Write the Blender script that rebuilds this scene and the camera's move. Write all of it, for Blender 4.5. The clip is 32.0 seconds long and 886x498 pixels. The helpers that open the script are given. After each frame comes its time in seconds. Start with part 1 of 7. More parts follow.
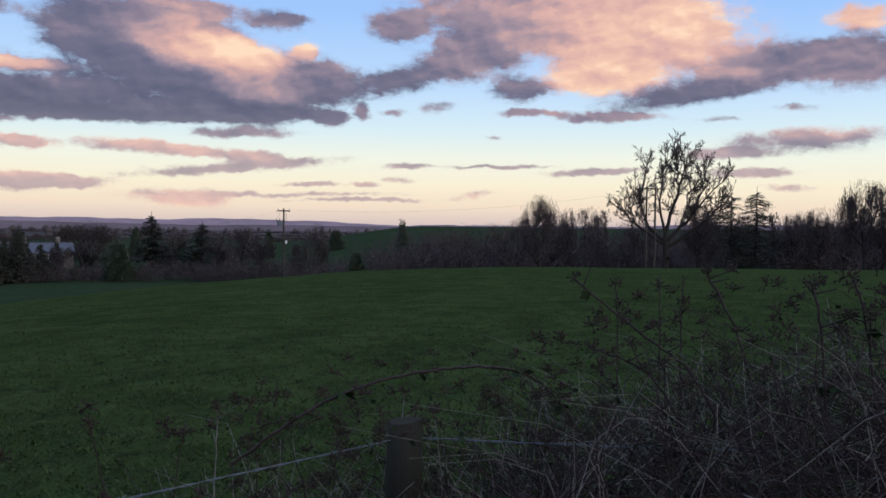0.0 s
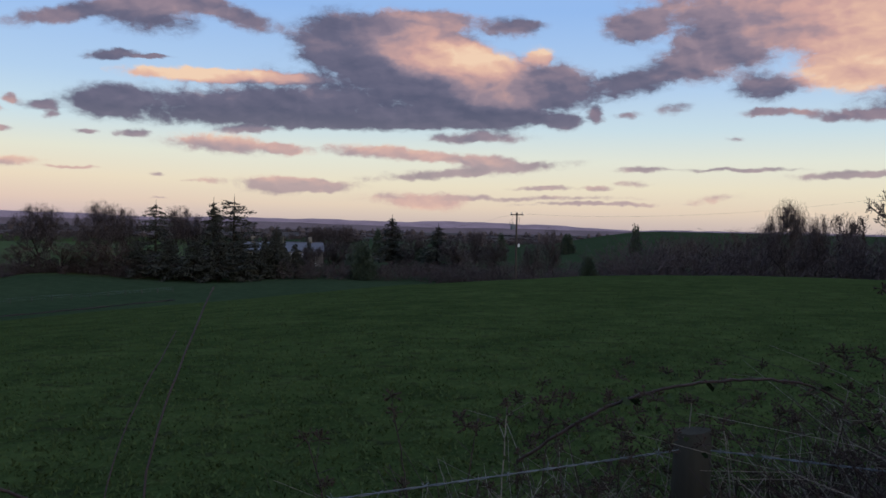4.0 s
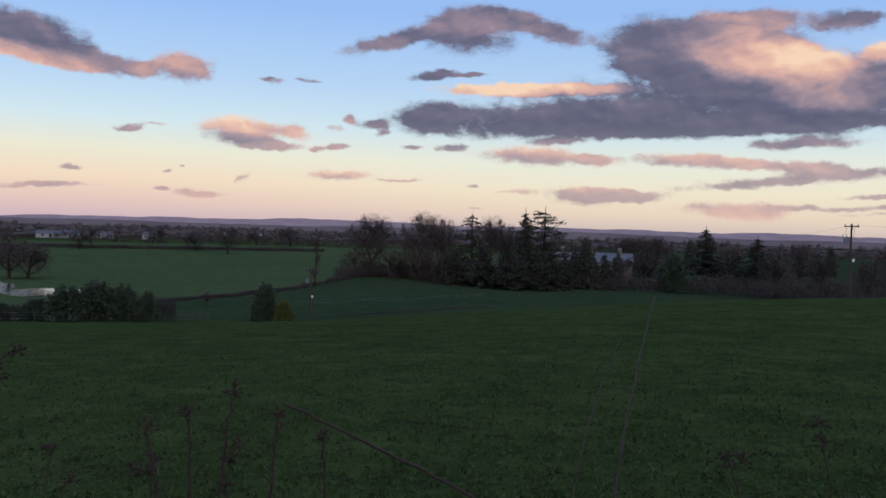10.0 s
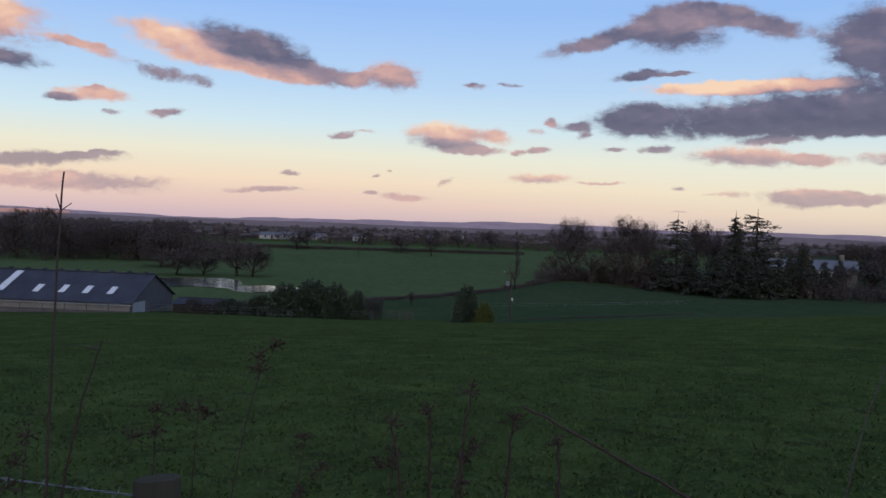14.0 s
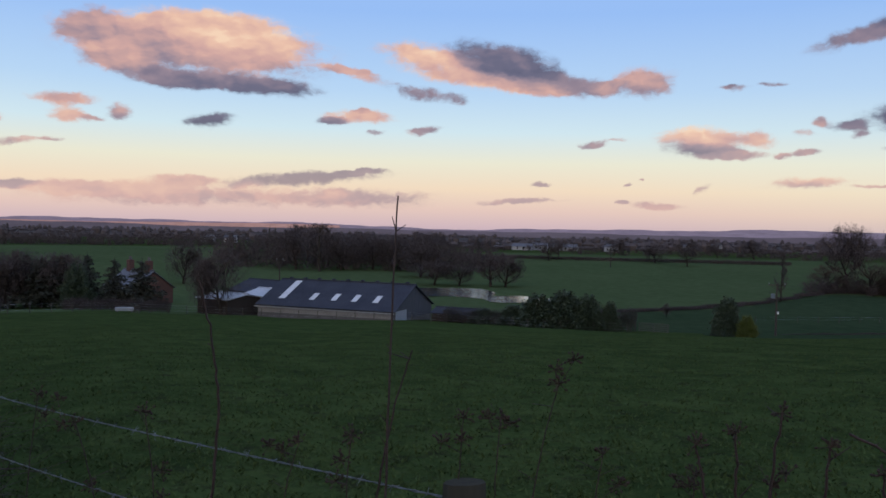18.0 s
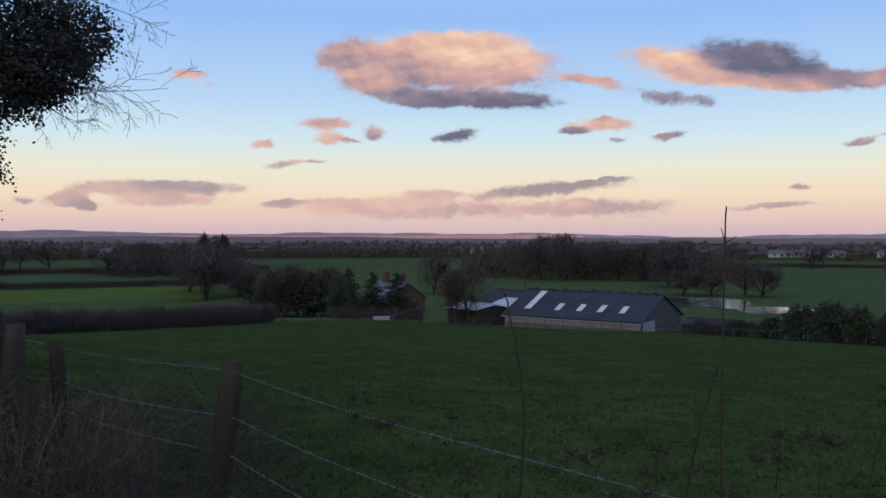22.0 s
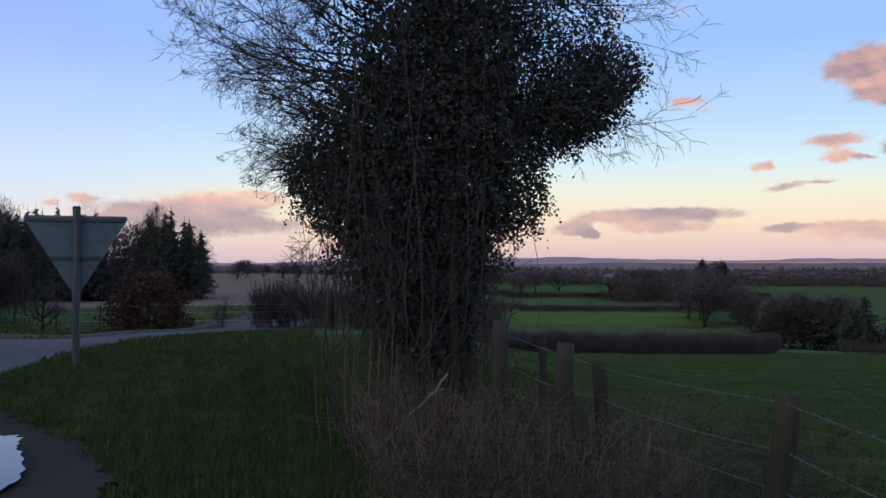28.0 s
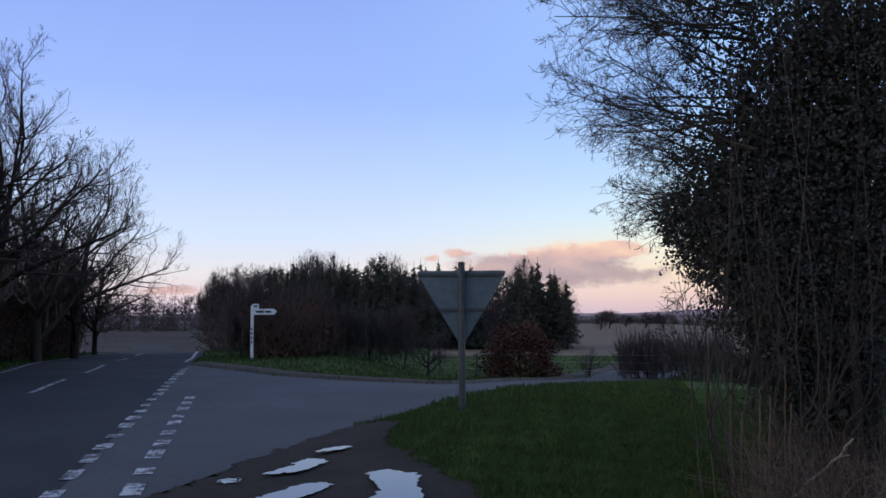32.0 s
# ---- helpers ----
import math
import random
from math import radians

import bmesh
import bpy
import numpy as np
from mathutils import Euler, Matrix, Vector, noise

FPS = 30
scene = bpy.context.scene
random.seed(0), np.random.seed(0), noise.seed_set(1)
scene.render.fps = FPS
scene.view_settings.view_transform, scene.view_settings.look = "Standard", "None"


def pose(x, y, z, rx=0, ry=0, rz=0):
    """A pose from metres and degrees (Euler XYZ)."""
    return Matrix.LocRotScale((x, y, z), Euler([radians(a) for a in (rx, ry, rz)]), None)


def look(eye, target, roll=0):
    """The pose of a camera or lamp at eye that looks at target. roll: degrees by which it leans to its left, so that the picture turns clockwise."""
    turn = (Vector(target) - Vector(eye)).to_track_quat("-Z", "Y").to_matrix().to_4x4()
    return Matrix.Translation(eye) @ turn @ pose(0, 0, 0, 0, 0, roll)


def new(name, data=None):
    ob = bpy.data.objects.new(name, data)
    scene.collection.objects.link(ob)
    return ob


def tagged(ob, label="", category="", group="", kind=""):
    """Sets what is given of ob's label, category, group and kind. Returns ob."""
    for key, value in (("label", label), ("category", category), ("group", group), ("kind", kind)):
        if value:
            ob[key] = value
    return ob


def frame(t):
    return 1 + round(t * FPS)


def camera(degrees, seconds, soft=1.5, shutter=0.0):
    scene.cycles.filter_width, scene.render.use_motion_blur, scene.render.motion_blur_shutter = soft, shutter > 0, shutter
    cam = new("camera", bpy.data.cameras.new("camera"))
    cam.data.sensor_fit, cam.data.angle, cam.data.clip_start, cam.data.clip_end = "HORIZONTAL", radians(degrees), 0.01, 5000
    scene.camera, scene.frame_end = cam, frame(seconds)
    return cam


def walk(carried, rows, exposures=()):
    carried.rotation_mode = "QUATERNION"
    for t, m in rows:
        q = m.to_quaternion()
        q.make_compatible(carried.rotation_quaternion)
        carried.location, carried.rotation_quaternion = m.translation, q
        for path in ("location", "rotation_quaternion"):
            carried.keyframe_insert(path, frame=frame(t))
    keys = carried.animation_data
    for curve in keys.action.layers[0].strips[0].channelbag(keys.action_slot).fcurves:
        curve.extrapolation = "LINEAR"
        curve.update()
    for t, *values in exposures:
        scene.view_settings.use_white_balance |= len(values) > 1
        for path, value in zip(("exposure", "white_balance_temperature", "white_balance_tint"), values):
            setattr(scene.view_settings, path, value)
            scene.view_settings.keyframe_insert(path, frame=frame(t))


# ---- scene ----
# ---- camera: a slow turn at the roadside, eye about 1.55 m over the verge ----
EYE = 1.55
cam = camera(54.9, 32.0, soft=1.6)
ROWS = [
    (0.0, -0.003, -0.000, 0.002, 0.00, -1.61, 0.69),
    (0.5, -0.027, 0.006, -0.002, 2.10, -1.75, 0.77),
    (1.0, -0.049, 0.006, -0.006, 4.21, -1.87, 0.99),
    (1.5, -0.072, 0.004, -0.007, 6.49, -1.89, 1.17),
    (2.0, -0.093, 0.000, -0.008, 8.84, -1.77, 1.36),
    (2.5, -0.110, -0.003, -0.005, 10.71, -1.34, 1.24),
    (3.0, -0.120, -0.003, -0.004, 12.05, -1.06, 1.25),
    (3.5, -0.133, -0.013, -0.004, 13.59, -1.36, 1.27),
    (5.5, -0.203, -0.057, 0.005, 21.18, -1.67, 1.53),
    (6.0, -0.216, -0.073, 0.011, 22.84, -1.63, 1.55),
    (6.5, -0.229, -0.091, 0.015, 24.41, -1.62, 1.67),
    (7.0, -0.239, -0.105, 0.014, 25.98, -1.64, 1.75),
    (7.5, -0.260, -0.117, 0.011, 27.66, -1.55, 1.90),
    (8.0, -0.282, -0.119, 0.007, 29.29, -1.46, 1.79),
    (8.5, -0.308, -0.112, 0.001, 30.87, -1.46, 1.68),
    (9.0, -0.339, -0.103, -0.005, 32.52, -1.66, 1.77),
    (9.5, -0.370, -0.094, -0.011, 34.40, -1.67, 1.80),
    (10.0, -0.393, -0.090, -0.015, 35.92, -1.45, 1.75),
    (10.5, -0.404, -0.092, -0.015, 37.21, -1.38, 1.65),
    (11.0, -0.414, -0.099, -0.013, 38.54, -1.43, 1.66),
    (11.5, -0.419, -0.105, -0.011, 39.70, -1.37, 1.59),
    (12.0, -0.417, -0.110, -0.012, 41.22, -1.34, 1.71),
    (12.5, -0.416, -0.117, -0.014, 43.55, -1.35, 1.52),
    (13.0, -0.419, -0.130, -0.009, 45.58, -1.39, 1.61),
    (13.5, -0.432, -0.139, -0.010, 47.30, -1.55, 1.84),
    (14.0, -0.448, -0.149, -0.012, 49.29, -1.66, 2.04),
    (14.5, -0.460, -0.161, -0.012, 51.93, -1.80, 1.67),
    (15.0, -0.469, -0.173, -0.012, 54.42, -1.89, 1.43),
    (15.5, -0.475, -0.188, -0.011, 56.60, -1.68, 1.39),
    (17.5, -0.485, -0.235, -0.006, 63.73, -1.36, 1.12),
    (18.0, -0.483, -0.251, -0.004, 66.05, -1.41, 1.22),
    (18.5, -0.481, -0.272, -0.003, 68.38, -1.55, 1.00),
    (19.0, -0.477, -0.286, -0.002, 70.19, -1.62, 0.71),
    (19.5, -0.481, -0.300, 0.001, 72.13, -1.63, 0.77),
    (20.0, -0.492, -0.318, -0.003, 74.56, -1.68, 0.86),
    (20.5, -0.492, -0.338, -0.001, 76.54, -1.65, 0.67),
    (21.0, -0.492, -0.356, 0.002, 78.38, -1.35, 0.21),
    (21.5, -0.492, -0.374, 0.001, 80.36, -1.10, -0.07),
    (22.0, -0.504, -0.388, 0.001, 82.31, -0.90, 0.02),
    (22.5, -0.518, -0.412, 0.008, 84.33, -0.33, -0.06),
    (23.0, -0.531, -0.431, 0.007, 87.19, 0.22, -0.42),
    (23.5, -0.542, -0.443, 0.004, 89.82, 0.38, -0.80),
    (24.0, -0.550, -0.450, 0.003, 91.05, 0.35, -0.88),
    (24.5, -0.546, -0.450, -0.000, 91.96, 0.08, -0.88),
    (26.5, -0.415, -0.539, 0.007, 102.86, 0.02, 0.36),
    (27.0, -0.420, -0.572, 0.008, 106.87, 0.31, 0.48),
    (27.5, -0.450, -0.599, 0.006, 110.95, 0.87, 0.22),
    (28.0, -0.488, -0.640, 0.002, 114.82, 0.90, -0.12),
    (28.5, -0.492, -0.659, 0.000, 117.96, 1.19, -0.25),
    (29.0, -0.491, -0.676, 0.000, 121.18, 1.85, -0.32),
    (29.5, -0.480, -0.686, 0.003, 123.89, 2.39, -0.27),
    (30.0, -0.487, -0.702, 0.004, 126.44, 2.86, -0.59),
    (30.5, -0.484, -0.714, 0.004, 129.15, 3.21, -0.81),
    (31.0, -0.463, -0.722, 0.003, 132.36, 3.34, -0.76),
    (31.5, -0.453, -0.737, 0.006, 135.99, 3.81, -0.63),
    (32.0, -0.445, -0.749, 0.012, 138.76, 4.35, -0.33),
]
walk(cam, [(t, pose(x, y, EYE + z, 90 + pitch, 0, yaw) @ pose(0, 0, 0, 0, 0, roll)) for t, x, y, z, yaw, pitch, roll in ROWS],
     ((0.0, 0.11), (2.2, 0.08), (3.0, -0.2), (4.2, -0.1), (6.0, 0.0), (8.0, 0.0), (9.0, -0.16), (10.0, -0.04), (15.0, -0.03), (20.0, -0.06), (24.0, 0.0), (27.0, 0.05), (29.0, 0.12), (32.0, 0.12)))

# ---- world: dusk sky with broken cloud, the sun just down behind the walker ----
SUN_AZ = 235.0
world = bpy.data.worlds.new("dusk_sky")
scene.world = world
world.use_nodes = True
WT = world.node_tree
WT.nodes.clear()


def wnode(kind, **sets):
    n = WT.nodes.new(kind)
    for k, v in sets.items():
        if k == "op":
            n.operation = v
        elif k == "vals":
            for i, val in v.items():
                n.inputs[i].default_value = val
    return n


def wl(a, b):
    WT.links.new(a, b)


def wmath(op, a, b=None, c=None, clamp=False):
    n = WT.nodes.new("ShaderNodeMath")
    n.operation = op
    n.use_clamp = clamp
    for i, v in enumerate((a, b, c)):
        if v is None:
            continue
        if isinstance(v, (int, float)):
            n.inputs[i].default_value = v
        else:
            wl(v, n.inputs[i])
    return n.outputs[0]


def wsmooth(v, lo, hi):
    n = WT.nodes.new("ShaderNodeMapRange")
    n.interpolation_type = "SMOOTHSTEP"
    wl(v, n.inputs[0])
    n.inputs[1].default_value, n.inputs[2].default_value = lo, hi
    return n.outputs[0]


def wramp(v, stops):
    n = WT.nodes.new("ShaderNodeValToRGB")
    wl(v, n.inputs[0])
    el = n.color_ramp.elements
    while len(el) < len(stops):
        el.new(0.5)
    for e, (p, c) in zip(el, stops):
        e.position, e.color = p, (*c, 1)
    return n.outputs[0]


def wmix(f, a, b):
    n = WT.nodes.new("ShaderNodeMix")
    n.data_type = "RGBA"
    if isinstance(f, (int, float)):
        n.inputs[0].default_value = f
    else:
        wl(f, n.inputs[0])
    for i, v in ((6, a), (7, b)):
        if isinstance(v, tuple):
            n.inputs[i].default_value = (*v, 1)
        else:
            wl(v, n.inputs[i])
    return n.outputs[2]


def srgb(r, g, b):
    f = lambda c: (c / 255 / 12.92) if c <= 10 else ((c / 255 + 0.055) / 1.055) ** 2.4
    return (f(r), f(g), f(b))


coord = wnode("ShaderNodeTexCoord").outputs["Generated"]
sep = wnode("ShaderNodeSeparateXYZ")
wl(coord, sep.inputs[0])
DX, DY, DZ = sep.outputs
DEG = 57.29578
az_turn = radians(60.0)
# azimuth to the left of the first view, cut far behind the walker
ax = wmath("ADD", wmath("MULTIPLY", DX, math.cos(az_turn)), wmath("MULTIPLY", DY, math.sin(az_turn)))
ay = wmath("ADD", wmath("MULTIPLY", DY, math.cos(az_turn)), wmath("MULTIPLY", DX, -math.sin(az_turn)))
AZ = wmath("ADD", wmath("MULTIPLY", wmath("ARCTAN2", wmath("MULTIPLY", ax, -1), ay), DEG), 60.0)
EL = wmath("MULTIPLY", wmath("ARCSINE", DZ), DEG)
comb = wnode("ShaderNodeCombineXYZ")
wl(AZ, comb.inputs[0]), wl(EL, comb.inputs[1])
flat = comb.outputs[0]


def wnoise(vec, scale, stretch, detail=5.0, rough=0.55, colour=False):
    m = WT.nodes.new("ShaderNodeVectorMath")
    m.operation = "MULTIPLY"
    wl(vec, m.inputs[0])
    m.inputs[1].default_value = (1, stretch, 1)
    n = WT.nodes.new("ShaderNodeTexNoise")
    n.noise_dimensions = "2D"
    wl(m.outputs[0], n.inputs["Vector"])
    n.inputs["Scale"].default_value, n.inputs["Detail"].default_value, n.inputs["Roughness"].default_value = scale, detail, rough
    return n.outputs["Color" if colour else "Fac"]


def warp(vec, tex, amount):
    s = WT.nodes.new("ShaderNodeVectorMath")
    s.operation = "SUBTRACT"
    wl(tex, s.inputs[0])
    s.inputs[1].default_value = (0.5, 0.5, 0.5)
    m = WT.nodes.new("ShaderNodeVectorMath")
    m.operation = "MULTIPLY_ADD"
    wl(s.outputs[0], m.inputs[0])
    m.inputs[1].default_value = (*amount, 0)
    wl(vec, m.inputs[2])
    return m.outputs[0]


bent = warp(flat, wnoise(flat, 0.35, 1.8, 3.0, 0.55, True), (1.2, 0.5))
bent = warp(bent, wnoise(flat, 1.4, 1.7, 3.0, 0.5, True), (0.55, 0.26))
billow = wnoise(bent, 0.55, 1.9, 6.0, 0.58)
shifted = WT.nodes.new("ShaderNodeVectorMath")
shifted.operation = "ADD"
wl(bent, shifted.inputs[0])
shifted.inputs[1].default_value = (-0.35, 0.40, 0)
relief = wmath("SUBTRACT", wnoise(bent, 0.30, 2.0, 3.0, 0.5), wnoise(shifted.outputs[0], 0.30, 2.0, 3.0, 0.5))
SUM = wnode("ShaderNodeCombineXYZ").outputs[0]


def wvec(op, *ins):
    n = WT.nodes.new("ShaderNodeVectorMath")
    n.operation = op
    for i, v in enumerate(ins):
        if isinstance(v, tuple):
            n.inputs[i].default_value = v
        else:
            wl(v, n.inputs[i])
    return n.outputs["Value" if op == "DOT_PRODUCT" else "Vector"]


def cloud(az, el, w, h, tilt, lit, rise, thick):
    """A puff of cloud: degrees of azimuth and height, half width, half height, tilt; how far the low sun lights it, more to its top; its density.
    The sum of all puffs holds their density and, beside it, their density times their light."""
    global SUM
    m = WT.nodes.new("ShaderNodeMapping")
    m.vector_type = "TEXTURE"
    wl(wvec("MULTIPLY_ADD", SUM, (1e-6, 1e-6, 0.0), bent), m.inputs["Vector"])
    m.inputs["Location"].default_value = (az, el, 0)
    m.inputs["Rotation"].default_value = (0, 0, radians(tilt))
    m.inputs["Scale"].default_value = (w, h, 1)
    fall = wmath("MULTIPLY_ADD", wvec("DOT_PRODUCT", m.outputs[0], m.outputs[0]), -0.50, 1.0, clamp=True)
    body = wmath("MULTIPLY", fall, fall)
    share = (thick, thick * lit, 0.0)
    if rise:
        share = wvec("MULTIPLY_ADD", wvec("DOT_PRODUCT", m.outputs[0], (0.0, 1.0, 0.0)), (0.0, thick * rise, 0.0), share)
    SUM = wvec("MULTIPLY_ADD", body, share, SUM)


cloud(16.5, 8.85, 11.04, 2.26, -0, 0.12, 0.05, 1.00)
cloud(30.0, 7.38, 9.06, 1.32, -2, 0.10, 0.20, 1.00)
cloud(30.4, 9.26, 5.88, 0.47, -1, 1.00, 0.10, 1.50)
cloud(36.9, 7.21, 2.13, 1.08, -3, 0.18, 0.00, 1.00)
cloud(18.8, 11.72, 6.24, 2.15, -1, 0.35, 0.15, 1.00)
cloud(22.6, 12.01, 3.14, 1.86, -1, 0.15, 0.00, 1.00)
cloud(15.1, 10.78, 4.36, 1.29, 8, 1.25, 0.10, 1.70)
cloud(17.7, 12.09, 2.92, 1.07, -0, 0.75, 0.00, 1.00)
cloud(12.1, 8.87, 3.05, 0.94, 5, 0.80, 0.00, 1.30)
cloud(9.3, 11.26, 0.98, 0.63, 1, 1.00, 0.00, 1.00)
cloud(16.6, 13.41, 3.62, 0.70, 0, 0.55, 0.00, 1.00)
cloud(11.1, 13.01, 2.11, 0.69, 1, 0.35, 0.00, 1.00)
cloud(8.0, 9.37, 2.70, 1.48, 1, 0.35, 0.15, 1.00)
cloud(13.1, 7.16, 5.45, 0.80, -0, 0.10, 0.00, 1.00)
cloud(22.5, 6.71, 9.39, 0.59, -1, 0.08, 0.00, 1.00)
cloud(7.5, 6.94, 1.15, 0.57, 0, 0.30, 0.00, 1.00)
cloud(5.5, 7.39, 0.61, 0.57, 1, 0.35, 0.00, 1.00)
cloud(29.9, 4.91, 4.09, 0.67, 2, 0.65, 0.25, 1.00)
cloud(26.1, 2.41, 3.40, 0.60, 0, 0.55, 0.20, 1.00)
cloud(28.5, 5.89, 1.87, 0.26, -2, 0.40, 0.00, 1.00)
cloud(31.0, 2.52, 1.30, 0.22, -2, 0.70, 0.00, 0.70)
cloud(34.0, 2.86, 0.51, 0.18, -2, 0.45, 0.00, 0.70)
cloud(35.6, 5.33, 1.08, 0.29, -3, 0.35, 0.00, 1.00)
cloud(38.3, 5.23, 0.70, 0.18, -3, 0.35, 0.00, 1.00)
cloud(43.1, 3.30, 2.41, 0.35, -3, 0.75, 0.15, 1.00)
cloud(39.0, 3.10, 1.68, 0.14, 1, 0.65, 0.00, 1.00)
cloud(39.8, 12.09, 3.40, 0.61, -13, 0.35, 0.00, 1.00)
cloud(34.9, 12.67, 3.18, 1.32, 4, 0.30, 0.15, 1.00)
cloud(29.8, 13.16, 3.63, 0.77, 15, 0.35, 0.00, 1.00)
cloud(33.8, 13.78, 3.54, 0.86, -1, 0.40, 0.00, 1.00)
cloud(36.8, 10.07, 1.94, 0.35, -4, 0.30, 0.00, 1.00)
cloud(34.5, 10.12, 1.43, 0.14, -3, 0.35, 0.00, 1.00)
cloud(48.0, 9.27, 0.62, 0.16, -6, 0.40, 0.00, 0.50)
cloud(45.8, 9.43, 0.48, 0.13, -5, 0.40, 0.00, 0.50)
cloud(-3.4, 13.64, 6.93, 2.64, 0, 0.48, 0.20, 1.00)
cloud(3.3, 13.03, 2.20, 0.99, -6, 0.35, 0.00, 1.00)
cloud(2.6, 9.63, 3.16, 0.98, -13, 0.22, 0.00, 1.00)
cloud(-1.6, 10.77, 3.33, 1.44, -0, 0.40, 0.00, 1.00)
cloud(-12.3, 12.42, 7.72, 2.79, 2, 0.86, 0.10, 1.30)
cloud(-10.2, 9.64, 3.96, 1.18, 1, 0.90, 0.00, 1.00)
cloud(-5.0, 8.96, 2.22, 0.95, 0, 0.25, 0.00, 1.00)
cloud(-15.9, 8.61, 5.85, 0.88, -8, 0.20, 0.00, 1.00)
cloud(-22.0, 10.25, 6.05, 1.41, -5, 0.33, 0.00, 1.00)
cloud(-26.0, 9.98, 3.59, 1.57, -4, 0.40, 0.00, 1.00)
cloud(-18.3, 9.75, 2.01, 0.48, 3, 0.80, 0.00, 1.00)
cloud(-10.9, 7.17, 3.97, 0.36, 1, 0.45, 0.00, 1.00)
cloud(-5.8, 7.49, 2.22, 0.26, 0, 0.55, 0.00, 1.00)
cloud(-25.7, 12.61, 1.79, 0.80, 5, 0.85, 0.00, 1.00)
cloud(-9.7, 14.07, 5.32, 1.38, 2, 0.66, 0.00, 1.00)
cloud(0.5, 7.83, 1.05, 0.48, -1, 0.40, 0.00, 0.60)
cloud(3.3, 7.41, 0.94, 0.22, -1, 0.40, 0.00, 0.60)
cloud(-3.2, 5.89, 0.60, 0.22, -0, 0.40, 0.00, 0.70)
cloud(-23.0, 5.49, 5.08, 0.82, -1, 0.42, 0.30, 1.00)
cloud(-18.1, 4.76, 2.89, 0.43, 1, 0.42, 0.00, 1.00)
cloud(-19.8, 3.56, 3.00, 0.35, 1, 0.50, 0.00, 1.00)
cloud(-9.9, 3.60, 3.48, 0.30, -3, 0.38, 0.00, 1.00)
cloud(-3.6, 3.91, 3.57, 0.15, -0, 0.32, 0.00, 1.00)
cloud(2.3, 3.89, 1.81, 0.23, -1, 0.42, 0.00, 1.00)
cloud(2.9, 3.01, 1.51, 0.26, -1, 0.50, 0.00, 0.60)
cloud(-2.1, 2.05, 1.82, 0.34, -9, 0.65, 0.00, 0.60)
cloud(-21.8, 2.56, 2.27, 0.25, 0, 0.55, 0.00, 0.60)
cloud(-22.3, 7.51, 1.60, 0.24, 2, 0.40, 0.00, 0.55)
cloud(-17.7, 6.93, 1.36, 0.18, 2, 0.40, 0.00, 0.50)
cloud(25.9, 4.74, 1.84, 0.40, 5, 0.72, 0.00, 1.00)
cloud(19.8, 4.76, 4.19, 0.46, 3, 0.72, 0.15, 1.00)
cloud(13.6, 4.38, 4.29, 0.44, 3, 0.60, 0.00, 1.00)
cloud(13.9, 3.60, 7.15, 0.40, -5, 0.40, 0.00, 1.00)
cloud(24.4, 2.43, 3.47, 0.45, 1, 0.50, 0.00, 1.00)
cloud(17.5, 1.73, 4.16, 0.47, -1, 0.65, 0.00, 0.70)
cloud(16.4, 1.39, 2.10, 0.51, -1, 0.80, 0.00, 1.00)
cloud(9.2, 2.60, 2.22, 0.19, -1, 0.42, 0.00, 1.00)
cloud(5.5, 1.58, 5.64, 0.15, -1, 0.42, 0.00, 0.70)
cloud(10.0, 1.88, 7.37, 0.19, -1, 0.50, 0.00, 0.70)
cloud(5.5, 2.63, 1.05, 0.23, -1, 0.55, 0.00, 1.00)
cloud(13.2, 5.84, 3.58, 0.40, -2, 0.38, 0.00, 1.00)
cloud(67.6, 11.13, 3.05, 1.00, 9, 0.85, 0.00, 1.00)
cloud(63.6, 11.08, 2.70, 1.16, 13, 0.28, 0.00, 1.00)
cloud(60.8, 10.73, 2.43, 1.12, 11, 0.20, 0.00, 1.00)
cloud(62.6, 9.65, 4.46, 0.59, 5, 0.85, 0.00, 1.00)
cloud(58.3, 9.49, 2.85, 0.78, 4, 0.50, 0.00, 1.00)
cloud(53.2, 9.60, 2.02, 1.01, 2, 0.60, 0.10, 1.00)
cloud(55.6, 9.29, 1.09, 0.54, -3, 0.65, 0.00, 1.00)
cloud(71.4, 9.89, 2.14, 0.39, 14, 0.70, 0.00, 0.60)
cloud(67.9, 8.91, 2.26, 0.47, 7, 0.40, 0.00, 0.80)
cloud(65.3, 8.63, 0.83, 0.45, 25, 0.40, 0.00, 0.60)
cloud(49.3, 6.08, 2.63, 0.82, 2, 0.78, 0.25, 1.00)
cloud(49.3, 5.26, 2.26, 0.45, 2, 0.35, 0.00, 1.00)
cloud(46.1, 6.00, 1.05, 0.60, -2, 0.80, 0.00, 1.00)
cloud(47.6, 4.94, 2.07, 0.30, -2, 0.60, 0.00, 1.00)
cloud(43.3, 5.14, 0.94, 0.22, -1, 0.60, 0.00, 1.00)
cloud(44.7, 4.99, 0.53, 0.22, -1, 0.65, 0.00, 1.00)
cloud(56.2, 5.69, 0.91, 0.22, -3, 0.50, 0.00, 1.00)
cloud(54.6, 5.99, 1.10, 0.15, -3, 0.60, 0.00, 0.60)
cloud(42.2, 6.95, 0.60, 0.37, -1, 0.60, 0.00, 1.00)
cloud(40.7, 6.68, 1.04, 0.33, -1, 0.30, 0.00, 1.00)
cloud(40.1, 6.21, 0.52, 0.37, -1, 0.40, 0.00, 0.70)
cloud(43.3, 6.26, 0.68, 0.22, -1, 0.60, 0.00, 0.60)
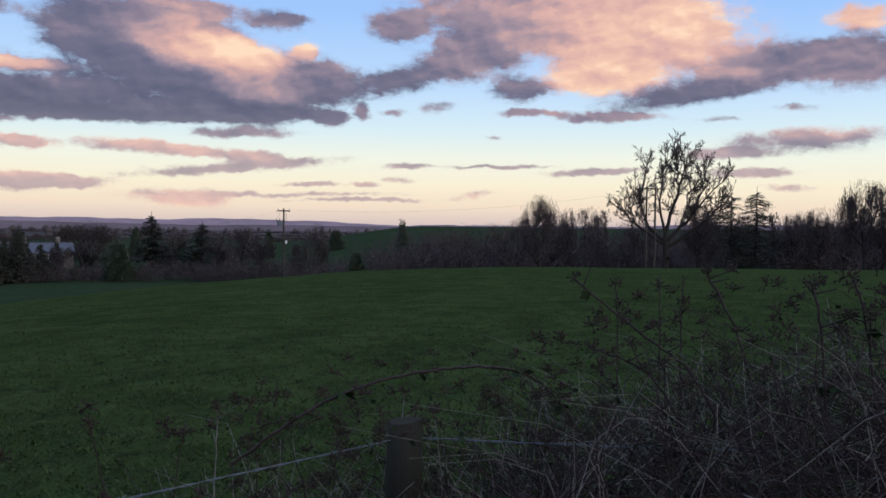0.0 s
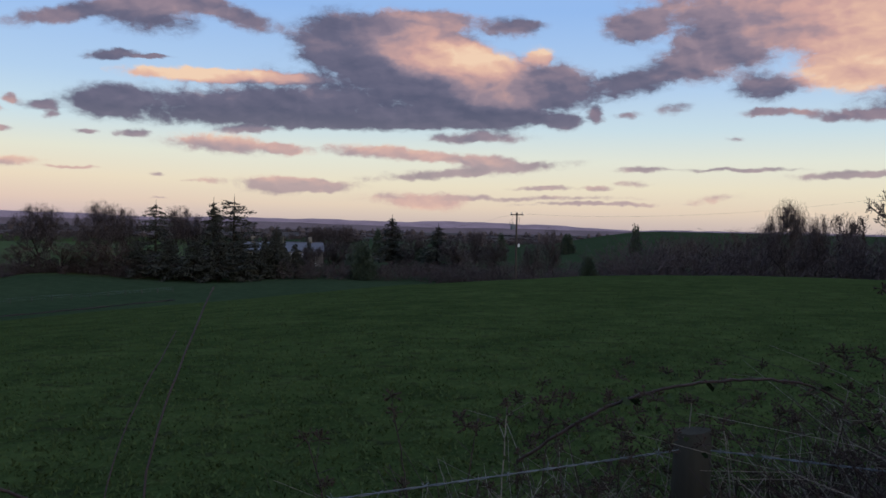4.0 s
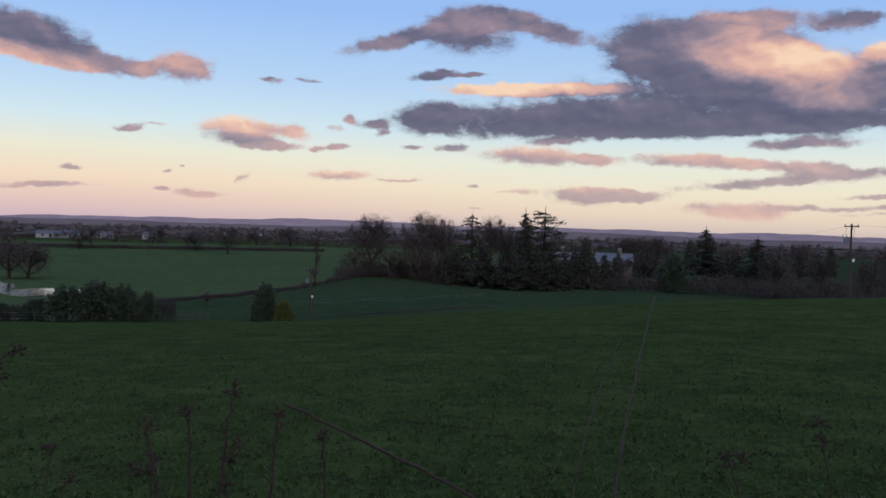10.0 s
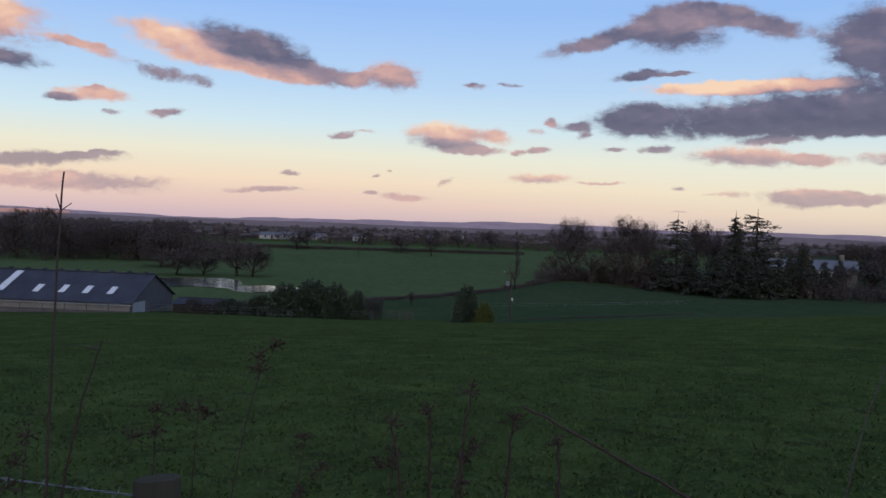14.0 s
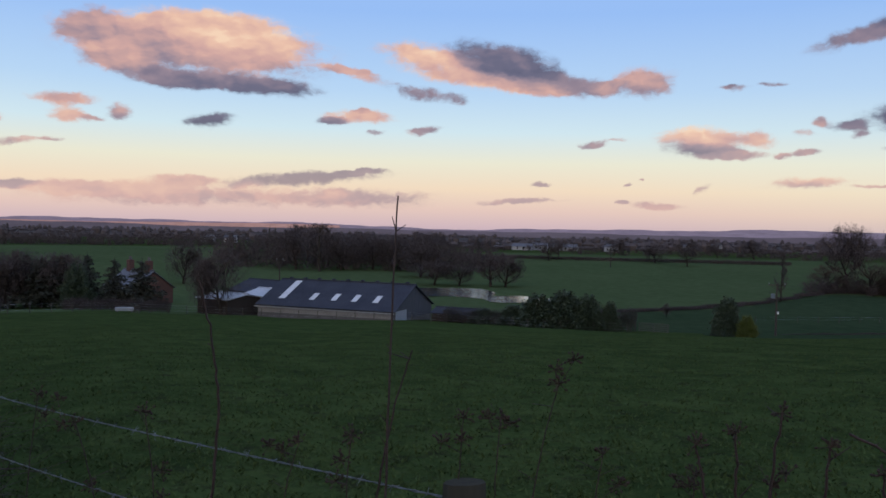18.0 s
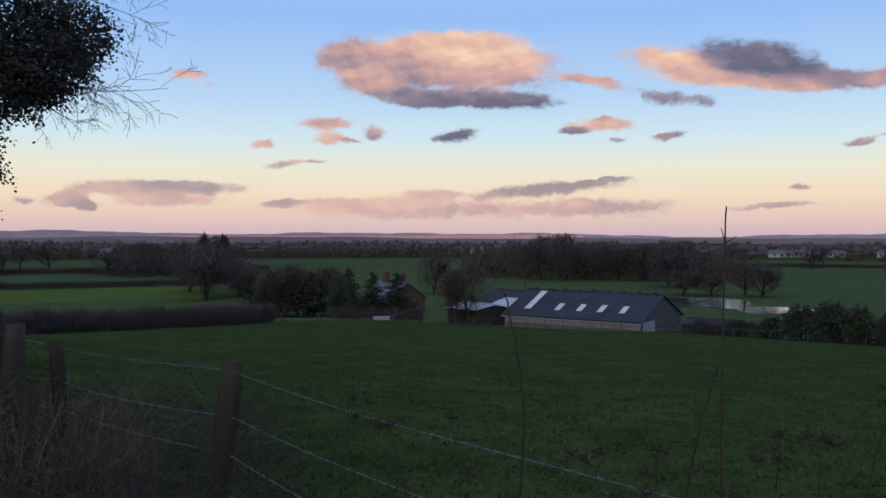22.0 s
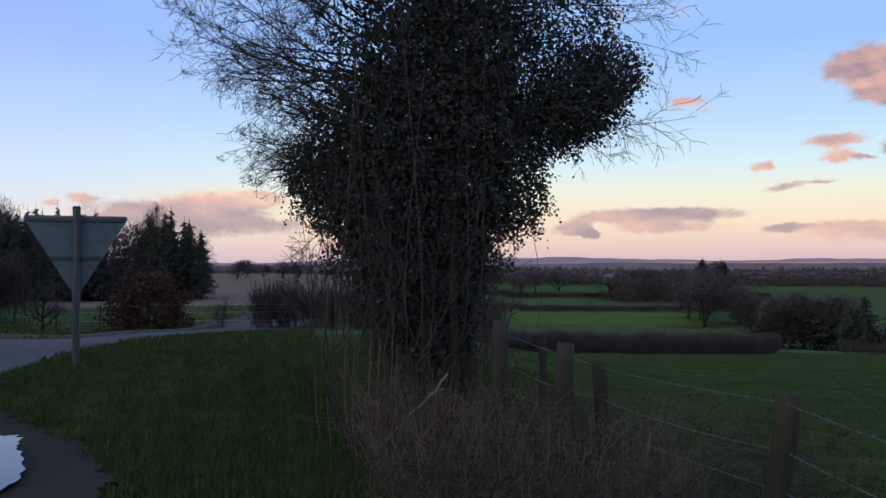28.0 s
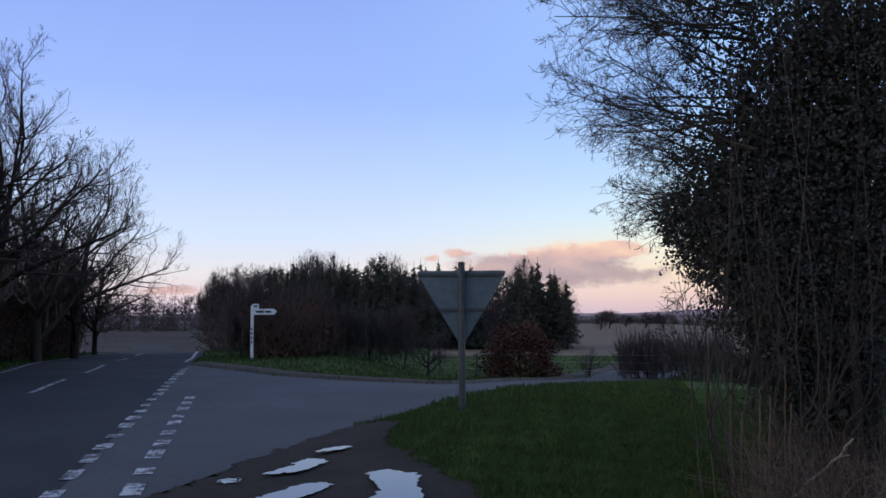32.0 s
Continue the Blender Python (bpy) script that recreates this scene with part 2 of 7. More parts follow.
cloud(52.2, 1.75, 1.69, 0.26, 4, 0.65, 0.00, 1.00)
cloud(61.0, 1.85, 2.65, 0.22, -2, 0.50, 0.00, 1.00)
cloud(59.6, 3.08, 0.64, 0.18, -2, 0.50, 0.00, 1.00)
cloud(49.3, 2.78, 0.60, 0.26, -32, 0.55, 0.00, 0.70)
cloud(54.3, 1.98, 0.52, 0.11, -2, 0.55, 0.00, 1.00)
cloud(33.8, 1.38, 0.91, 0.11, -1, 0.50, 0.00, 0.70)
cloud(47.5, 9.18, 0.93, 0.22, -2, 0.45, 0.00, 0.50)
cloud(45.1, 9.32, 0.75, 0.15, -1, 0.45, 0.00, 0.50)
cloud(82.0, 11.03, 7.85, 2.07, 1, 0.68, 0.30, 1.00)
cloud(88.6, 11.93, 2.09, 1.11, -4, 0.55, 0.00, 0.80)
cloud(87.1, 10.19, 2.13, 0.92, -3, 0.75, 0.00, 1.00)
cloud(82.0, 12.56, 4.35, 0.92, -2, 0.92, 0.00, 1.00)
cloud(79.4, 11.30, 3.31, 1.25, -2, 0.92, 0.00, 1.00)
cloud(85.3, 11.59, 2.15, 1.06, -3, 0.50, 0.00, 1.00)
cloud(77.9, 8.88, 3.35, 0.66, 2, 0.26, 0.00, 1.00)
cloud(82.0, 9.05, 2.94, 0.51, 1, 0.32, 0.00, 1.00)
cloud(84.6, 9.02, 2.54, 0.54, 6, 0.36, 0.00, 1.00)
cloud(73.0, 10.27, 2.04, 0.25, 5, 0.72, 0.00, 0.70)
cloud(90.0, 7.44, 1.75, 0.43, 0, 0.72, 0.00, 1.00)
cloud(90.0, 6.48, 1.12, 0.50, -3, 0.80, 0.00, 1.00)
cloud(86.9, 6.86, 0.79, 0.51, -2, 0.55, 0.00, 1.00)
cloud(88.5, 6.32, 0.71, 0.25, -2, 0.60, 0.00, 1.00)
cloud(94.3, 5.98, 1.07, 0.32, -3, 0.75, 0.00, 1.00)
cloud(81.6, 6.57, 1.56, 0.55, -6, 0.10, 0.15, 1.00)
cloud(71.8, 7.24, 2.32, 0.48, -0, 0.80, 0.10, 1.00)
cloud(73.7, 6.92, 1.05, 0.30, -1, 0.30, 0.00, 1.00)
cloud(71.6, 7.72, 0.56, 0.29, -0, 0.65, 0.00, 1.00)
cloud(67.5, 6.41, 1.18, 0.26, -5, 0.55, 0.00, 1.00)
cloud(70.7, 6.14, 0.67, 0.19, -0, 0.45, 0.00, 0.70)
cloud(92.7, 4.71, 1.54, 0.25, -10, 0.65, 0.00, 0.70)
cloud(90.8, 4.97, 0.70, 0.14, -2, 0.60, 0.00, 0.60)
cloud(99.0, 10.24, 1.09, 0.36, 5, 0.75, 0.00, 0.45)
cloud(97.7, 9.62, 0.63, 0.17, -5, 0.75, 0.00, 0.35)
cloud(99.3, 3.14, 4.08, 0.44, 1, 0.40, 0.15, 1.00)
cloud(99.6, 2.34, 3.44, 0.48, -0, 0.65, 0.00, 1.00)
cloud(87.8, 2.08, 4.68, 0.51, -1, 0.85, 0.00, 1.00)
cloud(83.1, 2.75, 2.23, 0.37, -1, 0.75, 0.00, 1.00)
cloud(81.6, 1.84, 10.47, 0.75, -1, 0.68, 0.15, 0.80)
cloud(75.5, 3.08, 5.48, 0.45, -4, 0.30, 0.00, 1.00)
cloud(71.8, 3.54, 1.88, 0.23, -6, 0.30, 0.00, 1.00)
cloud(92.9, 2.13, 1.54, 0.29, -2, 0.40, 0.00, 1.00)
cloud(71.4, 1.82, 4.91, 0.68, -1, 0.50, 0.00, 0.70)
cloud(73.6, 2.09, 0.68, 0.34, -1, 0.90, 0.00, 1.00)
cloud(53.9, 3.09, 0.26, 0.11, 0, 0.50, 0.00, 1.00)
cloud(53.1, 3.37, 0.20, 0.11, 0, 0.50, 0.00, 1.00)
cloud(105.8, 2.43, 1.25, 0.55, 0, 0.75, 0.00, 1.00)
cloud(105.3, 1.99, 1.07, 0.33, 0, 0.30, 0.00, 1.00)
cloud(108.6, 2.19, 0.76, 0.29, 0, 0.40, 0.00, 1.00)
cloud(98.9, 15.91, 0.79, 0.49, -36, 0.80, 0.00, 0.32)
cloud(98.4, 10.19, 1.47, 0.40, -5, 0.75, 0.00, 0.26)
cloud(129.6, 3.87, 4.17, 0.91, 0, 0.75, 0.30, 1.00)
cloud(134.1, 3.33, 4.48, 0.68, 0, 0.60, 0.00, 1.00)
cloud(137.8, 4.07, 1.10, 0.33, -0, 0.80, 0.00, 1.00)
cloud(139.7, 3.70, 0.51, 0.26, -0, 0.80, 0.00, 1.00)
cloud(130.4, 2.55, 6.81, 0.83, 0, 0.42, 0.00, 1.00)
cloud(127.0, 4.23, 1.52, 0.61, 1, 0.90, 0.00, 1.00)
cloud(102.6, 2.93, 3.48, 0.45, 2, 0.65, 0.00, 1.00)
cloud(106.2, 2.16, 1.33, 0.46, 1, 0.60, 0.00, 1.00)
cloud(105.1, 1.88, 0.66, 0.32, 1, 0.30, 0.00, 1.00)
cloud(103.5, 15.87, 1.89, 0.99, 57, 0.80, 0.00, 0.32)
cloud(99.0, 10.02, 1.48, 0.60, 6, 0.80, 0.00, 0.32)
cloud(156.6, 1.57, 2.07, 0.32, 0, 0.70, 0.00, 1.00)

totals = wnode("ShaderNodeSeparateXYZ")
wl(SUM, totals.inputs[0])
DENSE, LIT = totals.outputs[0], totals.outputs[1]
ragged = wnoise(bent, 1.9, 1.6, 5.0, 0.62)
edge = wmath("MULTIPLY", wmath("ADD", wmath("SUBTRACT", billow, 0.5), wmath("MULTIPLY", wmath("SUBTRACT", ragged, 0.52), 0.42)), wmath("MULTIPLY", DENSE, 4.0, clamp=True))
cover = wmath("MULTIPLY_ADD", edge, 1.05, DENSE)
alpha = wsmooth(cover, 0.0, 0.80)
low = wsmooth(EL, 8.0, 1.5)
SKY_R = 40.0
gradient = wramp(wmath("DIVIDE", EL, SKY_R, clamp=True), (
    (0.0, srgb(215, 189, 198)), (0.03, srgb(238, 208, 198)), (0.065, srgb(252, 229, 202)), (0.11, srgb(244, 242, 221)),
    (0.16, srgb(217, 240, 250)), (0.225, srgb(191, 223, 255)), (0.35, srgb(158, 198, 255)), (1.0, srgb(177, 202, 252))))
west = wsmooth(AZ, 118.0, 150.0)
gradient_w = wramp(wmath("DIVIDE", EL, SKY_R, clamp=True), (
    (0.0, srgb(209, 194, 217)), (0.03, srgb(234, 215, 221)), (0.07, srgb(235, 231, 235)), (0.13, srgb(213, 229, 255)),
    (0.24, srgb(187, 211, 255)), (0.36, srgb(160, 189, 254)), (0.55, srgb(142, 170, 244)), (1.0, srgb(171, 196, 254))))
gradient_e = wramp(wmath("DIVIDE", EL, SKY_R, clamp=True), (
    (0.0, srgb(214, 196, 192)), (0.03, srgb(242, 222, 200)), (0.065, srgb(248, 238, 212)), (0.11, srgb(240, 244, 230)),
    (0.16, srgb(214, 236, 246)), (0.225, srgb(190, 220, 252)), (0.35, srgb(158, 198, 252)), (1.0, srgb(176, 202, 252))))
base_sky = wmix(wsmooth(AZ, 62.0, 20.0), wmix(west, gradient, gradient_w), gradient_e)
sky = WT.nodes.new("ShaderNodeTexSky")
sky.sky_type, sky.sun_disc = "NISHITA", False
sky.sun_elevation, sky.sun_rotation = radians(1.0), radians(-SUN_AZ)
sky_dim = wnode("ShaderNodeVectorMath", op="SCALE")
wl(sky.outputs[0], sky_dim.inputs[0])
sky_dim.inputs["Scale"].default_value = 0.06
base_sky = wmix(0.06, base_sky, sky_dim.outputs[0])
# the bright side of the sky, where the sun has just gone down
sa = radians(SUN_AZ)
toward = wmath("ADD", wmath("MULTIPLY", DX, -math.sin(sa)), wmath("MULTIPLY", DY, math.cos(sa)))
afterglow = wmath("MULTIPLY", wsmooth(toward, 0.40, 0.98), wsmooth(EL, 60.0, 4.0))
base_sky = wmix(afterglow, base_sky, (2.2, 2.0, 1.8))
shade = wmath("MULTIPLY_ADD", relief, 0.6, wmath("DIVIDE", LIT, wmath("ADD", DENSE, 0.0002)))
puff = wramp(shade, ((0.0, srgb(86, 88, 113)), (0.25, srgb(109, 106, 129)), (0.5, srgb(156, 137, 150)), (0.72, srgb(214, 170, 162)), (0.9, srgb(240, 196, 172)), (1.0, srgb(251, 216, 186))))
puff = wmix(wmath("MULTIPLY", low, 0.35), puff, srgb(216, 184, 184))
thin = wsmooth(cover, 0.7, 0.1)
puff = wmix(wmath("MULTIPLY", thin, 0.35), puff, base_sky)
veil = wmath("MULTIPLY", alpha, wmath("SUBTRACT", 0.97, wmath("MULTIPLY", low, 0.15)))
air = wmix(veil, base_sky, puff)
below = wmix(wsmooth(DZ, -0.03, 0.0), (0.02, 0.02, 0.02), air)
bg = wnode("ShaderNodeBackground")
wl(below, bg.inputs[0])
bg.inputs[1].default_value = 1.0
out = wnode("ShaderNodeOutputWorld")
wl(bg.outputs[0], out.inputs[0])
world.cycles.sampling_method = "MANUAL"
world.cycles.sample_map_resolution = 512

sun = new("sun", bpy.data.lights.new("sun", "SUN"))
sun.data.energy, sun.data.angle, sun.data.color = 0.12, radians(25), (1.0, 0.78, 0.6)
sun.matrix_world = look((0, 0, 50), (50 * math.sin(radians(SUN_AZ)), -50 * math.cos(radians(SUN_AZ)), 42))



# ---- materials ----
def material(name, build, rough=0.85, spec=0.25):
    m = bpy.data.materials.new(name)
    m.use_nodes = True
    t = m.node_tree
    b = t.nodes["Principled BSDF"]
    b.inputs["Roughness"].default_value = rough
    b.inputs["Specular IOR Level"].default_value = spec
    build(t, b)
    return m


def tex(t, scale, detail=4.0, rough=0.55, stretch=(1, 1, 1), coords="Object"):
    c = t.nodes.new("ShaderNodeTexCoord")
    m = t.nodes.new("ShaderNodeMapping")
    m.inputs["Scale"].default_value = stretch
    t.links.new(c.outputs[coords], m.inputs[0])
    n = t.nodes.new("ShaderNodeTexNoise")
    n.inputs["Scale"].default_value, n.inputs["Detail"].default_value, n.inputs["Roughness"].default_value = scale, detail, rough
    t.links.new(m.outputs[0], n.inputs["Vector"])
    return n.outputs["Fac"]


def ramp(t, fac, stops):
    r = t.nodes.new("ShaderNodeValToRGB")
    t.links.new(fac, r.inputs[0])
    el = r.color_ramp.elements
    while len(el) < len(stops):
        el.new(0.5)
    for e, (p, c) in zip(el, stops):
        e.position, e.color = p, (*c, 1)
    return r.outputs[0]


def blend(t, fac, a, b, how="MIX"):
    m = t.nodes.new("ShaderNodeMix")
    m.data_type, m.blend_type = "RGBA", how
    for i, v in ((0, fac), (6, a), (7, b)):
        if isinstance(v, tuple):
            m.inputs[i].default_value = (*v, 1)
        elif isinstance(v, (int, float)):
            m.inputs[i].default_value = v
        else:
            t.links.new(v, m.inputs[i])
    return m.outputs[2]


def bump(t, b, fac, strength, dist):
    n = t.nodes.new("ShaderNodeBump")
    n.inputs["Strength"].default_value, n.inputs["Distance"].default_value = strength, dist
    t.links.new(fac, n.inputs["Height"])
    t.links.new(n.outputs[0], b.inputs["Normal"])


def mottled(lo, hi, scale, fine, stretch=(1, 1, 1), relief=0.4, dist=0.02, island=0.0):
    """Two colours mixed by a coarse and a fine noise, with relief from the fine one."""
    def build(t, b):
        f1, f2 = tex(t, scale, 4.0, 0.6, stretch), tex(t, fine, 5.0, 0.65, stretch)
        c = ramp(t, f1, ((0.3, lo), (0.7, hi)))
        mid = tuple(0.5 * (p + q) for p, q in zip(lo, hi))
        c = blend(t, 0.45, c, ramp(t, f2, ((0.3, tuple(v * 0.6 for v in mid)), (0.7, tuple(v * 1.45 for v in mid)))))
        if island:
            g = t.nodes.new("ShaderNodeNewGeometry")
            c = blend(t, island, c, ramp(t, g.outputs["Random Per Island"], ((0.0, tuple(v * 0.5 for v in mid)), (1.0, tuple(v * 1.8 for v in mid)))))
        t.links.new(c, b.inputs["Base Color"])
        bump(t, b, f2, relief, dist)
    return build


def pasture(t, b):
    """Grazed grass: broad paler and darker patches, tussocks and thin worn spots."""
    c = ramp(t, tex(t, 0.09, 4.0, 0.6), ((0.32, (0.032, 0.050, 0.016)), (0.68, (0.045, 0.067, 0.022))))
    f1, f2 = tex(t, 0.9, 5.0, 0.7), tex(t, 3.2, 4.0, 0.7)
    c = blend(t, 0.5, c, ramp(t, f1, ((0.36, (0.012, 0.021, 0.007)), (0.5, (0.033, 0.051, 0.016)), (0.66, (0.062, 0.085, 0.028)))))
    c = blend(t, ramp(t, f2, ((0.54, (0, 0, 0)), (0.66, (0.75, 0.75, 0.75)))), c, (0.020, 0.021, 0.012))
    c = blend(t, ramp(t, tex(t, 9.0, 3.0, 0.6), ((0.60, (0, 0, 0)), (0.70, (0.5, 0.5, 0.5)))), c, (0.072, 0.082, 0.034))
    t.links.new(c, b.inputs["Base Color"])
    bump(t, b, f1, 1.0, 0.35)


GRASS = material("pasture_grass", pasture, 1.0, 0.0)
GRASS_BRIGHT = material("winter_wheat", mottled((0.058, 0.086, 0.022), (0.076, 0.108, 0.029), 0.05, 0.8), 1.0, 0.0)
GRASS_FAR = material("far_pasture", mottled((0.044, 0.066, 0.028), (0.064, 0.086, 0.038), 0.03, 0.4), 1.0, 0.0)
GRASS_LOW = material("lower_pasture", mottled((0.023, 0.038, 0.019), (0.035, 0.051, 0.025), 0.04, 0.5), 1.0, 0.0)
STUBBLE = material("stubble_field", mottled((0.088, 0.064, 0.046), (0.124, 0.090, 0.064), 0.06, 0.9), 0.95, 0.1)
# brown winter farmland, greyed by distance haze that is mixed into its colour
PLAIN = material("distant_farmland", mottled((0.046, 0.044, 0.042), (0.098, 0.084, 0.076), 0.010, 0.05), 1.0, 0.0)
EARTH = material("verge_soil", mottled((0.030, 0.024, 0.018), (0.060, 0.048, 0.036), 0.8, 14.0, (1, 1, 1), 0.8, 0.03), 0.9, 0.2)


# ---- the lie of the land ----
def step(a, b, v):
    u = np.clip((v - a) / (b - a), 0, 1)
    return u * u * (3 - 2 * u)


def lie(x, y):
    """Height of the ground, numpy arrays in metres: a domed pasture that falls to a valley, a level roadside behind."""
    x, y = np.asarray(x, float), np.asarray(y, float)
    r = np.hypot(x, y)
    az = np.degrees(np.arctan2(-x, y)) % 360
    az = np.where(az > 300, az - 360, az)
    soft = 6 * np.logaddexp(0, (-x - 8) / 6)
    k = np.interp(az, (10.5, 18, 26, 37, 45, 54, 69, 76, 88, 97), (0.157, 0.136, 0.137, 0.135, 0.133, 0.125, 0.109, 0.108, 0.093, 0.094))
    near = -k * soft - np.clip(y, 0, None) ** 2 / 2750
    floor = -13.0 + 3.0 * step(190, 360, r) - 3.0 * step(380, 800, r)
    hill = 11.0 * step(13, 1, az) * np.exp(-(((r - 390) / 130) ** 2))
    floor = floor + hill + (2.1 * np.exp(-(((az - 40.5) / 5.5) ** 2)) + 1.2 * np.exp(-(((az - 24) / 8) ** 2))) * step(160, 212, r) * step(320, 250, r)
    a = np.logaddexp(near / 1.5, floor / 1.5) * 1.5
    b = -1.2 * step(15, 40, r) * step(148, 138, az) - 2.2 * step(26, 110, r) * step(140, 150, az) - 1.1 * step(40, 130, r) - 10.5 * step(300, 800, r)
    off = step(15, 60, r)
    w = step(99 + 10 * off, 122 + 4 * off, az) + step(-22, -60, az)
    z = a * (1 - w) + b * w
    z = z + 0.46 * np.exp(-((x + 8.5) ** 2 + (y + 8.0) ** 2) / 3.0)
    return z + 0.05 * np.sin(x * 0.41 + 1.3 * np.sin(y * 0.23)) * np.sin(y * 0.37) * step(12, 30, r)


def ground(x, y):
    return float(lie(x, y))


def at(az, r):
    """The place at an azimuth (degrees to the left of the first view) and distance."""
    a = radians(az)
    return (-math.sin(a) * r, math.cos(a) * r)


def mesh_from(name, verts, faces, mats, index=None, smooth=False):
    """A mesh from points and faces; an array of faces of one size is laid down at once."""
    me = bpy.data.meshes.new(name)
    if isinstance(faces, np.ndarray):
        v = np.ascontiguousarray(verts, dtype=np.float32)
        n, k = faces.shape
        me.vertices.add(len(v))
        me.vertices.foreach_set("co", v.ravel())
        me.loops.add(n * k)
        me.loops.foreach_set("vertex_index", np.ascontiguousarray(faces, dtype=np.int32).ravel())
        me.polygons.add(n)
        me.polygons.foreach_set("loop_start", np.arange(0, n * k, k, dtype=np.int32))
        me.update(calc_edges=True)
    else:
        me.from_pydata([tuple(v) for v in verts], [], faces)
    for m in mats if isinstance(mats, (list, tuple)) else [mats]:
        me.materials.append(m)
    if index is not None:
        me.polygons.foreach_set("material_index", np.asarray(index, dtype=np.int32))
    me.polygons.foreach_set("use_smooth", np.full(len(me.polygons), smooth, dtype=bool))
    me.update()
    return me


rings = np.concatenate([[0.01, 0.4], np.geomspace(0.8, 4700, 150)])
spokes = np.radians(np.arange(0, 360, 0.6))
RR, AA = np.meshgrid(rings, spokes, indexing="ij")
GX, GY = -np.sin(AA) * RR, np.cos(AA) * RR
GZ = lie(GX, GY)
nr, ns = RR.shape
verts = np.stack([GX.ravel(), GY.ravel(), GZ.ravel()], 1)
i0 = (np.arange(nr - 1)[:, None] * ns + np.arange(ns)[None, :]).ravel()
i1 = (np.arange(nr - 1)[:, None] * ns + (np.arange(ns)[None, :] + 1) % ns).ravel()
faces = np.stack([i0, i1, i1 + ns, i0 + ns], 1)
fr = np.repeat(0.5 * (rings[:-1] + rings[1:]), ns)
fa = np.tile(np.arange(0, 360, 0.6) + 0.3, nr - 1)
fi = np.zeros(len(fr), int)
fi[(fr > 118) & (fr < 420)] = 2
fi[(fr > 118) & (fr < np.interp(fa, (42, 49, 56, 70), (206, 172, 152, 140))) & (fa > 8) & (fa < 68)] = 5
fi[(fr > 118) & (fr < 800) & ((fa < 30) | (fa > 300))] = 5
fi[(fr > np.interp(fa, (20, 34, 44, 50), (84, 90, 104, 118))) & (fr < 140) & (fa > 20) & (fa < 50)] = 5
fi[(fr > 205) & (fr < 240) & (fa > 98.0) & (fa < 110.4)] = 1
fi[(fr > 60) & (fr < 330) & (fa > 112) & (fa < 140)] = 3
fi[(fr > 24) & (fr < 60) & (fa > 112) & (fa < 160)] = 2
fi[(fr > 55) & (fr < 420) & (fa > 150) & (fa < 175)] = 4
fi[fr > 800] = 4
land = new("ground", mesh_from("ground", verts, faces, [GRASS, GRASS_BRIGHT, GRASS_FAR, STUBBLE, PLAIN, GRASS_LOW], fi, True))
tagged(land, "rolling green winter pasture falling away to farmland", "ground", kind="structure")



# ---- makers shared by many things ----
def thing(name, x=0.0, y=0.0, z=0.0, turn=0.0):
    ob = new(name)
    ob.empty_display_size = 0.2
    ob.matrix_basis = pose(x, y, z, 0, 0, turn)
    return ob


def part(name, me, parent, label=""):
    """Links a mesh as one part under a thing or a part; the mesh is in the parent's own space."""
    ob = new(name, me)
    ob.parent = parent
    if label:
        ob["label"] = label
    return ob


def tubes(name, segs, mat, sides=4, smooth=True):
    """Tapered prisms from rows of x0 y0 z0 x1 y1 z1 r0 r1, as one mesh."""
    s = np.asarray(segs, float).reshape(-1, 8)
    p, q, ra, rb = s[:, :3], s[:, 3:6], s[:, 6], s[:, 7]
    d = q - p
    d /= np.linalg.norm(d, axis=1, keepdims=True) + 1e-9
    ref = np.where(np.abs(d[:, 2:3]) > 0.9, [[1.0, 0, 0]], [[0, 0, 1.0]])
    u = np.cross(d, ref)
    u /= np.linalg.norm(u, axis=1, keepdims=True)
    v = np.cross(d, u)
    a = np.linspace(0, 2 * np.pi, sides, endpoint=False)
    ring = u[:, None, :] * np.cos(a)[None, :, None] + v[:, None, :] * np.sin(a)[None, :, None]
    vert = np.concatenate([p[:, None] + ring * ra[:, None, None], q[:, None] + ring * rb[:, None, None]], 1).reshape(-1, 3)
    k = np.arange(sides if sides > 2 else 1)
    f = np.stack([k, (k + 1) % sides, (k + 1) % sides + sides, k + sides], 1)
    face = (np.arange(len(s))[:, None, None] * 2 * sides + f[None]).reshape(-1, 4)
    return mesh_from(name, vert, face, mat, smooth=smooth)


def joined(name, thick, thin, mat):
    """Limbs as prisms and twigs as single slips, in one mesh."""
    a, b = tubes("t", thick, mat, 3), tubes("t", thin, mat, 2)
    vs, fs, off = [], [], 0
    for me in (a, b):
        co = np.empty(len(me.vertices) * 3)
        me.vertices.foreach_get("co", co)
        ix = np.empty(len(me.loops), dtype=np.int32)
        me.loops.foreach_get("vertex_index", ix)
        vs.append(co.reshape(-1, 3)), fs.append(ix.reshape(-1, 4) + off)
        off += len(me.vertices)
        bpy.data.meshes.remove(me)
    return mesh_from(name, np.concatenate(vs), np.concatenate(fs), mat)


def slips(name, base, along, across, mat, bend=None):
    """Small pointed leaves or blades: a four-sided slip from each base, along its own way and across it."""
    n = len(base)
    mid = base + along * 0.45
    if bend is not None:
        mid = mid + bend
    vert = np.stack([base - across * 0.35, mid - across, base + along, mid + across], 1)
    vert[:, 0] = base
    face = np.arange(n * 4).reshape(n, 4)
    return mesh_from(name, vert.reshape(-1, 3), face, mat)


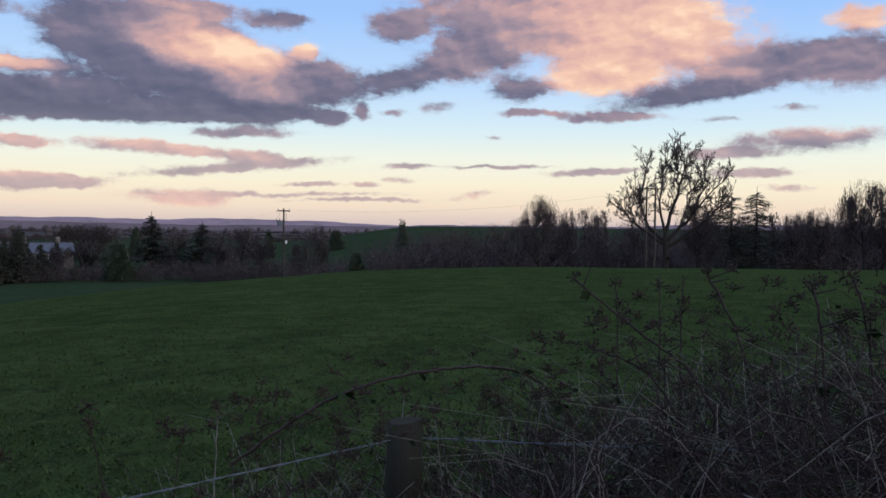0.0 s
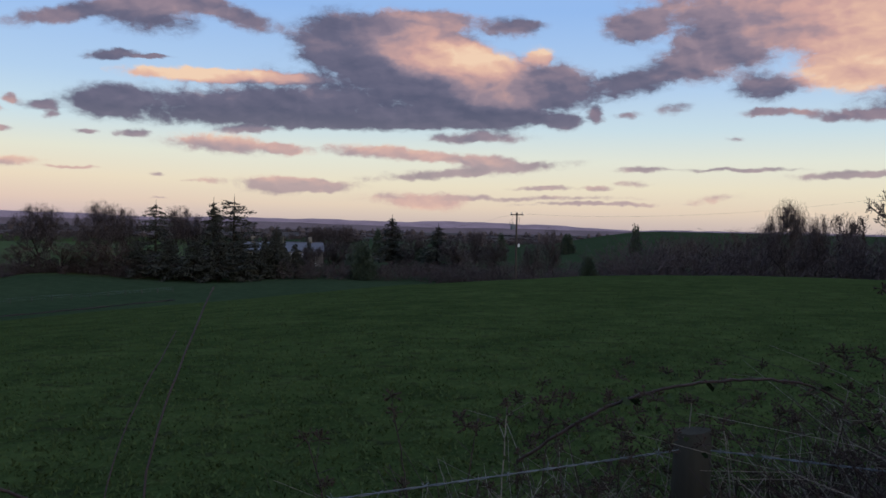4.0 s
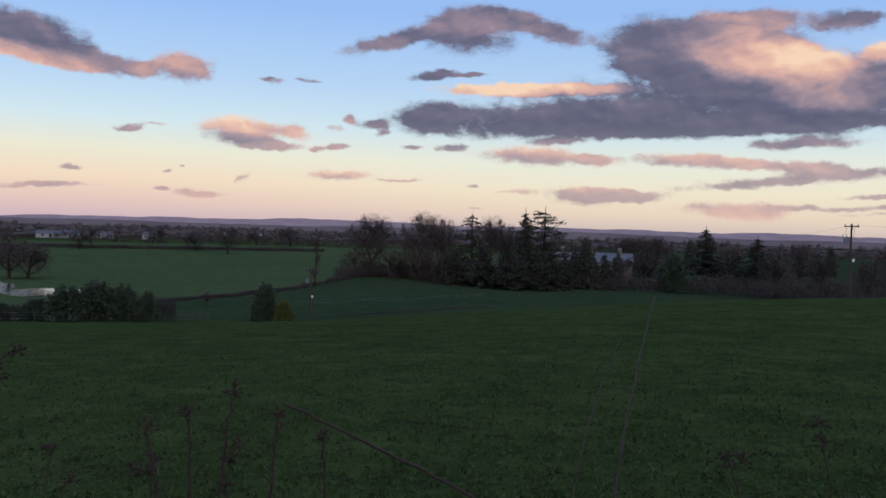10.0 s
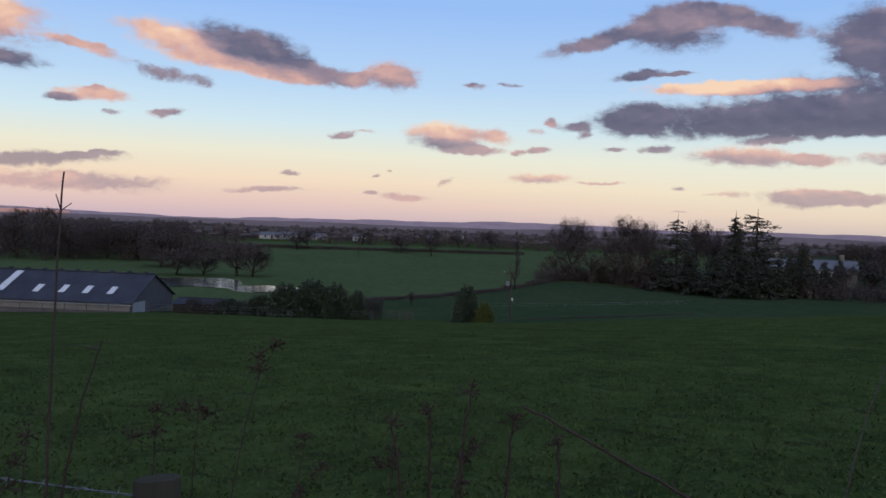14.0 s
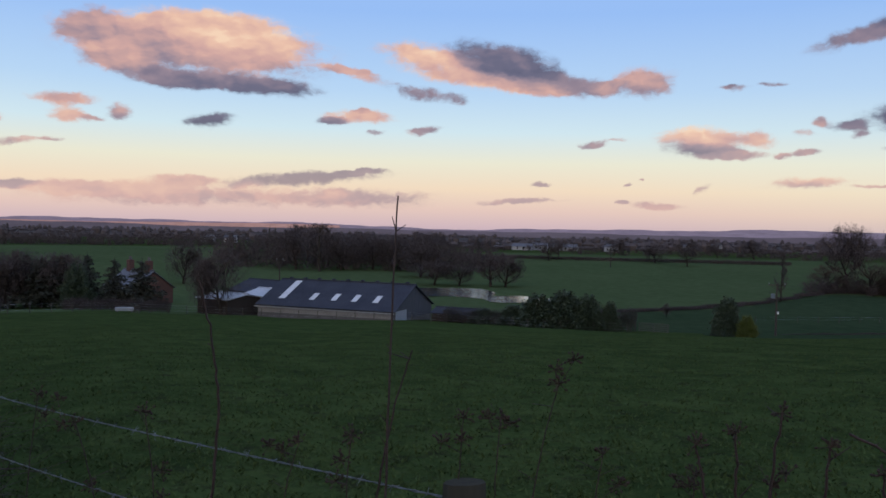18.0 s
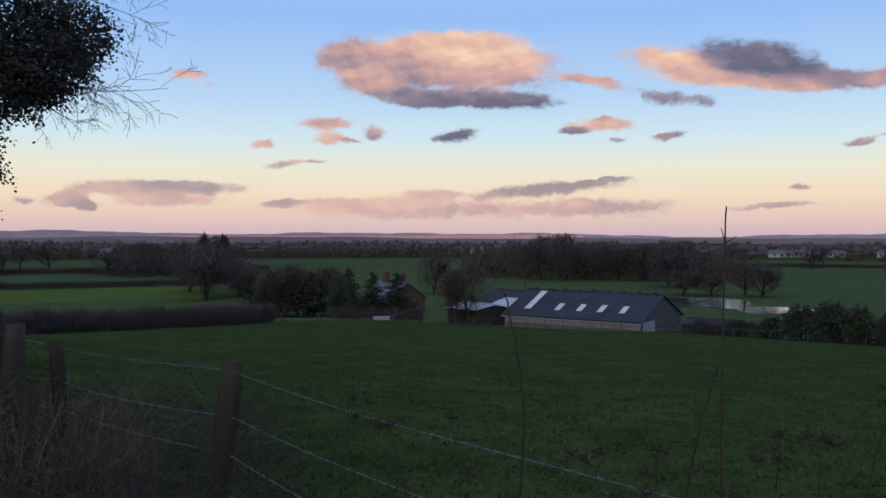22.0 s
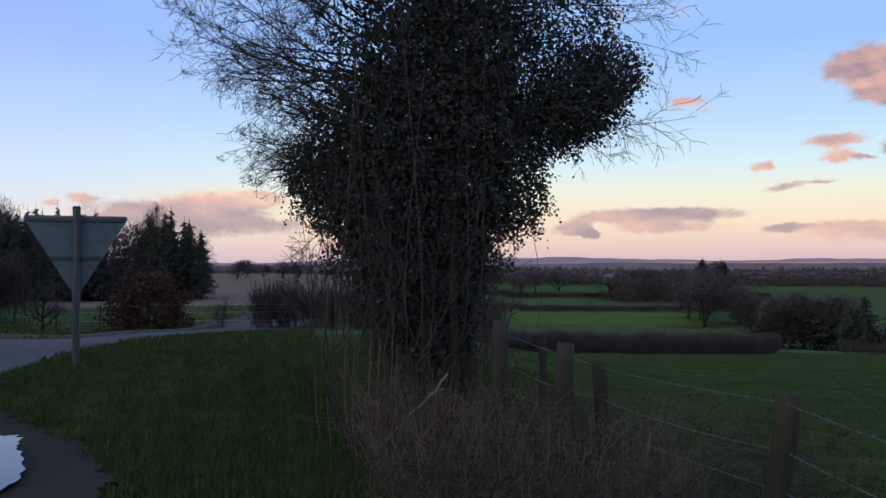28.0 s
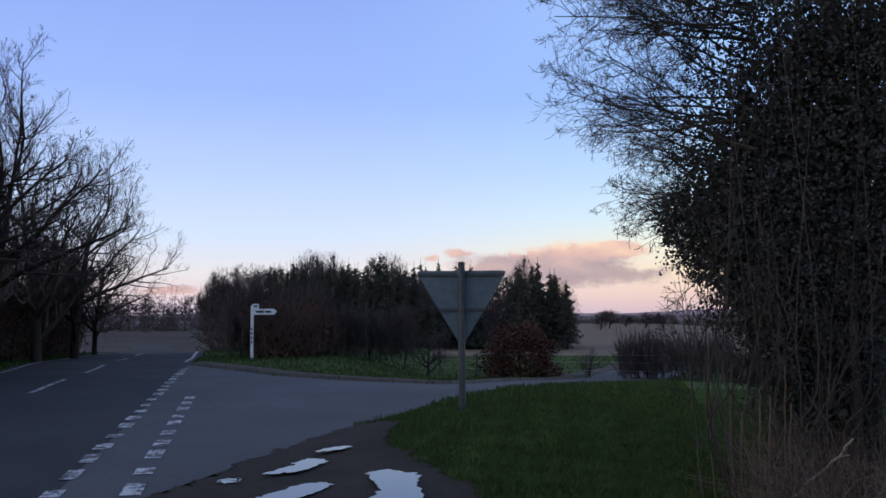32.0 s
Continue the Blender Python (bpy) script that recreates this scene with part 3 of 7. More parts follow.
def hose(name, pts, radii, mat, sides=6):
    """One unbroken tapering tube through the points, its end closed."""
    p = np.asarray(pts, float)
    n = len(p)
    d = np.gradient(p, axis=0)
    d /= np.linalg.norm(d, axis=1, keepdims=True) + 1e-9
    ref = np.where(np.abs(d[:, 2:3]).mean() > 0.8, [[1.0, 0.1, 0]], [[0, 0, 1.0]])
    u = np.cross(d, np.repeat(ref, n, 0))
    u /= np.linalg.norm(u, axis=1, keepdims=True) + 1e-9
    w = np.cross(d, u)
    a = np.linspace(0, 2 * np.pi, sides, endpoint=False)
    v = p[:, None] + (u[:, None] * np.cos(a)[None, :, None] + w[:, None] * np.sin(a)[None, :, None]) * np.asarray(radii, float)[:, None, None]
    i, k = np.meshgrid(np.arange(n - 1), np.arange(sides), indexing="ij")
    f = np.stack([i * sides + k, i * sides + (k + 1) % sides, (i + 1) * sides + (k + 1) % sides, (i + 1) * sides + k], -1).reshape(-1, 4)
    return mesh_from(name, v.reshape(-1, 3), f, mat, smooth=True)


def rand_dirs(rng, n):
    v = rng.normal(size=(n, 3))
    return v / np.linalg.norm(v, axis=1, keepdims=True)


def unit(v):
    m = math.sqrt(v[0] * v[0] + v[1] * v[1] + v[2] * v[2]) + 1e-9
    return (v[0] / m, v[1] / m, v[2] / m)


def grow(rng, segs, p, d, length, r, level, spec):
    """A limb in several bent pieces that bears shoots along it; spec holds what each level does."""
    n, wander, lift, kids, ratio, spread, start = spec[level]
    pts, dirs = [p], [d]
    l = length / n
    for i in range(n):
        d = unit((d[0] + rng.gauss(0, wander), d[1] + rng.gauss(0, wander), d[2] + rng.gauss(0, wander) + lift))
        q = pts[-1]
        pts.append((q[0] + d[0] * l, q[1] + d[1] * l, q[2] + d[2] * l))
        dirs.append(d)
        segs.append((level, (*q, *pts[-1], r * (1 - 0.75 * i / n), r * (1 - 0.75 * (i + 1) / n))))
    if level + 1 >= len(spec):
        return
    ca, sa = math.cos(radians(spread)), math.sin(radians(spread))
    for _ in range(int(kids)):
        f = start + (1 - start) * rng.random() ** 0.8
        j = min(int(f * n), n - 1)
        w = f * n - j
        a, b, e = pts[j], pts[j + 1], dirs[j + 1]
        o = tuple(a[k] * (1 - w) + b[k] * w for k in range(3))
        v = (rng.gauss(0, 1), rng.gauss(0, 1), rng.gauss(0, 1))
        side = unit((e[1] * v[2] - e[2] * v[1], e[2] * v[0] - e[0] * v[2], e[0] * v[1] - e[1] * v[0]))
        nd = unit(tuple(e[k] * ca + side[k] * sa for k in range(3)))
        grow(rng, segs, o, nd, length * ratio * (0.6 + 0.7 * rng.random()) * (1.15 - 0.55 * f), max(r * 0.55 * (1 - 0.6 * f), r * 0.14), level + 1, spec)


def rescaled(segs, height, width):
    """Brings a tree grown at any size to one of that height and crown width, standing on the ground."""
    s = np.array([g[1] for g in segs])
    z1 = max(s[:, 2].max(), s[:, 5].max())
    w1 = np.percentile(np.abs(s[:, [0, 1, 3, 4]]), 98) * 2
    s[:, [2, 5]] *= height / z1
    s[:, [0, 1, 3, 4]] *= width / w1
    return s, np.array([g[0] for g in segs])


BARK = material("bark", mottled((0.018, 0.015, 0.012), (0.040, 0.033, 0.027), 2.0, 12.0, (1, 1, 0.3), 0.6, 0.02), 0.9, 0.15)
TWIG = material("bare_twigs", mottled((0.047, 0.038, 0.037), (0.080, 0.064, 0.062), 0.6, 5.0, relief=0.1, island=0.35), 0.9, 0.1)
TWIG_WARM = material("reddish_twigs", mottled((0.054, 0.037, 0.031), (0.088, 0.060, 0.050), 0.6, 5.0, relief=0.1), 0.9, 0.1)
NEEDLE = material("conifer_needles", mottled((0.030, 0.033, 0.026), (0.052, 0.055, 0.044), 0.8, 6.0, relief=0.2, island=0.3), 0.8, 0.15)
EVERGREEN = material("evergreen_leaves", mottled((0.020, 0.032, 0.018), (0.038, 0.054, 0.030), 0.8, 6.0, relief=0.2, island=0.35), 0.6, 0.3)
YELLOWGREEN = material("gold_green_leaves", mottled((0.045, 0.060, 0.010), (0.075, 0.090, 0.016), 0.8, 6.0, relief=0.2, island=0.35), 0.6, 0.3)
COPPER = material("copper_dead_leaves", mottled((0.040, 0.019, 0.014), (0.075, 0.033, 0.023), 1.0, 8.0, relief=0.2, island=0.4), 0.8, 0.15)

TEMPLATES, SKELETON = {}, {}


def bare_tree(key, seed, spec, height, width, twig=None, dome=None, thin=0.0019):
    rng = random.Random(seed)
    segs = []
    grow(rng, segs, (0.0, 0.0, 0.0), (0.03, 0.02, 1.0), 8.0, 0.32, 0, spec)
    s, lv = rescaled(segs, 1.0, width / height)
    s[:, 6:] *= 0.075 / 0.9
    s[:, 6:] = np.maximum(s[:, 6:], thin)
    SKELETON[key] = (s, lv)
    if dome:
        # a full head of fine twigs round the limbs
        g = np.random.default_rng(seed + 500)
        cz, rz, rx, n = dome
        d = rand_dirs(g, n)
        lump = 1 + 0.11 * np.sin(d[:, :1] * 6 + seed) * np.cos(d[:, 1:2] * 5 + d[:, 2:] * 4) + 0.03 * g.normal(size=(n, 1))
        p = d * (0.35 + 0.65 * g.random((n, 1)) ** 0.55) * lump * [rx, rx, rz] + [0, 0, cz]
        # limbs that stray out of the head are left off
        e = (s[:, 3:6] - [0, 0, cz]) / [rx, rx, rz]
        fit = (lv < 2) | ((e ** 2).sum(1) < 1.12)
        s, lv = s[fit], lv[fit]
        s[lv < 2, 5] = np.minimum(s[lv < 2, 5], cz + rz * 0.9)
        s[lv < 2, 2] = np.minimum(s[lv < 2, 2], cz + rz * 0.9)
        s[lv == 2, 6:] = np.maximum(s[lv == 2, 6:], 0.0034)
        # most of them spring from the limbs themselves
        ends = s[lv >= 2, 3:6]
        own = g.random(n) < 0.4
        p[own] = ends[g.integers(0, len(ends), own.sum())] + g.normal(size=(own.sum(), 3)) * 0.018
        d = p - [0, 0, cz * 0.6]
        d /= np.linalg.norm(d, axis=1, keepdims=True) + 1e-9
        w = d + g.normal(size=(n, 3)) * 1.1
        w /= np.linalg.norm(w, axis=1, keepdims=True)
        q = p + w * (0.026 + 0.044 * g.random((n, 1)))
        keep = (p[:, 2] > 0.12) & (q[:, 2] < 1.03)
        t = np.concatenate([p, q, np.full((n, 1), 0.0021), np.full((n, 1), 0.0009)], 1)[keep]
        s, lv = np.concatenate([s, t]), np.concatenate([lv, np.full(len(t), 4)])
        SKELETON[key] = (s, lv)
    big, fine = s[lv == 2], s[lv > 2]
    TEMPLATES[key] = (tubes("trunk", s[lv <= 1], BARK, 5), joined("crown", big, fine, twig or TWIG), None)
    # a lighter crown for trees far off
    some = fine[np.random.default_rng(seed).random(len(fine)) < 0.4].copy()
    some[:, 6:] *= 1.6
    TEMPLATES[key + "_far"] = (TEMPLATES[key][0], joined("crown", big[::2], some, twig or TWIG), None)


# pieces, wander, lift, shoots, length ratio, spread, first shoot
OAK = ((5, 0.10, 0.02, 15, 0.80, 60, 0.25), (6, 0.18, 0.05, 11, 0.50, 50, 0.25), (4, 0.22, 0.03, 9, 0.5, 46, 0.15), (3, 0.25, 0.02, 4, 0.6, 44, 0.1), (1, 0.25, 0.0, 0, 0, 0, 0))
FAN = ((5, 0.06, 0.03, 14, 0.80, 40, 0.10), (6, 0.12, 0.05, 9, 0.50, 36, 0.12), (4, 0.16, 0.05, 8, 0.5, 36, 0.1), (2, 0.2, 0.03, 0, 0, 0, 0))
THIN = ((6, 0.05, 0.03, 22, 0.36, 52, 0.10), (4, 0.15, 0.05, 9, 0.5, 42, 0.1), (3, 0.2, 0.03, 7, 0.6, 40, 0.1), (1, 0.2, 0.0, 0, 0, 0, 0))
NEARBY = ((6, 0.06, 0.03, 15, 0.80, 44, 0.06), (7, 0.12, 0.04, 11, 0.48, 38, 0.12), (5, 0.16, 0.04, 9, 0.48, 38, 0.1), (3, 0.2, 0.03, 6, 0.55, 36, 0.1), (2, 0.2, 0.0, 0, 0, 0, 0))
bare_tree("oak", 3, OAK, 14, 13, dome=(0.63, 0.37, 0.48, 8000))
bare_tree("oak2", 8, OAK, 14, 11, dome=(0.60, 0.40, 0.44, 7500))
bare_tree("fan", 5, FAN, 12, 9, dome=(0.53, 0.47, 0.36, 8000))
bare_tree("thin", 11, THIN, 12, 5)

def limbed_tree(key, seed, limbs, spec, twig):
    """A tree whose main limbs follow given lines (right, up, as parts of its height) and bear grown shoots."""
    rng = random.Random(seed)
    thick, segs = [], []
    for pts, r0, r1, kids in limbs:
        pts = [(p[0], p[1] * 0.90) for p in pts]
        deep = rng.uniform(-0.16, 0.16) if kids else 0.0
        line = [(pts[0][0], 0.0, pts[0][1])]
        for i, (a, b) in enumerate(zip(pts[:-1], pts[1:])):
            for k in (1, 2, 3):
                f = k / 3
                u = (i + f) / (len(pts) - 1)
                line.append((a[0] + (b[0] - a[0]) * f + rng.gauss(0, 0.006), deep * u + rng.gauss(0, 0.006), a[1] + (b[1] - a[1]) * f + rng.gauss(0, 0.006)))
        n = len(line) - 1
        for i in range(n):
            thick.append((*line[i], *line[i + 1], r0 + (r1 - r0) * i / n, r0 + (r1 - r0) * (i + 1) / n))
        kids = int(kids * 1.7)
        for k in range(kids):
            i = min(n - 1, int(n * (0.25 + 0.75 * (k + rng.random()) / kids)))
            a, b = line[i], line[i + 1]
            d = unit(tuple(b[q] - a[q] for q in range(3)))
            d = unit((d[0] + rng.gauss(0, 0.55), d[1] + rng.gauss(0, 0.55), d[2] * 0.7 + 0.35 + rng.gauss(0, 0.25)))
            grow(rng, segs, b, d, rng.uniform(0.10, 0.20), 0.005, 0, spec)
    s = np.array([g[1] for g in segs])
    s[:, 6:] = np.maximum(s[:, 6:], 0.0021)
    TEMPLATES[key] = (tubes("trunk", thick, BARK, 6), tubes("crown", s, twig, 3), None)


SPREAD_LIMBS = (((( 0.0, -0.02), (0.015, 0.15), (0.0, 0.31)), 0.040, 0.028, 0), (((0.0, 0.28), (-0.17, 0.40), (-0.26, 0.62), (-0.21, 0.90)), 0.020, 0.004, 13),
         (((0.0, 0.30), (0.05, 0.50), (0.14, 0.75), (0.20, 0.98)), 0.024, 0.004, 15), (((0.0, 0.26), (-0.22, 0.39), (-0.33, 0.46), (-0.43, 0.54)), 0.015, 0.003, 10),
         (((-0.30, 0.44), (-0.34, 0.55), (-0.30, 0.66)), 0.008, 0.003, 6), (((0.02, 0.28), (0.15, 0.41), (0.30, 0.56), (0.52, 0.80)), 0.020, 0.004, 14),
         (((0.02, 0.24), (0.24, 0.37), (0.43, 0.50), (0.55, 0.62)), 0.018, 0.004, 13), (((0.0, 0.33), (-0.06, 0.60), (-0.02, 0.93)), 0.017, 0.004, 13),
         (((0.12, 0.70), (0.11, 0.84), (0.10, 0.99)), 0.009, 0.003, 9), (((0.28, 0.54), (0.34, 0.70), (0.36, 0.80)), 0.010, 0.003, 8), (((0.14, 0.40), (0.22, 0.60), (0.27, 0.72)), 0.010, 0.003, 8))
limbed_tree("spread", 21, SPREAD_LIMBS, ((4, 0.16, 0.07, 6, 0.5, 38, 0.15), (3, 0.2, 0.05, 4, 0.55, 40, 0.1), (2, 0.2, 0.03, 0, 0, 0, 0)), TWIG)
bare_tree("warm", 17, FAN, 10, 9, TWIG_WARM, dome=(0.52, 0.46, 0.42, 4200))
bare_tree("roadside", 29, NEARBY, 9, 8, thin=0.0007)


def leaf_mass(rng, n, shape, size, hollow=0.5, taper=0.0):
    """Leaf bases and ways within a body whose half width at height 0..1 is shape(h), denser to the outside, in uneven clumps."""
    h = rng.random(n)
    a = rng.random(n) * 2 * np.pi
    lump = 1 + 0.20 * np.sin(a * 3 + h * 9 + 1) + 0.16 * np.sin(a * 7 - h * 17) + 0.13 * rng.normal(size=n)
    rr = shape(h) * lump * (hollow + (1 - hollow) * np.sqrt(rng.random(n)))
    base = np.stack([np.cos(a) * rr, np.sin(a) * rr, h * (0.9 + 0.12 * np.sin(a * 5 + rr * 8) + 0.05 * rng.normal(size=n))], 1)
    out = np.stack([np.cos(a), np.sin(a), 0.2 * np.ones(n)], 1) + rng.normal(size=(n, 3)) * 0.7
    out /= np.linalg.norm(out, axis=1, keepdims=True)
    side = np.cross(out, rand_dirs(rng, n))
    side /= np.linalg.norm(side, axis=1, keepdims=True) + 1e-9
    s = size * (0.6 + 0.8 * rng.random((n, 1))) * (1 - taper * h[:, None])
    return base, out * s, side * s * 0.38


def leafy(key, seed, shape, mat, n=9000, size=0.055, hollow=0.45, taper=0.0):
    rng = np.random.default_rng(seed)
    b, al, ac = leaf_mass(rng, n, shape, size, hollow, taper)
    trunk = [(0, 0, 0, 0, 0, 0.5, 0.03, 0.02), (0, 0, 0.5, 0, 0, 0.95, 0.02, 0.004)]
    for i in range(26):
        h, a = 0.05 + 0.8 * rng.random(), rng.random() * 6.28
        w = float(shape(np.array([h + 0.08]))[0]) * 0.85
        trunk.append((0, 0, h, math.cos(a) * w, math.sin(a) * w, min(h + 0.14, 0.97), 0.010, 0.003))
    TEMPLATES[key] = (tubes("trunk", trunk, BARK, 4), slips("crown", b, al, ac, mat), None)


leafy("bush", 31, lambda h: 0.52 * np.sqrt(np.clip(1 - (h * 1.02 - 0.12) ** 2 * 1.05, 0.02, 1)) * (0.82 + 0.25 * (1 - h)), EVERGREEN)
leafy("goldbush", 32, lambda h: 0.55 * np.sqrt(np.clip(1 - (h - 0.1) ** 2 * 1.15, 0.02, 1)), YELLOWGREEN)
leafy("copper", 33, lambda h: 0.66 * np.sqrt(np.clip(1 - (h - 0.22) ** 2 * 1.5, 0.02, 1)), COPPER, 9000, 0.05, 0.55)
leafy("cypress", 34, lambda h: 0.20 * (1 - h) ** 0.6 * (0.75 + 0.3 * np.sin(h * 3.1)) + 0.012, NEEDLE, 5200, 0.055, 0.45, 0.75)


def fir(key, seed, width, gaps, n_whorl, droop, power=0.95, m=26, spray=1.0):
    """A fir or pine: whorls of drooping boughs that carry sprays of needles."""
    rng = np.random.default_rng(seed)
    segs = [(0, 0, 0, 0, 0, 0.9, 0.018, 0.004), (0, 0, 0.9, 0, 0, 1.03, 0.004, 0.001)]
    bb, al, ac = [], [], []
    for i in range(n_whorl):
        h = 0.12 + 0.84 * i / n_whorl
        for _ in range(5):
            if rng.random() < gaps:
                continue
            a, w = rng.random() * 6.28, width * (1 - h) ** power * (0.5 + 0.6 * rng.random()) + 0.006
            tip = np.array([math.cos(a) * w, math.sin(a) * w, h - droop * w + 0.02 * rng.normal()])
            root = np.array([0, 0, h])
            segs.append((*root, *tip, 0.005, 0.0015))
            f = rng.random((m, 1)) ** 0.7
            o = root + (tip - root) * f + rng.normal(size=(m, 3)) * (0.003 + 0.06 * w)
            d = (tip - root)[None] / np.linalg.norm(tip - root) + rng.normal(size=(m, 3)) * 0.7
            d[:, 2] -= 0.2
            d /= np.linalg.norm(d, axis=1, keepdims=True)
            sd = np.cross(d, rand_dirs(rng, m))
            sd /= np.linalg.norm(sd, axis=1, keepdims=True) + 1e-9
            bb.append(o), al.append(d * (0.008 + 0.2 * w) * (0.4 + 0.6 * spray)), ac.append(sd * (0.003 + 0.06 * w) * spray)
    TEMPLATES[key] = (tubes("trunk", segs, BARK, 4), slips("crown", np.concatenate(bb), np.concatenate(al), np.concatenate(ac), NEEDLE), None)


fir("fir", 41, 0.19, 0.10, 34, 0.35, 0.75, 34, 0.7)
fir("pine", 42, 0.26, 0.16, 20, 0.10, 0.5, 40, 0.55)
fir("larch", 43, 0.26, 0.12, 30, 0.25, 0.55, 44, 0.30)
fir("cone", 35, 0.30, 0.06, 30, 0.25, 0.85, 40, 0.75)
LABELS = {
    "oak": ("bare winter oak with a rounded twiggy crown", "tree"), "oak2": ("bare winter oak with an uneven twiggy crown", "tree"),
    "fan": ("leafless tree with fine upswept branches", "tree"), "thin": ("slender leafless tree with short side twigs", "tree"),
    "spread": ("large bare tree with open spreading limbs", "tree"), "roadside": ("tall leafless hedgerow tree leaning over the road", "tree"), "warm": ("leafless tree with reddish brown twigs", "tree"),
    "bush": ("dense dark evergreen bush in the pasture", "bush"), "goldbush": ("rounded yellow-green evergreen bush", "bush"),
    "copper": ("clipped beech bush holding copper-brown dead leaves", "bush"), "cypress": ("tall narrow dark green cypress", "tree"),
    "cone": ("dark conical evergreen tree", "tree"), "fir": ("dark fir with drooping tiered boughs", "tree"),
    "pine": ("ragged dark pine with open boughs", "tree"), "larch": ("thin larch with sparse hanging boughs", "tree")}
NAMES = {"bush": "bush", "goldbush": "bush", "copper": "beech_bush", "cypress": "cypress_tree", "cone": "conifer_tree", "fir": "fir_tree", "pine": "pine_tree", "larch": "larch_tree"}
plant_rng = random.Random(7)


def plant(kind, az, r, top, wide, sink=0.0, group=""):
    """A tree on the ground at that azimuth and distance, with its top at that height angle and its crown that many degrees wide."""
    x, y = at(az, r)
    g = ground(x, y) - sink
    h = max(math.tan(radians(top)) * r + EYE - g, 0.8)
    w = 2 * math.tan(radians(wide / 2)) * r
    mesh_key = kind + "_far" if r >= 250 and kind + "_far" in TEMPLATES else kind
    trunk, crown, _ = TEMPLATES[mesh_key]
    own = TWIDTH[mesh_key]
    ob = thing(NAMES.get(kind, "tree"), x, y, g)
    part("trunk", trunk, ob)
    part("crown", crown, ob)
    ob.matrix_basis = pose(x, y, g, 0, 0, az if kind == "spread" else plant_rng.uniform(0, 360)) @ Matrix.Diagonal((w / own, w / own, h, 1))
    tagged(ob, LABELS[kind][0], LABELS[kind][1], group)
    return ob


TWIDTH = {}
for key, (a, b, _) in TEMPLATES.items():
    co = np.empty(len(b.vertices) * 3)
    b.vertices.foreach_get("co", co)
    co = co.reshape(-1, 3)
    TWIDTH[key] = 2 * float(np.percentile(np.hypot(co[:, 0], co[:, 1]), 97))


# hedges and belts of wood: a stretch of twiggy growth, laid end to end along a line
def thicket_mesh(name, seed, n, mat, leafmat=None, length=6.0, height=1.0, width=1.0, ragged=0.35, thick=0.012):
    rng = np.random.default_rng(seed)
    x = rng.random(n) * length - length / 2
    top = height * (1 - ragged * (0.5 + 0.5 * np.sin(x * 1.9 + seed)) * rng.random(n))
    z = top * rng.random(n) ** 0.8
    y = rng.normal(size=n) * width * 0.26
    base = np.stack([x, y, z * 0.75], 1)
    d = rng.normal(size=(n, 3)) * [0.6, 0.6, 0.25] + [0, 0, 0.9]
    d /= np.linalg.norm(d, axis=1, keepdims=True)
    ln = (0.22 + 0.35 * rng.random((n, 1))) * height
    tip = base + d * ln
    segs = np.concatenate([base, tip, np.full((n, 1), thick), np.full((n, 1), thick * 0.3)], 1)
    stems = []
    for i in range(int(length * 2.2)):
        a, b = rng.random() * length - length / 2, rng.normal() * 0.15
        stems.append((a, b * width, 0, a + rng.normal() * 0.2, b * width * 1.5, height * (0.5 + 0.3 * rng.random()), thick * 2.4, thick))
    segs = np.concatenate([segs, np.array(stems)])
    me = tubes(name, segs, mat, 3)
    lm = None
    if leafmat is not None:
        m = n
        o = base[rng.integers(0, n, m)] + d[rng.integers(0, n, m)] * ln * rng.random((m, 1))
        o[:, 0] = np.clip(o[:, 0], -length / 2, length / 2)
        w = rand_dirs(rng, m)
        sd = np.cross(w, rand_dirs(rng, m))
        sd /= np.linalg.norm(sd, axis=1, keepdims=True) + 1e-9
        s = (0.05 + 0.06 * rng.random((m, 1))) * max(height, 0.8)
        lm = slips("foliage", o, w * s, sd * s * 0.4, leafmat)
    return me, lm


HEDGE = {
    "thorn": thicket_mesh("twig_mass", 51, 2600, TWIG), "thorn2": thicket_mesh("twig_mass", 52, 2600, TWIG),
    "green": thicket_mesh("twig_mass", 53, 1400, TWIG, EVERGREEN), "warm": thicket_mesh("twig_mass", 54, 2600, TWIG_WARM, COPPER)}


def hedge(kind, a, b, high, wide, label, group="", piece=6.0, crest=None):
    """A hedge from a to b in stretches of a few metres, each a thing of its own."""
    ax, ay = a
    bx, by = b
    n = max(1, round(math.hypot(bx - ax, by - ay) / piece))
    turn = math.degrees(math.atan2(by - ay, bx - ax))
    for i in range(n):
        f = (i + 0.5) / n
        x, y = ax + (bx - ax) * f, ay + (by - ay) * f
        twigs, leaves = HEDGE[kind if not (kind == "thorn" and i % 2) else "thorn2"]
        ob = thing("hedge", x, y, ground(x, y))
        part("twig_mass", twigs, ob)
        if leaves:
            part("foliage", leaves, ob)
        flip = 180 * (i % 2)
        l = math.hypot(bx - ax, by - ay) / n
        if crest is not None:
            # clipped so that its top keeps a level line
            high = max(0.6, (EYE - math.tan(radians(crest)) * math.hypot(x, y) - ground(x, y)) / 1.08)
        ob.matrix_basis = pose(x, y, ground(x, y) - 0.05, 0, 0, turn + flip) @ Matrix.Diagonal((l / 5.6, wide, high * (0.92 + 0.16 * plant_rng.random()), 1))
        tagged(ob, label, "hedge", group)


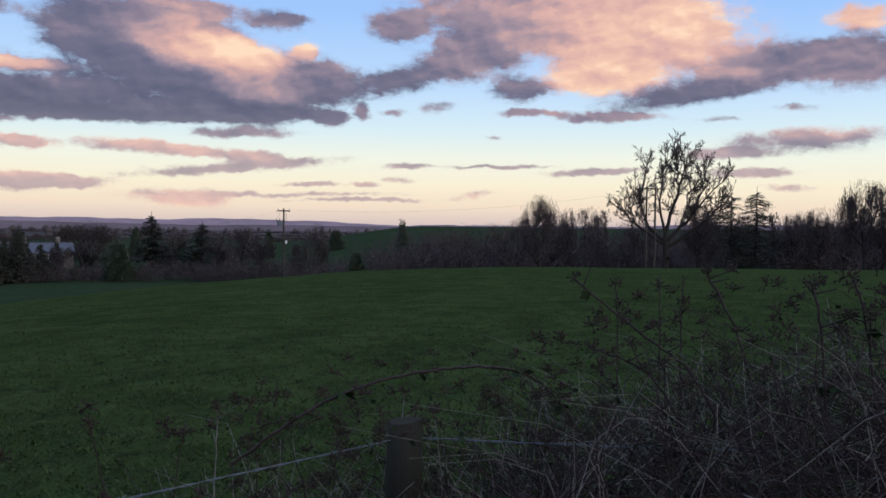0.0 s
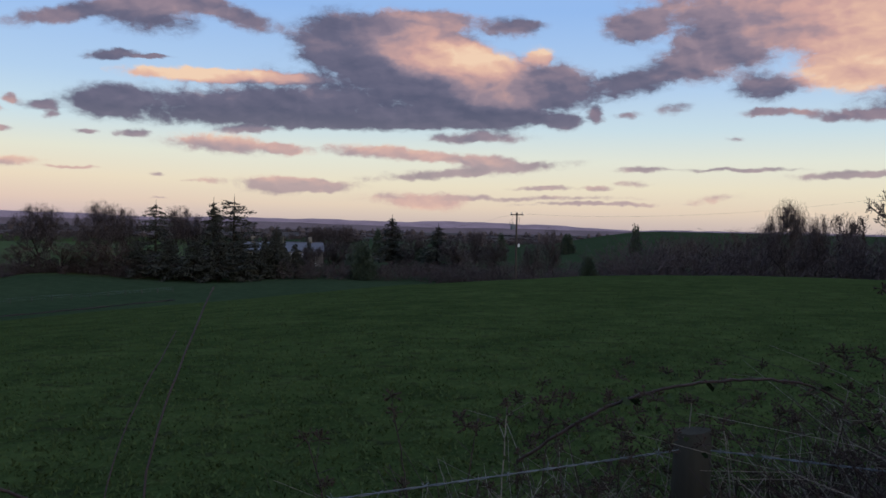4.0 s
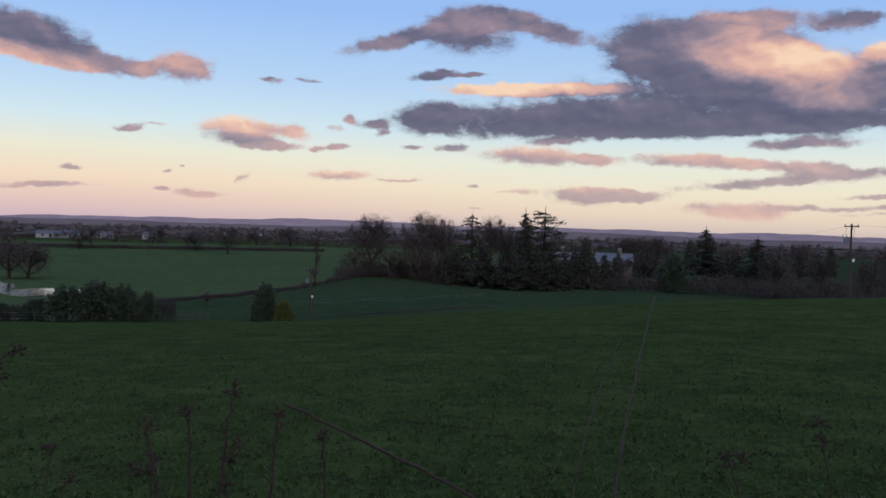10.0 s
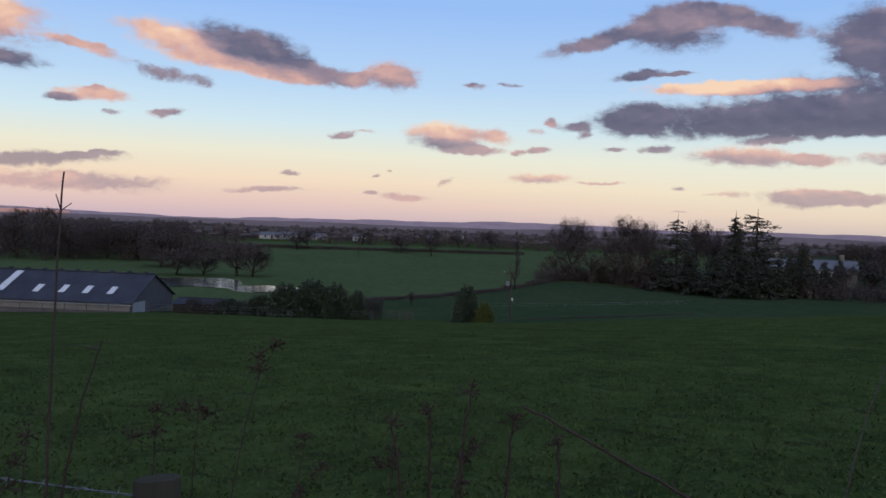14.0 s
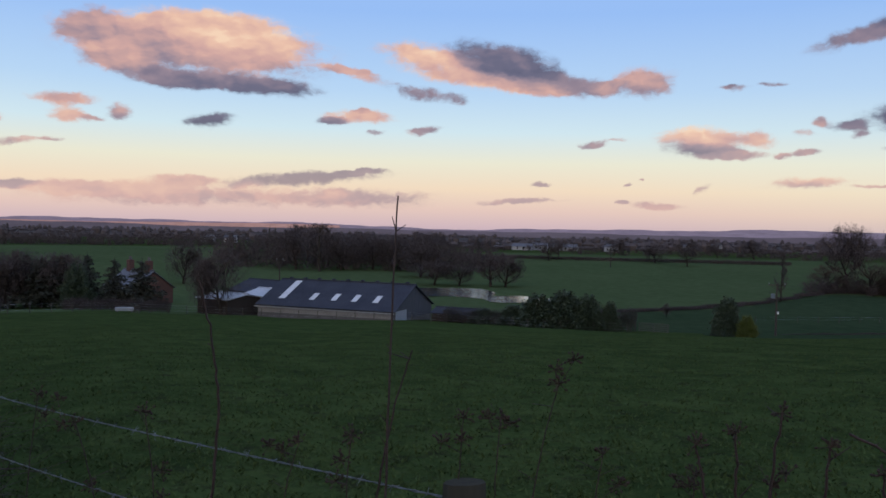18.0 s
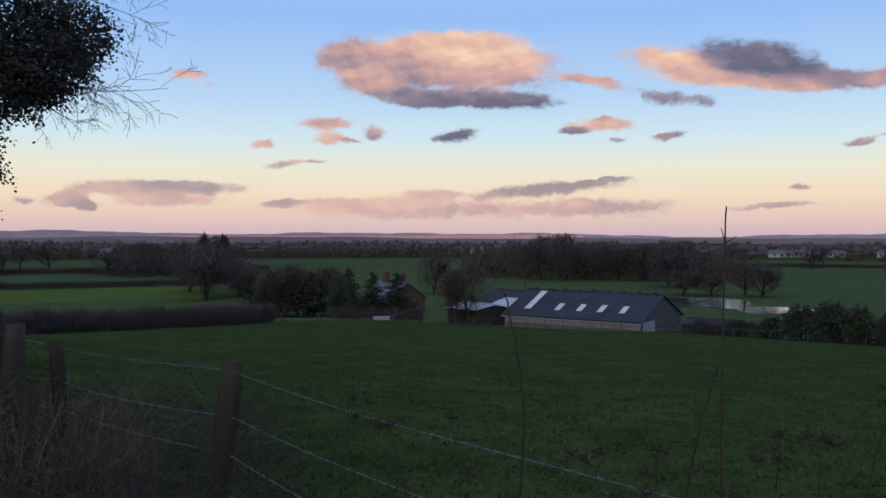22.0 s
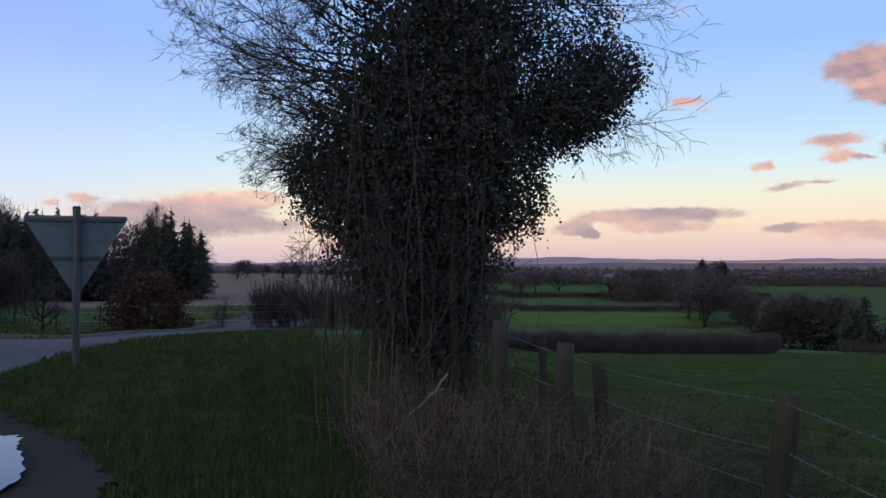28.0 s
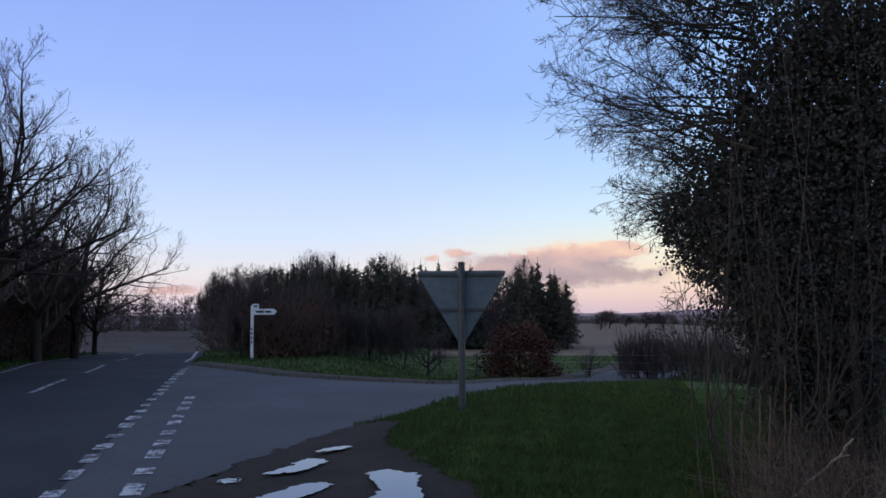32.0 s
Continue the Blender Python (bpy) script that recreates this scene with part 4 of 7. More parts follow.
def belt(name, az0, az1, r, tops, label, count, seed, kinds=("oak", "fan", "thin"), depth=30.0, mat=None, sink=0.3):
    """A far belt of trees as one joined mass: crowns and trunks of the tree kinds, strewn along an arc."""
    rng = np.random.default_rng(seed)
    rows = []
    for i in range(count):
        sk, lv = SKELETON[kinds[rng.integers(len(kinds))]]
        big, fine = sk[lv <= 1], sk[lv == 2]
        more = sk[lv >= 3]
        c = np.concatenate([big[rng.random(len(big)) < 0.5], fine[rng.integers(0, len(fine), 70)], more[rng.integers(0, len(more), 170)]])
        f = (i + rng.random()) / count
        x, y = at(az0 + (az1 - az0) * f, r + depth * (rng.random() - 0.5))
        g = ground(x, y)
        crest = np.interp(az0 + (az1 - az0) * f, tops[::2], tops[1::2]) - abs(rng.normal()) * 0.45
        h = max(math.tan(radians(crest)) * math.hypot(x, y) + EYE - g, 2.5) / (1 - sink)
        w = h * (0.9 + 0.5 * rng.random())
        t = rng.random() * 6.28
        o = np.empty_like(c)
        for j in (0, 3):
            o[:, j] = (c[:, j] * math.cos(t) - c[:, j + 1] * math.sin(t)) * w + x
            o[:, j + 1] = (c[:, j] * math.sin(t) + c[:, j + 1] * math.cos(t)) * w + y
            o[:, j + 2] = c[:, j + 2] * h + g - sink * h
        thin = 0.00027 * r
        o[:, 6], o[:, 7] = np.maximum(c[:, 6] * h, thin), np.maximum(c[:, 7] * h, thin * 0.7)
        # twigs a little longer, to stand for those left out
        k = len(c) - 240
        o[k:, 3:6] = o[k:, :3] + (o[k:, 3:6] - o[k:, :3]) * 1.6
        o[:, 5] = np.minimum(o[:, 5], g + (1 - sink) * h)
        rows.append(o)
    ob = new(name, tubes(name, np.concatenate(rows), mat or TWIG, 3, False))
    return tagged(ob, label, "trees", kind="stuff")



# ---- trees and bushes, one by one ----
# right of the pasture
plant('spread', -14.58, 120, 5.52, 7.61)
plant('oak', -6.52, 150, 2.09, 2.80)
plant('fan', -8.29, 165, 1.17, 1.48)
plant('oak2', -9.58, 260, 1.29, 2.58)
plant('thin', -10.87, 270, 1.26, 1.46)
plant('fan', -16.58, 130, 1.67, 3.14)
plant('larch', -18.63, 140, 2.39, 2.90)
plant('larch', -20.15, 140, 2.56, 3.67)
plant('fan', -22.16, 140, 0.91, 2.28)
plant('thin', -21.24, 150, 1.18, 1.31)
plant('oak2', -23.92, 150, 1.33, 2.53)
plant('fan', -25.18, 155, 1.10, 1.86)
plant('oak2', -26.36, 120, 2.97, 3.65)
plant('fan', -27.28, 125, 2.62, 3.29)
plant('fan', -28.90, 120, 2.60, 3.19)
plant('oak2', -31.18, 125, 2.25, 3.05)
plant('fir', 18.89, 250, 0.55, 2.6)
plant('fir', 15.78, 230, 0.05, 2.67)
plant('oak2', 13.39, 230, -0.21, 2.22)
plant('oak', 22.31, 280, -0.10, 2.11)
plant('oak2', 23.82, 280, -0.22, 1.59)
plant('cypress', 26.40, 222, -0.42, 1.52)
plant('cypress', 27.22, 222, -0.87, 0.90)
plant('bush', 2.75, 222, 0.02, 1.06)
plant('fan', 8.38, 180, -0.08, 1.67)
plant('bush', 5.75, 118, -1.94, 1.36)
plant('bush', 7.15, 300, -0.48, 1.12)
plant('bush', 11.55, 300, -0.56, 0.80)
plant('bush', 19.83, 300, -0.46, 0.81)
plant('bush', 20.83, 205, -1.43, 1.86)
plant('cypress', 24.39, 235, -1.20, 0.82)
plant('bush', 16.75, 240, -1.71, 1.74)
plant('fan', 17.45, 245, -0.62, 2.08)
plant('fan', 12.13, 220, -0.76, 2.18)
plant('fan', 14.64, 215, -0.67, 2.13)
plant('oak2', 9.56, 170, -0.92, 1.84)
plant('warm', -3.61, 190, 0.25, 2.65)
plant('warm', -1.35, 190, -0.12, 2.65)
plant('warm', 0.55, 195, -0.22, 2.28)
plant('fan', -5.12, 180, 0.57, 2.26)
plant('oak2', -7.55, 170, 0.97, 2.23)
plant('fan', -12.52, 170, 0.65, 2.89)
plant('oak2', -17.46, 150, 1.16, 2.42)
plant('fan', -19.51, 150, 0.89, 2.36)
plant('oak', -22.96, 160, 1.09, 2.57)
plant('fan', -9.97, 180, 0.06, 2.21)
# round the big house
plant('oak', 40.75, 215, 0.79, 3.26)
plant('oak', 37.25, 215, 1.02, 3.3)
plant('fan', 35.74, 222, 0.62, 1.99)
plant('pine', 34.08, 215, 1.08, 3.10)
plant('oak', 32.75, 228, 0.86, 2.28)
plant('fan', 31.34, 232, 0.30, 2.23)
plant('fir', 30.54, 220, 1.38, 2.31)
plant('pine', 29.24, 222, 1.53, 3.93)
plant('cypress', 26.59, 205, -0.44, 1.51)
plant('cone', 27.25, 204, -1.33, 1.51)
plant('cone', 25.28, 206, -1.35, 1.52)
plant('cone', 35.16, 205, -1.33, 2.54)
plant('cone', 33.34, 203, -1.10, 2.57)
plant('cone', 31.75, 200, -1.25, 2.59)
plant('cone', 30.19, 199, -0.83, 2.62)
plant('cone', 28.77, 200, -0.99, 2.25)
plant('cone', 27.93, 202, -1.42, 1.89)
plant('warm', 41.95, 208, -1.67, 2.37)
plant('warm', 39.62, 206, -1.43, 2.78)
plant('warm', 38.04, 206, -1.39, 2.83)
plant('warm', 36.44, 206, -1.53, 2.50)
plant('oak', 23.42, 280, -0.16, 2.27)
plant('oak2', 22.09, 282, -0.09, 2.08)
plant('bush', 20.88, 215, -1.38, 1.97)
plant('thin', 44.52, 190, -0.92, 0.99)
plant('fan', 22.63, 215, -1.20, 2.66)
plant('fan', 24.33, 212, -1.63, 1.89)
# across the valley
plant('oak', 50.13, 320, -0.21, 1.97)
plant('fan', 52.13, 335, -0.66, 1.70)
plant('oak2', 54.78, 420, -0.49, 1.69)
plant('fan', 59.06, 335, -0.67, 1.32)
plant('oak', 58.33, 345, -0.57, 1.48)
plant('fan', 63.78, 420, -0.61, 1.78)
plant('fan', 46.07, 420, -0.29, 1.89)
plant('oak2', 48.26, 430, -0.52, 1.52)
plant('fan', 75.89, 262, 0.08, 2.73)
plant('thin', 74.35, 255, 0.28, 1.87)
plant('fan', 72.92, 262, -0.39, 2.55)
plant('oak2', 70.82, 266, -0.42, 2.96)
plant('fan', 68.98, 262, -0.61, 2.70)
plant('oak', 66.77, 270, -0.21, 2.41)
plant('fan', 67.62, 240, -0.92, 3.08)
plant('oak2', 66.72, 214, -2.16, 2.94)
plant('thin', 62.93, 214, -1.76, 1.97)
plant('fan', 61.92, 214, -1.66, 2.53)
plant('fan', 65.04, 214, -2.41, 2.11)
plant('bush', 59.87, 114, -4.40, 2.93)
plant('bush', 58.10, 113, -4.17, 3.34)
plant('bush', 56.53, 112, -4.35, 2.24)
plant('bush', 55.09, 112, -4.73, 1.43)
plant('bush', 61.49, 115, -5.13, 2.18)
plant('bush', 63.47, 116, -5.38, 2.15)
plant('bush', 47.75, 112, -4.19, 2.06)
plant('goldbush', 46.57, 110, -5.20, 1.36)
plant('fan', 51.43, 150, -4.54, 0.61)
# the farmstead
plant('cone', 88.80, 142, -1.95, 2.1)
plant('cone', 87.21, 136, -2.25, 2.1)
plant('cone', 85.60, 134, -2.3, 2.7)
plant('fan', 93.31, 140, -1.84, 3.06)
plant('cone', 93.95, 142, -2.36, 2.55)
plant('fan', 90.85, 150, -2.01, 3.16)
plant('fan', 89.51, 150, -2.09, 2.37)
plant('oak2', 80.78, 122, -1.68, 3.67)
plant('fan', 81.94, 124, -2.25, 2.18)
plant('fan', 83.04, 210, -1.14, 2.52)
plant('thin', 75.96, 300, 0.09, 2.25)
plant('thin', 74.61, 300, 0.26, 1.89)
plant('thin', 73.77, 304, 0.20, 1.89)
plant('fan', 76.70, 300, -0.44, 2.62)
plant('fan', 71.88, 290, -0.27, 3.41)
plant('oak2', 69.60, 285, -0.36, 3.42)
plant('fan', 67.32, 280, -0.22, 3.41)
plant('fir', 77.61, 420, -0.04, 0.30)
plant('fir', 77.23, 420, -0.07, 0.26)
plant('fan', 95.83, 210, -1.73, 3.09)
plant('fan', 97.95, 200, -1.06, 3.56)
plant('oak2', 90.35, 139, -1.98, 3.18)
plant('fan', 92.17, 146, -1.80, 3.27)
plant('oak2', 95.05, 150, -1.94, 2.81)
plant('cone', 90.29, 140, -1.98, 2.34)
plant('cone', 91.35, 139, -2.26, 3.13)
plant('fan', 92.99, 141, -2.36, 3.07)
plant('cone', 94.01, 143, -2.08, 2.22)
plant('bush', 89.41, 136, -2.87, 2.10)
plant('cone', 92.17, 142, -1.94, 1.96)
plant('pine', 97.29, 360, 0.16, 1.21)
plant('fir', 96.68, 360, 0.10, 1.22)
# beyond the left hedge
plant('fir', 97.98, 420, 0.28, 1.51)
plant('fir', 96.85, 420, 0.19, 1.51)
plant('oak2', 97.88, 215, -0.62, 3.38)
plant('fan', 98.93, 225, -0.91, 2.62)
plant('fan', 102.26, 300, -0.29, 3.31)
plant('fan', 100.79, 300, -0.43, 3.34)
plant('fan', 99.29, 305, -0.22, 2.98)
plant('fan', 103.73, 300, -0.75, 2.91)
plant('oak', 108.72, 330, -0.43, 2.08)
plant('fan', 107.14, 340, -0.39, 1.77)
plant('fan', 109.76, 300, -0.70, 2.06)
# beside the road
plant('roadside', 166.36, 27, 16.19, 15.83)
plant('roadside', 169.37, 25, 17.18, 16.14)
plant('roadside', 163.76, 33, 13.4, 13.29)
plant('roadside', 161.74, 38, 10.6, 11.6)
plant('roadside', 160.67, 44, 6.4, 7.0)
plant('fir', 150.25, 78, 3.18, 1.68)
plant('fir', 149.11, 74, 3.00, 1.69)
plant('fir', 148.37, 76, 2.70, 1.51)
plant('larch', 147.55, 74, 2.78, 1.71)
plant('fir', 146.59, 74, 2.85, 1.45)
plant('fir', 145.76, 76, 2.63, 1.61)
plant('fir', 144.72, 74, 3.34, 1.88)
plant('larch', 143.92, 78, 2.74, 1.92)
plant('fir', 142.98, 74, 2.78, 1.96)
plant('fir', 141.85, 74, 3.04, 1.85)
plant('fir', 140.90, 76, 2.58, 1.97)
plant('larch', 140.14, 74, 2.96, 1.56)
plant('fir', 139.15, 74, 2.84, 1.56)
plant('fir', 138.01, 78, 2.87, 1.74)
plant('fir', 136.99, 76, 2.60, 1.82)
plant('larch', 134.64, 78, 2.77, 1.47)
plant('fir', 133.47, 74, 2.57, 1.74)
plant('fir', 132.42, 78, 2.33, 2.02)
plant('fir', 131.51, 78, 2.81, 1.91)
plant('larch', 130.76, 76, 1.22, 1.60)
plant('fir', 149.92, 80, 3.29, 1.57)
plant('fir', 149.15, 78, 3.11, 1.36)
plant('fir', 148.15, 82, 3.19, 1.96)
plant('larch', 147.18, 80, 2.82, 1.56)
plant('fir', 146.40, 82, 3.19, 1.98)
plant('fir', 145.54, 82, 3.42, 1.80)
plant('fir', 144.64, 82, 2.85, 1.96)
plant('larch', 143.70, 78, 2.93, 1.62)
plant('fir', 142.64, 78, 3.57, 2.04)
plant('fir', 141.77, 82, 3.11, 1.86)
plant('fir', 140.82, 82, 3.41, 1.56)
plant('larch', 140.02, 80, 3.30, 1.75)
plant('fir', 139.11, 78, 3.14, 1.44)
plant('fir', 138.05, 82, 3.25, 1.83)
plant('fir', 137.02, 78, 3.39, 1.71)
plant('larch', 133.99, 78, 3.37, 1.66)
plant('fir', 132.97, 82, 3.43, 1.46)
plant('fir', 131.81, 80, 2.89, 1.87)
plant('fir', 130.74, 78, 2.12, 1.71)
plant('larch', 149.59, 88, 3.41, 1.76)
plant('fir', 148.74, 84, 3.67, 1.62)
plant('fir', 147.97, 84, 3.34, 1.96)
plant('fir', 146.85, 86, 3.45, 1.90)
plant('larch', 146.07, 84, 3.23, 1.49)
plant('fir', 145.13, 84, 3.65, 1.42)
plant('fir', 143.93, 84, 3.57, 1.93)
plant('fir', 143.09, 84, 3.61, 1.93)
plant('larch', 142.30, 88, 3.30, 1.78)
plant('fir', 141.39, 88, 3.19, 1.56)
plant('fir', 140.36, 86, 3.60, 1.75)
plant('fir', 139.18, 84, 3.71, 1.37)
plant('larch', 137.97, 84, 3.44, 2.02)
plant('fir', 137.10, 84, 3.20, 1.94)
plant('fir', 133.80, 84, 3.02, 1.97)
plant('fir', 132.59, 86, 3.65, 1.50)
plant('larch', 131.48, 88, 2.73, 1.98)
plant('fan', 147.79, 95, 4.16, 3.34)
plant('fan', 146.48, 95, 4.09, 2.99)
plant('fan', 142.34, 98, 4.02, 3.41)
plant('thin', 143.28, 98, 3.95, 2.27)
plant('fan', 133.42, 96, 3.78, 2.26)
plant('oak2', 153.06, 88, 3.01, 3.22)
plant('oak2', 151.63, 90, 3.32, 3.25)
plant('fan', 153.77, 85, 2.49, 2.12)
plant('fan', 131.00, 82, 2.05, 2.23)
plant('roadside', 144.22, 60, 1.38, 2.63)
plant('roadside', 146.47, 58, 1.20, 3.35)
plant('roadside', 148.69, 58, 1.02, 3.31)
plant('roadside', 141.96, 58, 1.00, 3.02)
plant('roadside', 140.00, 36, -0.52, 4.16)
plant('roadside', 129.59, 38, -2.06, 2.57)
plant('fan', 128.45, 200, 0.09, 1.46)
plant('oak', 127.90, 220, 0.23, 1.82)
plant('fan', 125.55, 230, 0.07, 1.80)
plant('fan', 124.48, 230, 0.03, 1.42)
plant('fan', 126.81, 240, -0.07, 1.09)
plant('copper', 134.04, 38, -0.71, 5.25)
plant('roadside', 125.96, 38, -2.24, 3.22)

# ---- distant hills, a backdrop with its haze painted into colour and glow ----
def hill_backdrop(name, r, base, amp, seed, colour, glow_by, az0=-70, az1=200):
    rng = np.random.default_rng(seed)
    az = np.arange(az0, az1 + 0.01, 0.25)
    ph = rng.random(6) * 6.28
    h = sum(np.sin(np.radians(az) * f + p) / g for f, p, g in zip((5, 11, 23, 47, 95, 190), ph, (1, 1.3, 2, 3.5, 6, 9)))
    top = EYE + r * np.radians(base + amp * h * 0.5)
    a = np.radians(az)
    x, y = -np.sin(a) * r, np.cos(a) * r
    n = len(az)
    v = np.concatenate([np.stack([x, y, np.full(n, -40.0)], 1), np.stack([x, y, top], 1), np.stack([x * 1.05, y * 1.05, top - 1], 1)])
    k = np.arange(n - 1)
    f = np.concatenate([np.stack([k, k + 1, k + 1 + n, k + n], 1), np.stack([k + n, k + 1 + n, k + 1 + 2 * n, k + 2 * n], 1)])

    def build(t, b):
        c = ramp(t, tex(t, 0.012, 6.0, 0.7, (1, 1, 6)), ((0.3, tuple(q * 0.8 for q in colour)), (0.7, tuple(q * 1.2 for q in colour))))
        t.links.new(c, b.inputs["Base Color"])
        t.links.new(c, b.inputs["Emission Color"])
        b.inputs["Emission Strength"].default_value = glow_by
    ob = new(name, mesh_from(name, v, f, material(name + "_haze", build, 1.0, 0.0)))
    return tagged(ob, "low hazy hills on the horizon", "hills", kind="structure")


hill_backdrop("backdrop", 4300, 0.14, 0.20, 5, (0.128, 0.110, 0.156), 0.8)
# pink of the last sun on far land, put into this strip's colour
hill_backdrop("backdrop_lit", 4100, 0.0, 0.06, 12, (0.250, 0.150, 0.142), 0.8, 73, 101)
# nearer strip stands in for haze over the plain's far edge
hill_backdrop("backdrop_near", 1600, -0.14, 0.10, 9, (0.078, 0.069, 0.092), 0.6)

# ---- belts of wood: azimuths, distance, crest line as azimuth and height angle in turn ----
belt("far_wood", -40, 9, 178, (-40, 1.8, -27, 1.5, -24, 0.9, -19, 0.5, -12, 0.25, -4, 0.25, 2.5, 0.0, 4.5, -1.2, 9, -2.3), "brown leafless wood behind the pasture", 190, 61, ("warm", "fan", "oak2"), 40, TWIG, 0.42)
belt("far_wood", -45, -12, 230, (-45, 1.6, -25, 0.9, -12, 0.2), "bare wood along the far hillside", 60, 62, depth=40)
belt("far_wood", 12, 30, 300, (12, -1.3, 14, -1.1, 23, -1.5, 30, -1.3), "bare trees beyond the big house", 60, 63, depth=90, sink=0.4)
belt("far_wood", 36, 66, 480, (36, -0.7, 66, -0.8), "bare hedgerow trees across the valley", 70, 64, depth=120, sink=0.4)
belt("far_wood", 62, 81, 285, (62, -1.2, 68, -0.7, 71, -0.5, 75, 0.1, 78, -0.3, 81, -0.8), "dense bare wood behind the farm", 120, 65, depth=50, sink=0.3)
belt("far_wood", 80, 98, 470, (80, -0.5, 88, -0.5, 98, -0.6), "bare wood beyond the farmhouse", 90, 66, depth=60, sink=0.35)
belt("far_wood", 95.5, 103.5, 292, (95, -0.5, 99, -0.3, 103.5, -0.8), "bare copse between the fields", 50, 74, depth=26, sink=0.3)
belt("far_wood", 103, 114, 470, (103, -0.7, 114, -0.6), "bare wood past the bright field", 36, 75, depth=40, sink=0.35)
belt("far_wood", 36, 118, 800, (36, -0.6, 118, -0.6), "tree belts far across the plain", 260, 67, depth=260, sink=0.45)
belt("far_wood", 0, 42, 650, (0, -0.5, 42, -0.6), "tree belts beyond the valley", 130, 68, depth=200, sink=0.45)
belt("far_wood", 112, 140, 420, (112, -0.3, 140, 0.1), "distant hedgerow trees past the stubble", 60, 69, depth=120, sink=0.45)
belt("far_wood", 146, 172, 300, (146, 1.2, 172, 2.0), "wooded rise at the end of the road", 90, 70, depth=80, sink=0.3)
belt("undergrowth", 133, 153, 84, (133, 0.6, 140, 1.2, 153, 1.8), "undergrowth below the roadside conifers", 110, 71, ("fan", "warm"), 14, None, 0.35)
belt("undergrowth", 27, 43, 208, (27, -2.1, 36, -2.0, 43, -2.3), "dark scrub below the parkland trees", 80, 72, ("fan", "oak2"), 10, None, 0.35)
belt("undergrowth", 9, 27, 215, (9, -2.0, 20, -2.4, 27, -2.3), "scrub along the valley bottom", 80, 73, ("fan", "oak2"), 24, None, 0.35)
belt("plantation", 131, 153, 88, (131, 1.5, 134, 2.7, 140, 3.0, 144, 3.2, 148, 3.8, 151, 3.4, 153, 2.6), "bare brown plantation beside the side road", 120, 76, ("thin", "fan", "thin"), 14, None, 0.12)


def tree_lines(name, seed, label, lines, r0, r1, az0, az1):
    """Hedgerow trees of the far plain, too small to tell apart: rows of low crowns along field edges."""
    rng = np.random.default_rng(seed)
    rows = []
    for _ in range(lines):
        az, r = az0 + (az1 - az0) * rng.random(), r0 * (r1 / r0) ** rng.random()
        x, y = at(az, r)
        turn = radians(az) + rng.normal() * 0.45
        n = int(rng.integers(14, 60))
        d = (np.arange(n) - n / 2) * 5.0 + rng.normal(size=n) * 3
        px, py = x + np.cos(turn) * d, y + np.sin(turn) * d + rng.normal(size=n) * 3
        z = lie(px, py)
        high = np.where(rng.random(n) < 0.2, 6.0, 2.4) * (0.6 + 0.8 * rng.random(n))
        w = 1.6 + 2.6 * rng.random(n)
        rows.append(np.stack([px, py, z - 0.3, px, py, z + high * 0.6, w, w * 1.2], 1))
        rows.append(np.stack([px, py, z + high * 0.6, px, py, z + high, w * 1.2, w * 0.35], 1))
    ob = new(name, tubes(name, np.concatenate(rows), TWIG, 5))
    return tagged(ob, label, "trees", kind="stuff")


tree_lines("far_hedgerows", 78, "dark hedgerow trees across the far plain", 110, 620, 1550, -2, 122)



# ---- the farmstead ----
def flat_paint(lo, hi, scale=1.5, fine=9.0, rough=0.8, spec=0.3, stretch=(1, 1, 1), relief=0.2):
    return lambda name: material(name, mottled(lo, hi, scale, fine, stretch, relief, 0.01), rough, spec)


ASBESTOS = flat_paint((0.030, 0.034, 0.046), (0.054, 0.058, 0.074), 0.4, 4.0, 1.0, 0.05)("grey_fibre_cement")
SKYLIGHT = flat_paint((0.42, 0.42, 0.43), (0.55, 0.55, 0.56), 1.0, 5.0, 0.5)("translucent_roof_sheet")
CONCRETE = flat_paint((0.058, 0.056, 0.058), (0.10, 0.097, 0.099), 0.8, 6.0)("pale_concrete_block")
BRICK = flat_paint((0.055, 0.028, 0.022), (0.095, 0.046, 0.036), 1.0, 8.0)("red_brick")
SLATE = flat_paint((0.060, 0.062, 0.075), (0.100, 0.102, 0.118), 0.8, 6.0, 0.6)("slate_roof")
TIN = flat_paint((0.32, 0.33, 0.36), (0.46, 0.47, 0.50), 0.5, 5.0, 0.5)("pale_tin_roof")
BOARD = flat_paint((0.018, 0.015, 0.013), (0.045, 0.036, 0.030), 1.0, 6.0, 0.9, 0.2, (4, 4, 0.5))("dark_boarding")
GREYBOARD = flat_paint((0.030, 0.034, 0.042), (0.085, 0.090, 0.105), 1.2, 6.0, 0.9, 0.2, (5, 5, 0.4))("grey_weathered_boarding")
DULLTIN = flat_paint((0.17, 0.19, 0.22), (0.24, 0.26, 0.29), 0.5, 5.0, 0.7)("dull_tin_sheet")
PALESHEET = flat_paint((0.13, 0.125, 0.122), (0.22, 0.21, 0.205), 0.7, 5.0, 0.9)("pale_wall_sheet")
STONE = flat_paint((0.13, 0.12, 0.10), (0.20, 0.18, 0.15), 0.6, 4.0)("cream_render")
WOOD_OLD = material("weathered_post_wood", mottled((0.045, 0.042, 0.038), (0.090, 0.084, 0.074), 3.0, 22.0, (1, 1, 0.12), 0.7, 0.006), 0.9, 0.15)
WOOD_DARK = material("creosoted_pole_wood", mottled((0.030, 0.026, 0.022), (0.070, 0.060, 0.050), 2.0, 14.0, (1, 1, 0.15), 0.4, 0.006), 0.9, 0.15)
